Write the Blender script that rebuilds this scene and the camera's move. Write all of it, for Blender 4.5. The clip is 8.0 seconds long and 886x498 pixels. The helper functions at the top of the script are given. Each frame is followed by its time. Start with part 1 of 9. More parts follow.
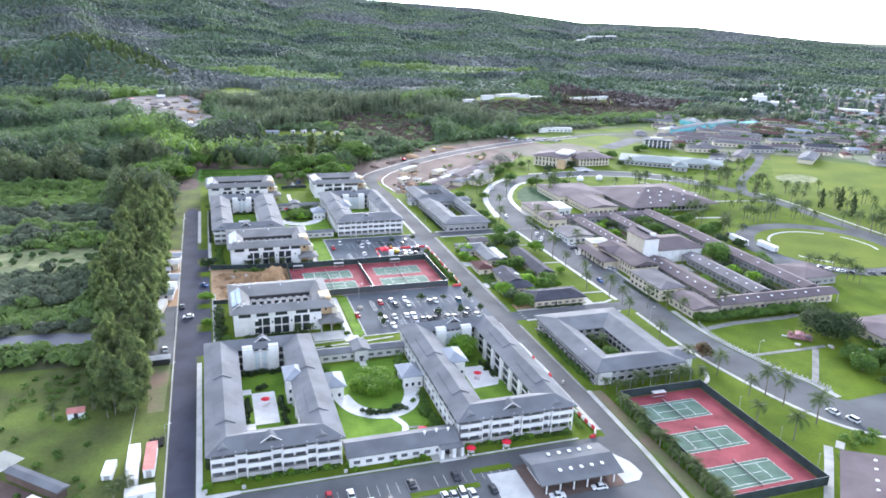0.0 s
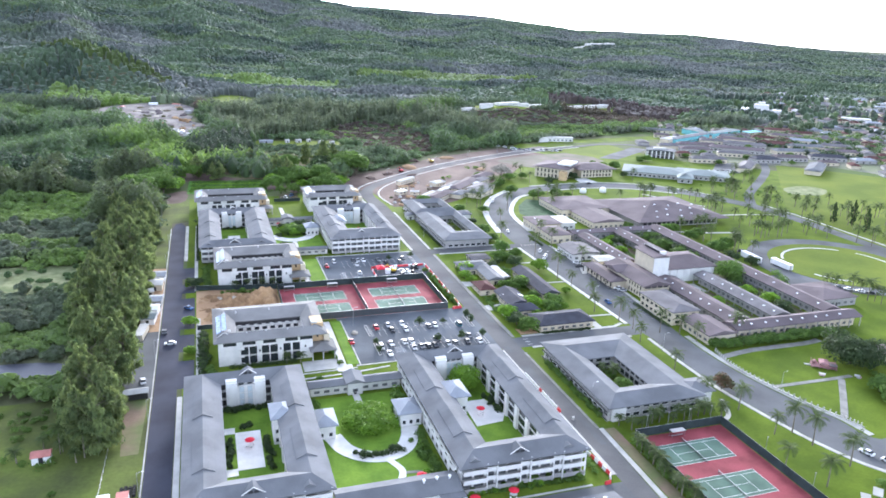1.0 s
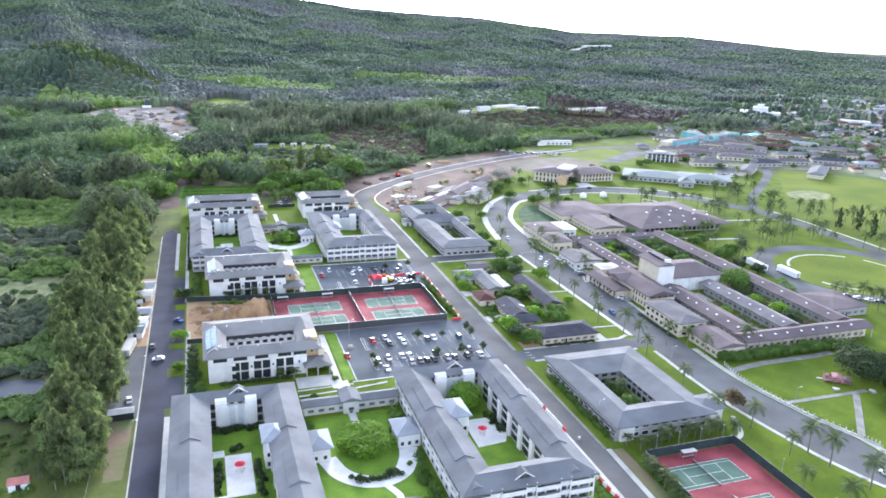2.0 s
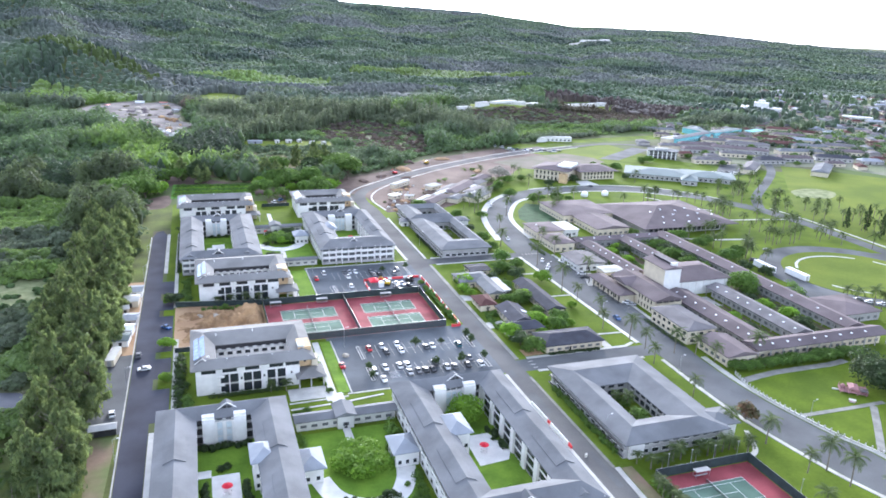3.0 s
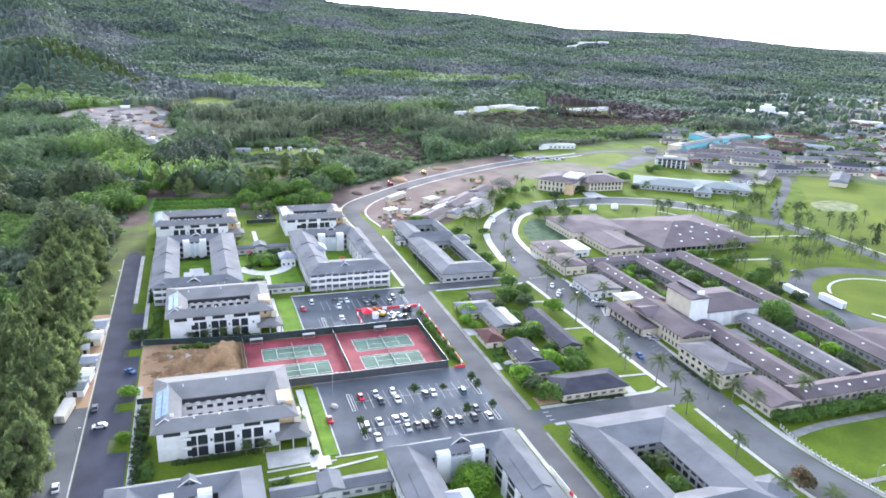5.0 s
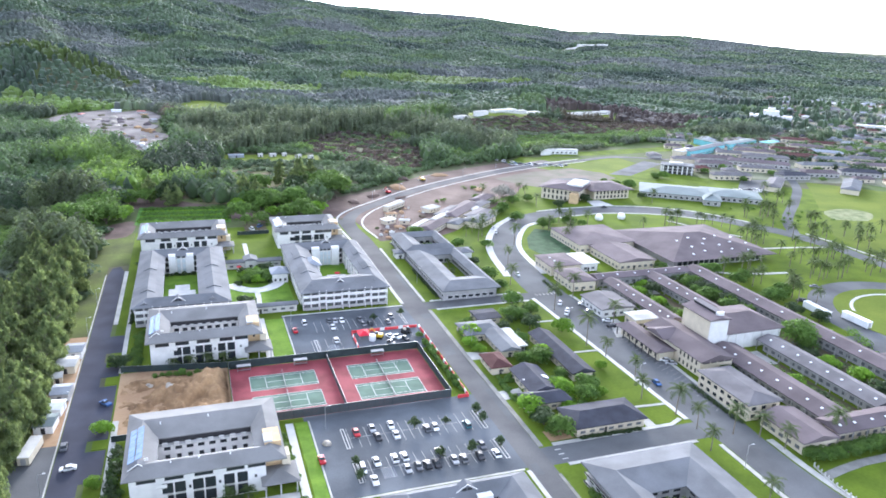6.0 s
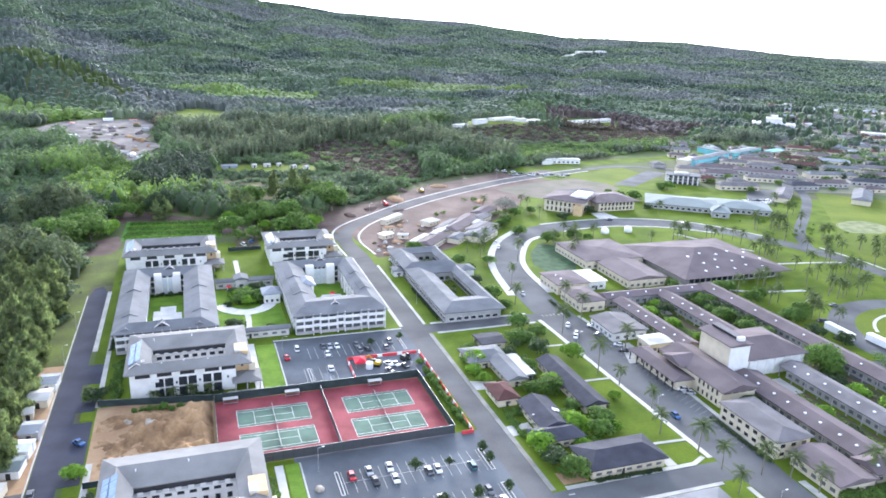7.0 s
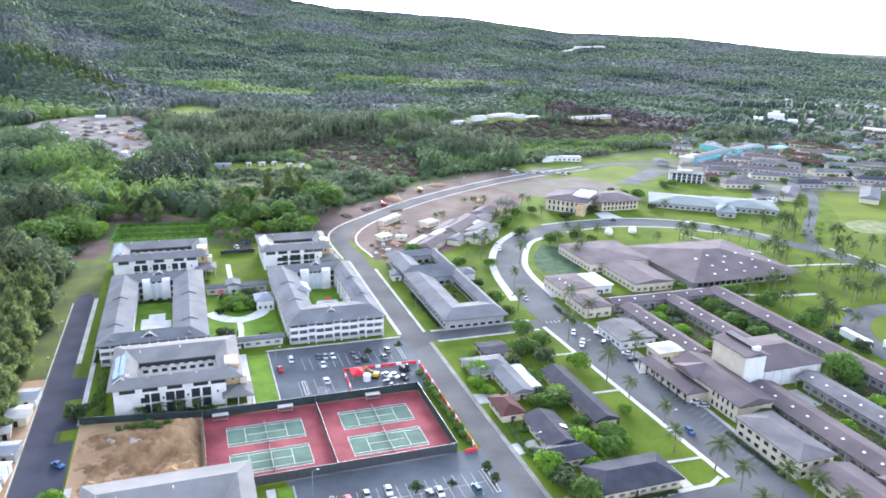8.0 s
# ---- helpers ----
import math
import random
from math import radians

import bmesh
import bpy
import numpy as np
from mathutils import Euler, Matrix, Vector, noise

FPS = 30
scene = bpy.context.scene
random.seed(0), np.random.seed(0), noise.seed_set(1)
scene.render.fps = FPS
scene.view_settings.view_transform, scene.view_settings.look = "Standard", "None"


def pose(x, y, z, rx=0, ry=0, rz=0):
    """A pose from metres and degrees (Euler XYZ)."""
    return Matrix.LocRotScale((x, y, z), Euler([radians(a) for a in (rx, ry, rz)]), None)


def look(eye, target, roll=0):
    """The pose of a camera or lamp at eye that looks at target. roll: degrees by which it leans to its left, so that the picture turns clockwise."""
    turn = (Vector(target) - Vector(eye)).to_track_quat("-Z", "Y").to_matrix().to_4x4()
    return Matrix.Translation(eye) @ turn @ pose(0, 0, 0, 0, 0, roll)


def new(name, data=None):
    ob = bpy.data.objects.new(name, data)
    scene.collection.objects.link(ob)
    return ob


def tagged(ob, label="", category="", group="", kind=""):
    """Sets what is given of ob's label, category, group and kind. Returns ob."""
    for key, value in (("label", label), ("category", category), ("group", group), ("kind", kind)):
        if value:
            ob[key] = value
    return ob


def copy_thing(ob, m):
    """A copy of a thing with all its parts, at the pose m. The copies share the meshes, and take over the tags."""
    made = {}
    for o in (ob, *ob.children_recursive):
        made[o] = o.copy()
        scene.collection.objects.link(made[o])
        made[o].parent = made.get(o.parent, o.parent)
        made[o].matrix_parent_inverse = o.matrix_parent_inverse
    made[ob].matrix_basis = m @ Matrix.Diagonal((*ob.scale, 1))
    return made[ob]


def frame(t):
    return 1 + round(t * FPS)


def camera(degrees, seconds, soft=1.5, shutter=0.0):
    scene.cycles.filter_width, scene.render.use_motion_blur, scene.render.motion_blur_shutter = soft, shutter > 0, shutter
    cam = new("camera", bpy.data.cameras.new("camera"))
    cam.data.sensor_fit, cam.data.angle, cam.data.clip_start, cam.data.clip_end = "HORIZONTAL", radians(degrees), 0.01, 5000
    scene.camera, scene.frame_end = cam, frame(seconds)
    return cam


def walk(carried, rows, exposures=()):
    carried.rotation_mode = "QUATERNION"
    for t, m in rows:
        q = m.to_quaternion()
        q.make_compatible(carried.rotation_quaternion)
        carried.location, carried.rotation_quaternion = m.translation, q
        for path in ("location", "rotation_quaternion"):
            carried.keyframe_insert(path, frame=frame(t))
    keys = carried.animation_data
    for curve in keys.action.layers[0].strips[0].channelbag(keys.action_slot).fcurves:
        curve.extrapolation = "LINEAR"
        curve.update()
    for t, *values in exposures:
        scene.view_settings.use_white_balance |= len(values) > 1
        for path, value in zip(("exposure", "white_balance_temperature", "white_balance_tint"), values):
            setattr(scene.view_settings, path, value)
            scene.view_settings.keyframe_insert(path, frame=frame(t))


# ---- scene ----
cam = camera(63.0, 8.0, soft=1.7)
METRES, EYE, TILT, LEAN, TURN = 135.6, 125.0, 0.0, 0.0, -18.3
ROWS = [
    (0.0, 0.0, 0.0, 0.0, 0.61, -18.05, -1.87),
    (0.5, -0.0045, 0.0704, -0.0005, 0.53, -17.91, -1.96),
    (1.0, -0.0106, 0.1501, -0.0007, 0.39, -17.53, -1.99),
    (1.5, -0.0152, 0.1964, -0.0007, 0.23, -17.27, -1.95),
    (3.0, -0.0243, 0.3264, -0.0012, -0.12, -17.79, -2.04),
    (3.5, -0.028, 0.3954, -0.0012, -0.2, -17.86, -2.06),
    (4.0, -0.0318, 0.4628, -0.0015, -0.29, -17.82, -2.09),
    (4.5, -0.0358, 0.5289, -0.0016, -0.37, -17.76, -2.09),
    (6.0, -0.051, 0.7543, -0.0044, -0.65, -17.48, -2.12),
    (6.5, -0.0568, 0.8379, -0.0053, -0.75, -17.37, -2.14),
    (7.0, -0.0616, 0.8972, -0.0053, -0.88, -16.98, -2.07),
    (7.5, -0.0654, 0.9466, -0.0063, -1.04, -17.0, -2.02),
    (8.0, -0.0687, 0.9975, -0.007, -1.1, -17.32, -2.0),
]
walk(cam, [(t, pose(0, 0, EYE, TILT, LEAN, TURN) @ pose(METRES * x, METRES * y, METRES * z, 90 + pitch, roll, yaw)) for t, x, y, z, yaw, pitch, roll in ROWS], [(0.0, 2.35, 5560, 14), (8.0, 2.45, 5560, 14)])

# ---- light ----
SUN_AZ, SUN_EL = 16.0, 13.0          # degrees clockwise from +y, degrees above the horizon
world = bpy.data.worlds.new("sky")
scene.world = world
world.use_nodes = True
wn = world.node_tree
sky = wn.nodes.new("ShaderNodeTexSky")
sky.sky_type, sky.sun_disc = "NISHITA", False
sky.sun_elevation, sky.sun_rotation = radians(SUN_EL), radians(SUN_AZ)
sky.air_density, sky.dust_density, sky.ozone_density = 1.0, 1.6, 3.0
veil = wn.nodes.new("ShaderNodeHueSaturation")       # thin high cloud greys the sky
veil.inputs["Saturation"].default_value = 0.28
wn.links.new(sky.outputs[0], veil.inputs["Color"])
wn.links.new(veil.outputs[0], wn.nodes["Background"].inputs[0])
wn.nodes["Background"].inputs[1].default_value = 0.15
lamp = bpy.data.lights.new("sun", "SUN")
lamp.energy, lamp.angle, lamp.color = 1.4, radians(16), (1.0, 0.90, 0.74)
sun = new("sun", lamp)
sun_dir = Vector((math.sin(radians(SUN_AZ)) * math.cos(radians(SUN_EL)), math.cos(radians(SUN_AZ)) * math.cos(radians(SUN_EL)), math.sin(radians(SUN_EL))))
sun.matrix_world = look(sun_dir * 100, (0, 0, 0))



# ---- materials ----
def mat(name, col, rough=0.8, var=0.25, scale=0.4, fine=6.0, bump=0.15, metal=0.0, spec=0.3, rand=0.0, col2=None, tint=False):
    """Two scales of colour variation and a fine relief on a plain base colour; rand varies it from object to object."""
    m = bpy.data.materials.new(name)
    m.use_nodes = True
    nt = m.node_tree
    N, L = nt.nodes, nt.links
    b = N["Principled BSDF"]
    b.inputs["Roughness"].default_value, b.inputs["Metallic"].default_value = rough, metal
    b.inputs["Specular IOR Level"].default_value = spec
    geo = N.new("ShaderNodeNewGeometry")
    n1, n2 = N.new("ShaderNodeTexNoise"), N.new("ShaderNodeTexNoise")
    n1.inputs["Scale"].default_value, n1.inputs["Detail"].default_value = scale, 5.0
    n2.inputs["Scale"].default_value, n2.inputs["Detail"].default_value = fine, 3.0
    for n in (n1, n2):
        L.new(geo.outputs["Position"], n.inputs["Vector"])
    mix = N.new("ShaderNodeMix")
    mix.data_type = "RGBA"
    c2 = col2 or tuple(c * (1 - var) for c in col)
    c1 = col if col2 else tuple(min(1.0, c * (1 + var * 0.6)) for c in col)
    mix.inputs["A"].default_value, mix.inputs["B"].default_value = (*c2, 1), (*c1, 1)
    ramp = N.new("ShaderNodeMapRange")
    ramp.inputs["From Min"].default_value, ramp.inputs["From Max"].default_value = 0.36, 0.64
    L.new(n1.outputs["Fac"], ramp.inputs["Value"])
    L.new(ramp.outputs["Result"], mix.inputs["Factor"])
    hsv = N.new("ShaderNodeHueSaturation")
    L.new(mix.outputs["Result"], hsv.inputs["Color"])
    val = N.new("ShaderNodeMath")
    val.operation = "MULTIPLY_ADD"
    L.new(n2.outputs["Fac"], val.inputs[0])
    val.inputs[1].default_value, val.inputs[2].default_value = var * 1.2, 1 - var * 0.6
    last = val.outputs[0]
    if rand:
        oi = N.new("ShaderNodeObjectInfo")
        mr = N.new("ShaderNodeMath")
        mr.operation = "MULTIPLY_ADD"
        L.new(oi.outputs["Random"], mr.inputs[0])
        mr.inputs[1].default_value, mr.inputs[2].default_value = rand, 1 - rand * 0.5
        mm = N.new("ShaderNodeMath")
        mm.operation = "MULTIPLY"
        L.new(last, mm.inputs[0]), L.new(mr.outputs[0], mm.inputs[1])
        last = mm.outputs[0]
    if tint:
        at = N.new("ShaderNodeAttribute")
        at.attribute_name = "leaf_tint"
        mt = N.new("ShaderNodeMix")
        mt.data_type, mt.blend_type = "RGBA", "MULTIPLY"
        mt.inputs["Factor"].default_value = 1.0
        L.new(hsv.outputs["Color"], mt.inputs["A"]), L.new(at.outputs["Color"], mt.inputs["B"])
        L.new(mt.outputs["Result"], b.inputs["Base Color"])
    else:
        L.new(hsv.outputs["Color"], b.inputs["Base Color"])
    L.new(last, hsv.inputs["Value"])
    if bump:
        bp = N.new("ShaderNodeBump")
        bp.inputs["Strength"].default_value, bp.inputs["Distance"].default_value = bump, 0.1
        L.new(n2.outputs["Fac"], bp.inputs["Height"])
        L.new(bp.outputs["Normal"], b.inputs["Normal"])
    return m


M_GROUND = mat("ground_scrub", (0.085, 0.125, 0.035), 0.95, 0.35, 0.012, 0.25, 0.4, col2=(0.10, 0.095, 0.06), spec=0.1)
M_LAWN = mat("lawn_grass", (0.128, 0.180, 0.020), 0.95, 0.36, 0.06, 0.9, 0.5, col2=(0.080, 0.120, 0.015), spec=0.05)
M_LAWN_DRY = mat("dry_lawn", (0.152, 0.188, 0.030), 0.95, 0.3, 0.03, 0.8, 0.5, col2=(0.105, 0.145, 0.024), spec=0.05)
M_LUSH = mat("lush_lawn", (0.165, 0.270, 0.032), 0.95, 0.3, 0.12, 1.0, 0.5, col2=(0.098, 0.180, 0.022), spec=0.1)
M_LAWN_W = mat("rough_grass", (0.135, 0.172, 0.038), 0.95, 0.4, 0.05, 0.8, 0.6, col2=(0.074, 0.086, 0.032), spec=0.1)
# grey pane colour holds the shade of deep balconies
M_SHADEGLASS = mat("shaded_glass_door", (0.13, 0.135, 0.14), 0.3, 0.2, 0.5, 4.0, 0.0)
M_TOWN = mat("town_ground", (0.17, 0.165, 0.13), 0.9, 0.35, 0.02, 0.4, 0.2, col2=(0.13, 0.155, 0.075))
M_GLASSBLOCK = mat("pale_glass_block", (0.52, 0.58, 0.61), 0.3, 0.08, 1.0, 5.0, 0.0, spec=0.5)
M_CROP = mat("crop_leaves", (0.10, 0.22, 0.04), 0.95, 0.4, 0.3, 1.0, 0.6, spec=0.1)
M_ASPHALT = mat("asphalt", (0.130, 0.133, 0.137), 0.95, 0.26, 0.05, 2.5, 0.1, spec=0.08)
M_ASPHALT_NEW = mat("fresh_asphalt", (0.056, 0.059, 0.080), 0.9, 0.2, 0.08, 2.5, 0.1, spec=0.1)
M_STREET = mat("worn_street_asphalt", (0.150, 0.147, 0.145), 0.95, 0.26, 0.05, 2.0, 0.1, col2=(0.102, 0.101, 0.103), spec=0.06)
M_CONC = mat("concrete", (0.47, 0.46, 0.43), 0.95, 0.18, 0.2, 3.0, 0.1, spec=0.1)
M_CONC_W = mat("pale_concrete", (0.55, 0.54, 0.515), 0.95, 0.14, 0.2, 3.0, 0.1, spec=0.1)
M_PATIO = mat("white_patio_paving", (0.72, 0.71, 0.69), 0.9, 0.12, 0.25, 3.0, 0.1, spec=0.1)
M_PAINT_W = mat("road_paint", (0.75, 0.75, 0.73), 0.7, 0.15, 0.5, 4.0, 0.0)
M_DIRT = mat("bare_earth", (0.42, 0.29, 0.175), 0.95, 0.25, 0.09, 0.8, 0.6, col2=(0.32, 0.205, 0.12), spec=0.1)
M_REDDIRT = mat("reddish_earth", (0.185, 0.135, 0.115), 0.95, 0.35, 0.05, 0.5, 0.6, col2=(0.10, 0.072, 0.062), spec=0.1)
M_WATER = mat("muddy_creek_water", (0.075, 0.078, 0.10), 0.5, 0.2, 0.05, 0.8, 0.2, spec=0.3)
M_COURT_R = mat("court_red", (0.270, 0.066, 0.076), 0.85, 0.25, 0.12, 1.5, 0.03, spec=0.15)
M_COURT_G = mat("court_green", (0.105, 0.165, 0.125), 0.85, 0.22, 0.15, 1.5, 0.03, spec=0.15)
M_SCREEN = mat("windscreen_fabric", (0.035, 0.05, 0.05), 0.9, 0.25, 0.3, 3.0, 0.2)
M_METAL = mat("galvanised_metal", (0.45, 0.46, 0.47), 0.45, 0.1, 1.0, 8.0, 0.0, metal=0.7)
M_ROOF = mat("grey_shingle_roof", (0.165, 0.170, 0.180), 0.92, 0.18, 0.12, 2.6, 0.25, rand=0.06, spec=0.12)
M_ROOF_W = mat("warm_grey_roof", (0.205, 0.202, 0.198), 0.92, 0.16, 0.12, 2.6, 0.25, rand=0.06, spec=0.12)
M_ROOF_D = mat("dark_shingle_roof", (0.060, 0.061, 0.076), 0.9, 0.2, 0.2, 2.5, 0.3, rand=0.2, spec=0.12)
M_ROOF_BL = mat("blue_grey_metal_roof", (0.29, 0.31, 0.345), 0.8, 0.1, 0.3, 3.0, 0.1)
M_ROOF_BR = mat("mauve_brown_roof", (0.150, 0.124, 0.130), 0.92, 0.18, 0.1, 2.5, 0.25, rand=0.16, spec=0.1)
M_ROOF_RED = mat("red_brown_roof", (0.115, 0.058, 0.054), 0.92, 0.2, 0.2, 2.5, 0.25, rand=0.3, spec=0.08)
M_ROOF_TEAL = mat("pale_teal_roof", (0.19, 0.225, 0.225), 0.9, 0.1, 0.1, 2.0, 0.1, rand=0.1)
M_ROOF_AQUA = mat("aqua_roof", (0.22, 0.55, 0.60), 0.6, 0.1, 0.1, 2.0, 0.1)
M_WHITE = mat("white_stucco", (0.71, 0.70, 0.68), 0.88, 0.09, 0.3, 4.0, 0.08, spec=0.2)
M_CREAM = mat("cream_stucco", (0.62, 0.55, 0.42), 0.85, 0.08, 0.3, 4.0, 0.08)
M_TAN = mat("tan_stone", (0.58, 0.42, 0.24), 0.85, 0.12, 0.4, 4.0, 0.1)
M_GREYWALL = mat("grey_wall", (0.38, 0.37, 0.36), 0.85, 0.12, 0.3, 4.0, 0.08)
# near-black of doors, vents and frames; also painted shade of open galleries
M_DARK = mat("dark_parts_and_shade", (0.035, 0.035, 0.038), 0.7, 0.2, 0.5, 4.0, 0.0)
M_SKYLIGHT = mat("skylight_dome", (0.80, 0.82, 0.85), 0.3, 0.04, 0.5, 4.0, 0.0)
M_SOLAR = mat("solar_panel", (0.16, 0.25, 0.40), 0.25, 0.15, 0.6, 4.0, 0.0, spec=0.5)
M_REDP = mat("red_fabric", (0.62, 0.02, 0.045), 0.7, 0.1, 0.5, 4.0, 0.0)
M_REDBAR = mat("red_barrier", (0.62, 0.05, 0.06), 0.6, 0.15, 0.5, 4.0, 0.0)
M_WHITEP = mat("white_plastic", (0.80, 0.80, 0.80), 0.5, 0.06, 0.5, 4.0, 0.0)
M_PINK = mat("pink_painted_wood", (0.50, 0.24, 0.27), 0.7, 0.15, 0.5, 4.0, 0.1)

M_ROCK = mat("grey_boulder", (0.40, 0.36, 0.30), 0.9, 0.25, 0.5, 3.0, 0.5)
M_BARK = mat("bark", (0.14, 0.115, 0.09), 0.95, 0.3, 1.0, 6.0, 0.5)
M_PALMBARK = mat("palm_trunk", (0.20, 0.175, 0.14), 0.95, 0.2, 1.0, 6.0, 0.3)
M_TYRE = mat("tyre", (0.02, 0.02, 0.02), 0.9, 0.1, 1.0, 6.0, 0.0)
M_GLASS = mat("dark_window_glass", (0.03, 0.035, 0.04), 0.12, 0.1, 1.0, 6.0, 0.0, spec=0.5)


def leaf_mat(name, col, col2, tint=False, scale=0.35, through_leaf=0.42):
    m = mat(name, col, 0.75, 0.3, scale, 2.0, 0.0, col2=col2, rand=0.0 if tint else 0.3, spec=0.25, tint=tint)
    b = m.node_tree.nodes["Principled BSDF"]
    nt = m.node_tree
    tr = nt.nodes.new("ShaderNodeBsdfTranslucent")
    src = b.inputs["Base Color"].links[0].from_socket
    nt.links.new(src, tr.inputs["Color"])
    mx = nt.nodes.new("ShaderNodeMixShader")
    mx.inputs[0].default_value = through_leaf
    nt.links.new(b.outputs[0], mx.inputs[1]), nt.links.new(tr.outputs[0], mx.inputs[2])
    nt.links.new(mx.outputs[0], nt.nodes["Material Output"].inputs["Surface"])
    return m


M_LEAF = leaf_mat("broad_leaves", (0.145, 0.24, 0.046), (0.082, 0.150, 0.030))
M_LEAF_LIME = leaf_mat("lime_green_leaves", (0.215, 0.37, 0.035), (0.14, 0.26, 0.026), through_leaf=0.5)
M_LEAF_DARK = leaf_mat("dark_leaves", (0.07, 0.105, 0.04), (0.045, 0.075, 0.03))
M_LEAF_CAS = leaf_mat("ironwood_needles", (0.245, 0.300, 0.10), (0.110, 0.155, 0.055), through_leaf=0.55)
M_LEAF_PALM = leaf_mat("palm_fronds", (0.095, 0.130, 0.040), (0.058, 0.088, 0.028))
M_LEAF_GREY = leaf_mat("sparse_grey_twigs", (0.24, 0.24, 0.215), (0.16, 0.165, 0.14))
M_LEAF_RUST = leaf_mat("rust_tinged_leaves", (0.16, 0.09, 0.05), (0.07, 0.08, 0.035))
M_WOODS = leaf_mat("woodland_leaves", (1.0, 1.0, 1.0), (0.78, 0.78, 0.78), tint=True, scale=0.12, through_leaf=0.5)
M_WOODS_FAR = leaf_mat("hazed_hillside_leaves", (1.0, 1.0, 1.0), (0.8, 0.8, 0.8), tint=True, scale=0.02, through_leaf=0.5)
# sheen lightens the far woods in place of distance haze
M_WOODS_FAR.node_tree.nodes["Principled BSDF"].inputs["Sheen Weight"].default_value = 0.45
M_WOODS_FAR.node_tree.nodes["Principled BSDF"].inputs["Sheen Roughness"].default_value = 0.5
for leafy in (M_WOODS, M_LEAF_CAS):          # weaker sheen, paling woods and needles as haze would
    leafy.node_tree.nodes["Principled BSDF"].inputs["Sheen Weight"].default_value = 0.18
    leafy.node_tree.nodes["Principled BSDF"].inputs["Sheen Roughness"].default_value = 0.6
# ---- builders ----
def shaped(bm, name):
    me = bpy.data.meshes.new(name)
    bm.normal_update()
    bm.to_mesh(me)
    bm.free()
    return me


def part(name, bm, material, parent=None, label=""):
    """Links a bmesh (or a finished mesh) as one mesh object under a thing or a part."""
    me = bm if isinstance(bm, bpy.types.Mesh) else shaped(bm, name)
    if material and not me.materials:
        me.materials.append(material)
    ob = new(name, me)
    ob.parent = parent
    return tagged(ob, label)


def put(name, me, parent, m, label=""):
    """A further part on a shared mesh, at the pose m within its parent."""
    ob = new(name, me)
    ob.parent = parent
    ob.matrix_basis = m
    return tagged(ob, label)


def thing(name, label, category, at=(0, 0, 0), turn=0.0, group=""):
    ob = new(name)
    ob.matrix_basis = pose(*at, 0, 0, turn)
    return tagged(ob, label, category, group)


def setting(name, bm, material, label="", category=""):
    return tagged(part(name, bm, material), label, category, kind="structure")


def box(bm, x0, x1, y0, y1, z0, z1, bev=0.0):
    vs = [bm.verts.new(p) for p in ((x0, y0, z0), (x1, y0, z0), (x1, y1, z0), (x0, y1, z0), (x0, y0, z1), (x1, y0, z1), (x1, y1, z1), (x0, y1, z1))]
    fs = [bm.faces.new([vs[i] for i in f]) for f in ((3, 2, 1, 0), (4, 5, 6, 7), (0, 1, 5, 4), (1, 2, 6, 5), (2, 3, 7, 6), (3, 0, 4, 7))]
    if bev:
        es = {e for f in fs for e in f.edges}
        bmesh.ops.bevel(bm, geom=list(es), offset=bev, segments=1, affect="EDGES")
    return bm


def boxbm(*a, **k):
    return box(bmesh.new(), *a, **k)


def slab(bm, pts, z0, z1):
    """A flat plate with the outline pts."""
    lo, hi = [bm.verts.new((x, y, z0)) for x, y in pts], [bm.verts.new((x, y, z1)) for x, y in pts]
    top = bm.faces.new(hi)
    bm.faces.new(lo[::-1])
    n = len(pts)
    for i in range(n):
        bm.faces.new((lo[i], lo[(i + 1) % n], hi[(i + 1) % n], hi[i]))
    bmesh.ops.recalc_face_normals(bm, faces=bm.faces[:])
    bmesh.ops.triangulate(bm, faces=[f for f in bm.faces if len(f.verts) > 4])
    return bm


def smooth_line(pts, step=5):
    """A Catmull-Rom curve through pts."""
    P = [Vector((*p, 0)) for p in pts]
    P = [P[0] * 2 - P[1]] + P + [P[-1] * 2 - P[-2]]
    out = []
    for a, b, c, d in zip(P, P[1:], P[2:], P[3:]):
        for k in range(step):
            t = k / step
            q = 0.5 * (2 * b + (c - a) * t + (2 * a - 5 * b + 4 * c - d) * t * t + (3 * b - a - 3 * c + d) * t ** 3)
            out.append((q.x, q.y))
    return out + [tuple(P[-2][:2])]


def ribbon(bm, pts, width, z0, z1, side=0.0, step=5):
    """A strip of constant width along a smoothed line, shifted sideways by side."""
    line = smooth_line(pts, step) if step > 1 else pts
    n = len(line)
    prev = None
    for i, (x, y) in enumerate(line):
        a, b = line[max(i - 1, 0)], line[min(i + 1, n - 1)]
        d = Vector((b[0] - a[0], b[1] - a[1])).normalized()
        nx, ny = -d.y, d.x
        row = [bm.verts.new((x + nx * o, y + ny * o, z)) for o, z in ((side + width / 2, z0), (side + width / 2, z1), (side - width / 2, z1), (side - width / 2, z0))]
        if prev:
            for k in range(4):
                bm.faces.new((prev[k], prev[(k + 1) % 4], row[(k + 1) % 4], row[k]))
        else:
            bm.faces.new(row)
        prev = row
    bm.faces.new(prev[::-1])
    bmesh.ops.recalc_face_normals(bm, faces=bm.faces[:])
    return bm


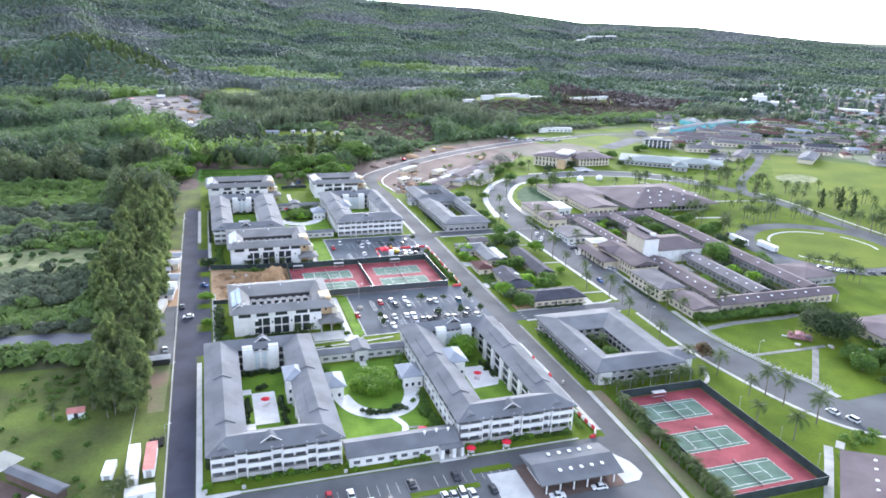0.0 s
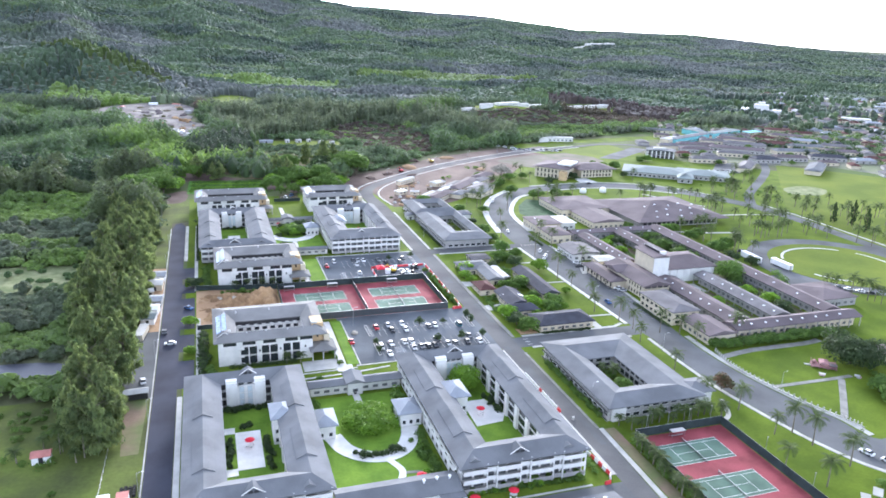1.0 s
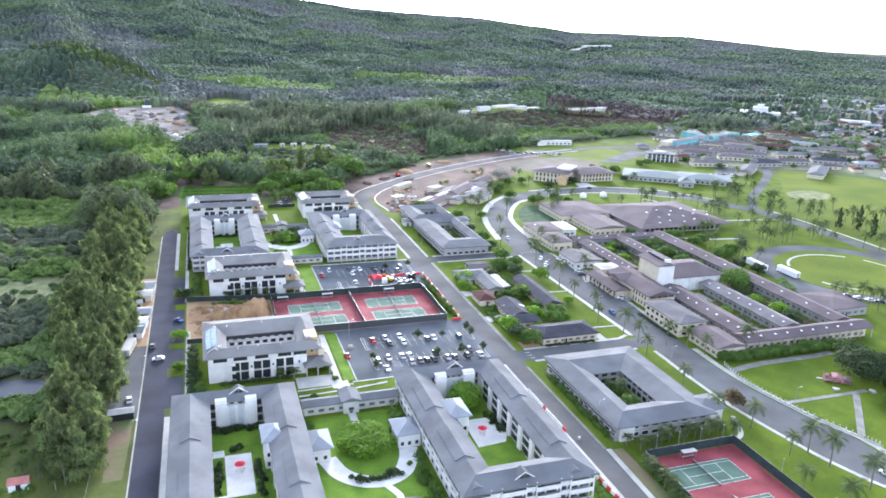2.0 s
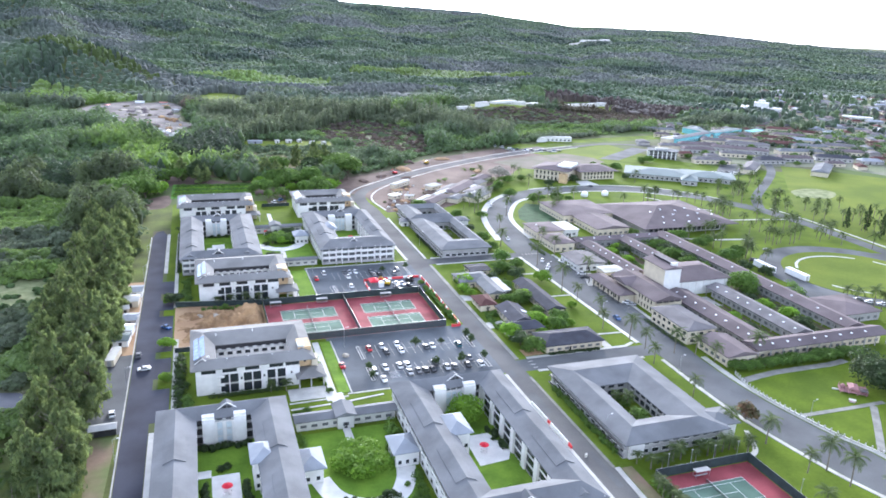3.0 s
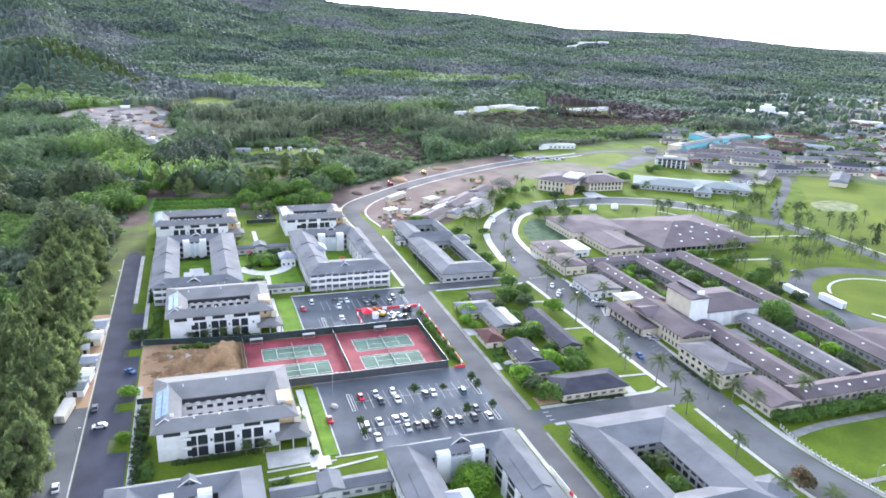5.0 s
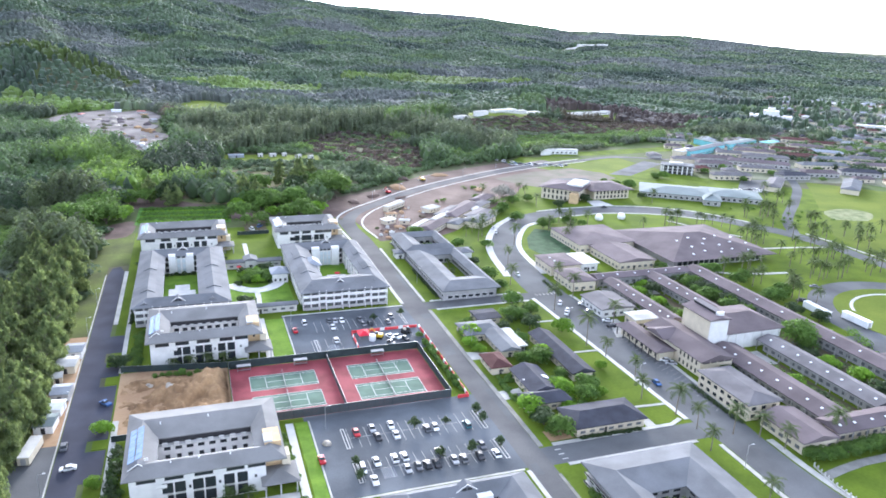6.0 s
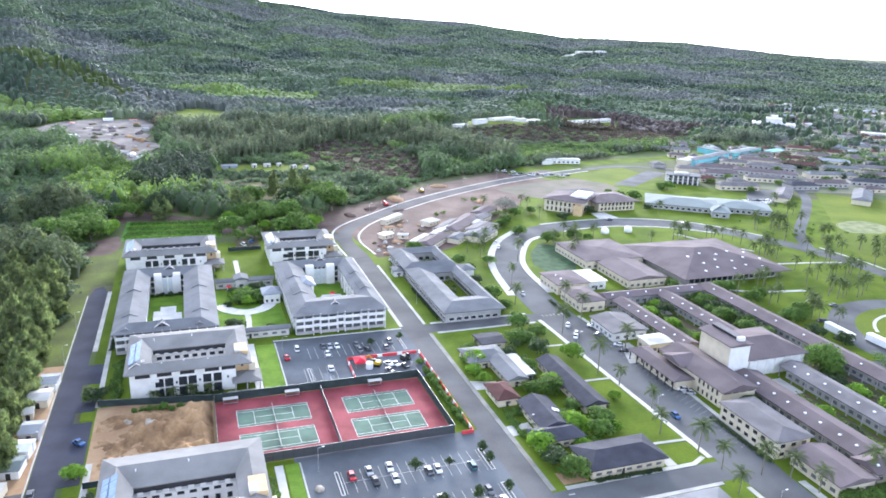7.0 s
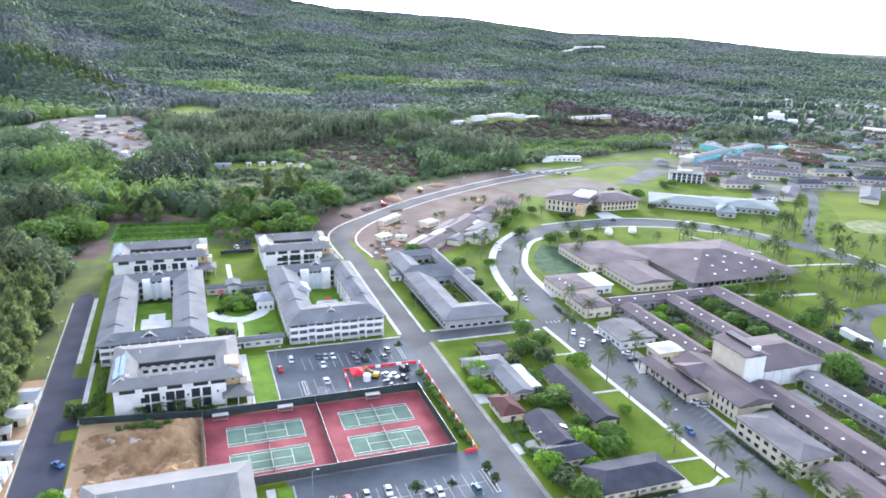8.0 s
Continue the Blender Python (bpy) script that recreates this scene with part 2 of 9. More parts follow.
def between(bm, left, right, z0, z1, step=5):
    """A road surface between two smoothed edges with as many points each."""
    a, b = smooth_line(left, step), smooth_line(right, step)
    prev = None
    for p, q in zip(a, b):
        row = [bm.verts.new(v) for v in ((*p, z0), (*p, z1), (*q, z1), (*q, z0))]
        if prev:
            for k in range(4):
                bm.faces.new((prev[k], prev[(k + 1) % 4], row[(k + 1) % 4], row[k]))
        prev = row
    bmesh.ops.recalc_face_normals(bm, faces=bm.faces[:])
    return bm


def tube(bm, a, b, r0, r1=None, n=8):
    a, b = Vector(a), Vector(b)
    r1 = r0 if r1 is None else r1
    q = (b - a).to_track_quat("Z", "Y")
    rings = [[bm.verts.new(p + q @ Vector((r * math.cos(k * math.tau / n), r * math.sin(k * math.tau / n), 0))) for k in range(n)] for p, r in ((a, r0), (b, r1))]
    for k in range(n):
        bm.faces.new((rings[0][k], rings[0][(k + 1) % n], rings[1][(k + 1) % n], rings[1][k]))
    bm.faces.new(rings[0][::-1]), bm.faces.new(rings[1])
    return bm


def hip_roof(bm, x0, x1, y0, y1, z, rise, hip=None, fascia=0.3, axis=None):
    """A closed hip roof; hip is how far the ridge ends stand in (0: gables)."""
    w, d = x1 - x0, y1 - y0
    along = axis or ("x" if w >= d else "y")
    h = (min(w, d) / 2 if hip is None else hip)
    if along == "x":
        r = [(x0 + h, (y0 + y1) / 2), (x1 - h, (y0 + y1) / 2)]
    else:
        r = [((x0 + x1) / 2, y0 + h), ((x0 + x1) / 2, y1 - h)]
    lo = [bm.verts.new((x, y, z - fascia)) for x, y in ((x0, y0), (x1, y0), (x1, y1), (x0, y1))]
    hi = [bm.verts.new((x, y, z)) for x, y in ((x0, y0), (x1, y0), (x1, y1), (x0, y1))]
    if (Vector(r[0]) - Vector(r[1])).length < 0.05:
        t = bm.verts.new((*r[0], z + rise))
        tops = [(hi[i], hi[(i + 1) % 4], t) for i in range(4)]
    else:
        p, q = (bm.verts.new((*c, z + rise)) for c in r)
        tops = [(hi[0], hi[1], q, p), (hi[1], hi[2], q), (hi[2], hi[3], p, q), (hi[3], hi[0], p)] if along == "x" else [(hi[0], hi[1], p), (hi[1], hi[2], q, p), (hi[2], hi[3], q), (hi[3], hi[0], p, q)]
    for f in tops:
        bm.faces.new(f)
    for i in range(4):
        bm.faces.new((lo[i], lo[(i + 1) % 4], hi[(i + 1) % 4], hi[i]))
    bm.faces.new(lo[::-1])
    return bm


def ring_roof(bm, o, i, z, rise, fascia=0.35):
    """A roof round a court: slopes up from the outer and from the inner eaves to a ridge between."""
    rect = lambda r: ((r[0], r[2]), (r[1], r[2]), (r[1], r[3]), (r[0], r[3]))
    mid = [(a + b) / 2 for a, b in zip(o, i)]
    rows = [[bm.verts.new((x, y, h)) for x, y in rect(r)] for r, h in ((i, z - fascia), (o, z - fascia), (o, z), (mid, z + rise), (i, z))]
    for a, b in zip(rows, rows[1:] + rows[:1]):
        for k in range(4):
            bm.faces.new((a[k], a[(k + 1) % 4], b[(k + 1) % 4], b[k]))
    bmesh.ops.recalc_face_normals(bm, faces=bm.faces[:])
    return bm


def ring_wall(bm, o, i, z0, z1):
    rect = lambda r: ((r[0], r[2]), (r[1], r[2]), (r[1], r[3]), (r[0], r[3]))
    rows = [[bm.verts.new((x, y, h)) for x, y in rect(r)] for r, h in ((o, z0), (o, z1), (i, z1), (i, z0))]
    for a, b in zip(rows, rows[1:] + rows[:1]):
        for k in range(4):
            bm.faces.new((a[k], a[(k + 1) % 4], b[(k + 1) % 4], b[k]))
    bmesh.ops.recalc_face_normals(bm, faces=bm.faces[:])
    return bm


window_meshes = {}


def window_mesh(w, h, frame_mat=None, pane=None):
    """A window: four frame bars, a mullion and a dark pane behind them; faces -y, origin at the middle of its sill."""
    key = (round(w, 2), round(h, 2), frame_mat.name if frame_mat else "", pane.name if pane else "")
    if key not in window_meshes:
        bm = bmesh.new()
        f = 0.1
        loop = lambda d, y: [bm.verts.new(c) for c in ((-w / 2 + d, y, d), (w / 2 - d, y, d), (w / 2 - d, y, h - d), (-w / 2 + d, y, h - d))]
        rows = [loop(0, 0.05), loop(0, -0.1), loop(f, -0.1), loop(f, -0.03)]
        for p, q in zip(rows, rows[1:]):
            for k in range(4):
                bm.faces.new((p[k], p[(k + 1) % 4], q[(k + 1) % 4], q[k]))
        bm.faces.new(rows[-1]).material_index = 1
        bm.faces.new(rows[0][::-1])
        bmesh.ops.recalc_face_normals(bm, faces=bm.faces[:])
        me = shaped(bm, "window")
        me.materials.append(frame_mat or M_WHITE), me.materials.append(pane or M_GLASS)
        window_meshes[key] = me
    return window_meshes[key]


FACE = {"s": 0.0, "e": 90.0, "n": 180.0, "w": 270.0}


def on_face(side, along, plane, z):
    """Where a wall piece goes: side of the house, place along the wall, the wall's plane, height."""
    return pose(along, plane, z, 0, 0, FACE[side]) if side in "sn" else pose(plane, along, z, 0, 0, FACE[side])


def windows(parent, side, a0, a1, plane, sills, w, h, pitch, frame_mat=None, skip=(), pane=None):
    n = max(1, int((a1 - a0) / pitch))
    for z in sills:
        for k in range(n):
            if k in skip:
                continue
            put("window", window_mesh(w, h, frame_mat, pane), parent, on_face(side, a0 + (k + 0.5) * (a1 - a0) / n, plane, z))


# ---- leaves ----
def cards(rng, centre, radii, n, size, droop=0.0, shell=0.55, stretch=1.0):
    """n ragged leaf clumps spread through an ellipsoid: arrays of corners, four to a clump."""
    u = rng.normal(size=(n, 3))
    u /= np.linalg.norm(u, axis=1)[:, None]
    u[:, 2] = np.where(u[:, 2] < -0.55, -u[:, 2], u[:, 2])
    r = shell + (1 - shell) * rng.random((n, 1)) ** 0.6
    c = np.array(centre) + u * r * np.array(radii)
    nrm = u + rng.normal(scale=0.55, size=(n, 3)) + np.array((0, 0, 0.6))
    nrm /= np.linalg.norm(nrm, axis=1)[:, None]
    a = np.cross(nrm, rng.normal(size=(n, 3)))
    a /= np.linalg.norm(a, axis=1)[:, None]
    b = np.cross(nrm, a)
    s = size * (0.6 + 0.8 * rng.random((n, 1)))
    k = 0.7 + 0.6 * rng.random((n, 4, 1))
    q = np.stack([c - a * s * 0.5, c - b * s * 0.45, c + a * s * 0.55, c + b * s * 0.4], 1)
    q = c[:, None] + (q - c[:, None]) * k
    if stretch != 1.0:
        q = c[:, None] + (q - c[:, None]) * np.array((stretch ** -0.5, stretch ** -0.5, stretch))
    q[:, 2, 2] -= droop * s[:, 0]
    return q


def quads_mesh(name, q, extra=None):
    v = q.reshape(-1, 3)
    f = np.arange(len(v)).reshape(-1, 4)
    me = bpy.data.meshes.new(name)
    me.from_pydata(v.tolist(), [], f.tolist())
    return me


def trunk_bm(rng, h, r, limbs, spread):
    bm = bmesh.new()
    p = Vector((0, 0, -0.3))
    for k in range(3):
        n = Vector((rng.normal() * 0.15 * (k + 1) * r, rng.normal() * 0.15 * (k + 1) * r, h * (k + 1) / 3))
        tube(bm, p, n, r * (1 - 0.25 * k), r * (1 - 0.25 * (k + 1)), 7)
        p = n
    for k in range(limbs):
        ang = k * math.tau / limbs + rng.random()
        z = h * (0.45 + 0.5 * rng.random())
        tube(bm, (0, 0, z), (spread * math.cos(ang), spread * math.sin(ang), z + spread * (0.5 + 0.5 * rng.random())), r * 0.4, r * 0.12, 5)
    return bm


def broad_tree(name, label, seed, h, rad, leaf, n=520, lobes=8, size=1.1, trunk_h=0.4, lobe=0.41):
    """A round-crowned tree: trunk with limbs, crown of leaf clumps in uneven lobes."""
    rng = np.random.default_rng(seed)
    t = thing(name, label, "tree")
    part("trunk", trunk_bm(rng, h * trunk_h, max(0.12, rad * 0.07), 6, rad * 0.55), M_BARK, t)
    qs = []
    for k in range(lobes):
        ang, d = k * math.tau * (0.382 if lobes > 18 else 1 / lobes) + rng.random(), rad * (0.35 + 0.42 * rng.random()) * (1 if lobe > 0.4 else 0.5 + k / lobes * 0.85)
        rr = rad * (lobe + 0.25 * rng.random() * lobe / 0.45)
        z = h * (0.40 + 0.30 * rng.random())
        qs.append(cards(rng, (d * math.cos(ang), d * math.sin(ang), z), (rr, rr, rr * 0.75), n // (lobes + 2), size))
    qs.append(cards(rng, (0, 0, h * 0.7), (rad * 0.6, rad * 0.6, h * 0.3), 2 * n // (lobes + 2), size))
    part("crown", quads_mesh("crown", np.concatenate(qs)), leaf, t)
    return t


def conifer(name, label, seed, h, rad, leaf, n=600, size=1.0):
    """An ironwood: tall, narrow, feathery and drooping."""
    rng = np.random.default_rng(seed)
    t = thing(name, label, "tree")
    bm = trunk_bm(rng, h * 0.9, max(0.15, h * 0.014), 9, rad * 0.7)
    part("trunk", bm, M_BARK, t)
    qs = []
    tiers = 11
    for k in range(tiers):
        f = k / (tiers - 1)
        rr = rad * (0.6 + 1.1 * f) * (1.0 - f) ** 0.75 * 1.15 + 0.5
        for j in range(4):
            ang, d = rng.random() * math.tau, rr * (0.25 + 0.65 * rng.random())
            rl = rr * (0.3 + 0.3 * rng.random())
            qs.append(cards(rng, (d * math.cos(ang), d * math.sin(ang), h * (0.10 + 0.86 * f + 0.05 * rng.random())), (rl, rl, h * (0.05 + 0.06 * rng.random())), n // (tiers * 4), size, droop=0.5, shell=0.2, stretch=1.7))
    part("crown", quads_mesh("crown", np.concatenate(qs)), leaf, t)
    return t


def palm_tree(name, label, seed, h, leaf, fronds=15, length=3.4):
    rng = np.random.default_rng(seed)
    t = thing(name, label, "palm tree")
    bm = bmesh.new()
    lean = (rng.random(2) - 0.5) * h * 0.12
    pts = [Vector((lean[0] * k * k / 16, lean[1] * k * k / 16, h * k / 4 - (0.2 if k == 0 else 0))) for k in range(5)]
    for k in range(4):
        tube(bm, pts[k], pts[k + 1], 0.24 - 0.025 * k, 0.24 - 0.025 * (k + 1), 7)
    part("trunk", bm, M_PALMBARK, t)
    quads = []
    for k in range(fronds):
        ang = k * math.tau * 0.382 + rng.random() * 0.4
        el = 1.1 - 1.5 * k / fronds
        d = Vector((math.cos(ang), math.sin(ang), 0))
        side = Vector((-d.y, d.x, 0))
        ln = length * (0.8 + 0.4 * rng.random())
        p, steps = pts[-1].copy(), 7
        spine = [p.copy()]
        for s in range(steps):
            e = el - 1.5 * (s / steps) ** 1.3
            p = p + (d * math.cos(e) + Vector((0, 0, math.sin(e)))) * ln / steps
            spine.append(p.copy())
        for s in range(steps):
            a, b = spine[s], spine[s + 1]
            w = 0.75 * math.sin(math.pi * (s + 0.9) / (steps + 1)) + 0.1
            for sg in (-1, 1):
                tip = a + (b - a) * 1.25 + side * sg * w - Vector((0, 0, 0.28 * w))
                quads.append([a, a + (b - a) * 0.75, tip + (b - a) * 0.35, tip])
    part("crown", quads_mesh("crown", np.array([[list(v) for v in q] for q in quads])), leaf, t)
    return t


def shrub(name, label, seed, r, h, leaf, n=140, size=0.5, category="shrub"):
    rng = np.random.default_rng(seed)
    q = np.concatenate([cards(rng, (rng.normal() * r * 0.3, rng.normal() * r * 0.3, h * 0.45), (r * 0.75, r * 0.75, h * 0.55), n // 3, size, shell=0.3) for _ in range(3)])
    return tagged(part(name, quads_mesh(name, q), leaf), label, category)


def undergrowth(name, label, seed, places, leaf, r=1.5, h=1.5, n=70, size=0.55):
    """Bushes too many to count, as one mass of leaf clumps."""
    rng = np.random.default_rng(seed)
    qs = []
    for x, y in places:
        s = 0.7 + 0.8 * rng.random()
        qs.append(cards(rng, (x, y, h * s * 0.45), (r * s * 0.9, r * s * 0.9, h * s * 0.55), n, size, shell=0.3))
    return tagged(part(name, quads_mesh(name, np.concatenate(qs)), leaf), label, "bushes", kind="stuff")


def hedge(name, label, seed, pts, width, h, leaf, density=5.0, size=0.6):
    """A clipped row of bushes along a line of points."""
    rng = np.random.default_rng(seed)
    qs = []
    for (ax, ay), (bx, by) in zip(pts, pts[1:]):
        ln = math.hypot(bx - ax, by - ay)
        for k in range(max(1, int(ln / (width * 0.6)))):
            f = (k + 0.5) / max(1, int(ln / (width * 0.6)))
            hh = h * (0.8 + 0.4 * rng.random())
            qs.append(cards(rng, (ax + (bx - ax) * f + rng.normal() * 0.1 * width, ay + (by - ay) * f + rng.normal() * 0.1 * width, hh * 0.4), (width * 0.6, width * 0.6, hh * 0.6), int(density * width * 6), size, shell=0.3))
    return tagged(part(name, quads_mesh(name, np.concatenate(qs)), leaf), label, "hedge")


def inside_poly(px, py, poly):
    res = False
    for (ax, ay), (bx, by) in zip(poly, poly[1:] + poly[:1]):
        if (ay > py) != (by > py) and px < (bx - ax) * (py - ay) / (by - ay) + ax:
            res = not res
    return res


def scatter(proto, places, seed, lo=0.85, hi=1.15, group=""):
    """Copies of a plant at the places, turned and scaled at random; the first one is moved itself."""
    rng = random.Random(seed)
    for k, (x, y) in enumerate(places):
        s = rng.uniform(lo, hi)
        m = pose(x, y, 0, 0, 0, rng.uniform(0, 360)) @ Matrix.Diagonal((s, s, s * rng.uniform(0.92, 1.08), 1))
        if k == 0:
            proto.matrix_basis = m
            if group:
                proto["group"] = group
            base = proto
        else:
            c = copy_thing(base, Matrix())
            c.matrix_basis = m
# ---- ground ----
M_IVY = mat("ground_cover", (0.055, 0.10, 0.05), 0.95, 0.3, 0.2, 1.5, 0.6, spec=0.1)
M_SITE_GROUND = mat("bare_site_ground", (0.185, 0.155, 0.130), 0.95, 0.3, 0.06, 0.7, 0.4, col2=(0.13, 0.13, 0.09), spec=0.1)
M_SOIL = mat("scrubby_soil", (0.22, 0.16, 0.115), 0.95, 0.3, 0.05, 0.6, 0.6, col2=(0.13, 0.17, 0.06), spec=0.1)
M_RUBBLE = mat("rubble_ground", (0.205, 0.185, 0.178), 0.95, 0.4, 0.04, 0.35, 0.6, col2=(0.105, 0.095, 0.092), spec=0.1)
M_HEAP = mat("heaped_earth", (0.40, 0.265, 0.145), 0.95, 0.4, 0.12, 1.2, 0.9, col2=(0.20, 0.125, 0.07), spec=0.1)
M_SCRUB = mat("scrub_grass", (0.25, 0.26, 0.14), 0.95, 0.3, 0.15, 1.0, 0.5, col2=(0.14, 0.17, 0.075), spec=0.1)

M_LOT = mat("pale_worn_asphalt", (0.128, 0.139, 0.154), 0.95, 0.28, 0.05, 2.0, 0.1, spec=0.06)
M_BED = mat("shaded_planting_soil", (0.085, 0.10, 0.045), 0.95, 0.3, 0.2, 1.5, 0.5, col2=(0.12, 0.09, 0.065), spec=0.1)
M_PATH = mat("worn_concrete_path", (0.26, 0.255, 0.235), 0.9, 0.2, 0.3, 4.0, 0.2, col2=(0.19, 0.185, 0.17))


def smoothstep(a, b, x):
    t = np.clip((x - a) / (b - a), 0, 1)
    return t * t * (3 - 2 * t)


RIDGE_AZ = np.array((-60, -30, -15, -5, 2, 6, 11.5, 16, 21, 25, 28, 36, 42, 50, 70))
RIDGE_H = np.array((410, 410, 355, 285, 222, 192, 158, 150, 140, 116, 98, 98, 72, 50, 42))


def lumps(x, y, s, seed=0.0):
    """Smooth pseudo-random relief between -1 and 1 from a few crossed waves."""
    a = np.sin(x / s + 1.3 * np.sin(y / (1.7 * s) + seed) + seed) * np.cos(y / (0.9 * s) + 1.1 * np.sin(x / (1.4 * s) + 2 * seed))
    b = np.sin((x + y) / (0.43 * s) + 2.1 * seed) * np.cos((x - y) / (0.57 * s) + seed)
    return 0.65 * a + 0.35 * b


def height(x, y):
    """The land: flat on the coastal plain, rising to the ridge inland."""
    x, y = np.asarray(x, float), np.asarray(y, float)
    r, az = np.hypot(x, y), np.degrees(np.arctan2(x, y))
    top = np.interp(az, RIDGE_AZ, RIDGE_H)
    start = np.interp(az, (-30, -10, 0, 15, 30, 50), (1350, 1400, 1420, 1400, 1500, 1900))
    t = np.clip((r - start) / (3000 - start), 0, 1)
    rise = np.where(t < 1, t ** 1.15, 1.0)
    fall = 1 - 0.6 * smoothstep(3050, 4300, r)
    relief = lumps(x, y, 140, 0.7) * 0.10 + lumps(x, y, 55, 2.0) * 0.045
    spur = np.sin(np.radians(az) * 34 + 1.4 * np.sin(r / 310) + 0.5) * 0.15 + np.sin(np.radians(az) * 83 + 1.1 * np.sin(r / 170) + 2.0) * 0.06
    hill = top * rise * (1 + relief * (1 - 0.75 * smoothstep(2300, 3000, r)) + spur * 4 * t * (1 - t)) * fall
    hill = hill + 56 * np.exp(-((x + 165) / 130) ** 2 - ((y - 1310) / 100) ** 2) + 60 * np.exp(-((x + 420) / 190) ** 2 - ((y - 1330) / 130) ** 2) + 26 * np.exp(-((x - 560) / 150) ** 2 - ((y - 1130) / 90) ** 2) + 18 * np.exp(-((x - 380) / 130) ** 2 - ((y - 930) / 70) ** 2)
    behind = np.where(y < -50, 0.0, 1.0)
    return hill * behind


def line_steps(*spans):
    out = []
    for a, b, s in spans:
        out += list(np.arange(a, b, s))
    return np.array(out + [spans[-1][1]])


gx = line_steps((-4800, -1500, 150), (-1500, 1500, 30), (1500, 4900, 90))
gy = line_steps((-4000, 600, 230), (600, 3100, 28), (3100, 4900, 150))
GX, GY = np.meshgrid(gx, gy)
gz = height(GX, GY)
gv = np.stack([GX, GY, gz], -1).reshape(-1, 3)
nx, ny = len(gx), len(gy)
gi = np.arange((ny - 1) * nx).reshape(ny - 1, nx)[:, :-1].ravel()
gf = np.stack([gi, gi + 1, gi + nx + 1, gi + nx], -1)
gm = bpy.data.meshes.new("ground")
gm.from_pydata(gv.tolist(), [], gf.tolist())
gm.materials.append(M_GROUND)
for p in gm.polygons:
    p.use_smooth = True
tagged(new("ground", gm), "scrubby green plain rising to wooded hills", "ground", kind="structure")


def plate(name, pts, z, material, label, category, curve=0):
    if curve:
        pts = smooth_line(list(pts) + [pts[0]], curve)[:-1]
    return setting(name, slab(bmesh.new(), pts, -0.3, z), material, label, category)


def rect(x0, x1, y0, y1):
    return ((x0, y0), (x1, y0), (x1, y1), (x0, y1))


# lawns: the green base of the whole campus
plate("lawn_campus", ((-8, 100), (620, 100), (640, 480), (470, 600), (440, 640), (430, 720), (330, 740), (230, 640), (120, 540), (-8, 540)), 0.02, M_LAWN, "bright green mown campus lawn", "lawn")
plate("lawn_field", ((402, 330), (640, 330), (640, 480), (540, 590), (420, 445), (404, 400)), 0.05, M_LAWN_DRY, "wide open playing field of yellowish grass", "lawn")
plate("lawn_west", ((-120, 120), (-17.5, 120), (-17.5, 478), (-8.1, 480), (-8.1, 540), (-22, 530), (-34, 480), (-38, 262), (-120, 262)), 0.02, M_LAWN_W, "rough olive-green grass beside the asphalt lane", "lawn")

# streets
plate("road_west", ((-17.3, 90), (-9.7, 90), (-9.7, 470), (-12.0, 478), (-15.5, 476), (-17.0, 465)), 0.06, M_ASPHALT_NEW, "fresh dark asphalt service lane", "road")
for a, b in ((260, 282), (290, 306), (312, 347), (354, 366), (374, 390)):
    plate("road_bay", rect(-9.8, -4.0, a, b), 0.055, M_ASPHALT_NEW, "dark asphalt parking bay beside the lane", "road")
plate("road_front", rect(-9.8, 113.6, 92, 172.4), 0.05, M_ASPHALT, "grey asphalt parking lot with painted stalls", "parking lot")
plate("road_main", ((113.2, 90), (116.5, 120), (119.4, 160), (121.0, 200), (121.2, 330), (122.4, 400), (122.6, 500), (118.5, 545), (110.5, 545), (111.8, 500), (112.2, 400), (113.2, 340)), 0.065, M_STREET, "worn grey asphalt campus street", "road")
setting("road_new_curve", ribbon(bmesh.new(), ((118.5, 495), (116.5, 530), (124, 556), (147, 582), (200, 628), (290, 681), (386, 716), (433, 727), (480, 706)), 8.4, -0.3, 0.085), M_STREET, "newly paved grey road curving past the building site", "road")
plate("road_cross_north", rect(121.6, 178, 387, 395.6), 0.05, M_ASPHALT, "grey asphalt side street", "road")
plate("road_cross_south", rect(120.8, 178, 262.6, 271.8), 0.05, M_ASPHALT, "grey asphalt side street", "road")
plate("parking_lot_south", rect(54.2, 113.4, 263.5, 308.95), 0.055, M_LOT, "asphalt parking lot with cars", "parking lot")
plate("parking_lot_north", rect(57.6, 113.4, 349.5, 394), 0.055, M_LOT, "asphalt parking lot with cars", "parking lot")
WEST = ((216, 136), (195, 156), (186.9, 173.7), (183.4, 188), (181.2, 200), (179.2, 214), (178.6, 235), (178.8, 246), (179.0, 258), (178.0, 274), (177, 330), (176, 388), (178, 420), (184, 455), (193, 482), (209, 509), (228, 528), (251, 539), (280, 543), (313, 543), (345, 532), (369, 513), (387, 482), (400, 452), (404, 415), (403, 376), (402, 324), (400, 250))
EAST = ((230, 150), (213, 167), (205.4, 173), (204.2, 184), (200.2, 195), (197.2, 207), (194.6, 221), (193.2, 238), (193.6, 256), (195, 275), (197, 330), (194, 388), (195, 420), (199, 455), (207, 478), (224, 505), (240, 515), (259, 523), (280, 527), (303, 527), (335, 517), (360, 498), (377, 470), (388, 445), (393, 412), (393, 376), (392, 324), (390, 250))
setting("road_ring", between(bmesh.new(), WEST, EAST, -0.3, 0.06), M_ASPHALT, "broad grey asphalt ring road", "road")
setting("road_side", ribbon(bmesh.new(), ((392, 448), (420, 485), (470, 530), (515, 575), (560, 640)), 7.5, -0.3, 0.05), M_ASPHALT, "grey asphalt road past the playing field", "road")
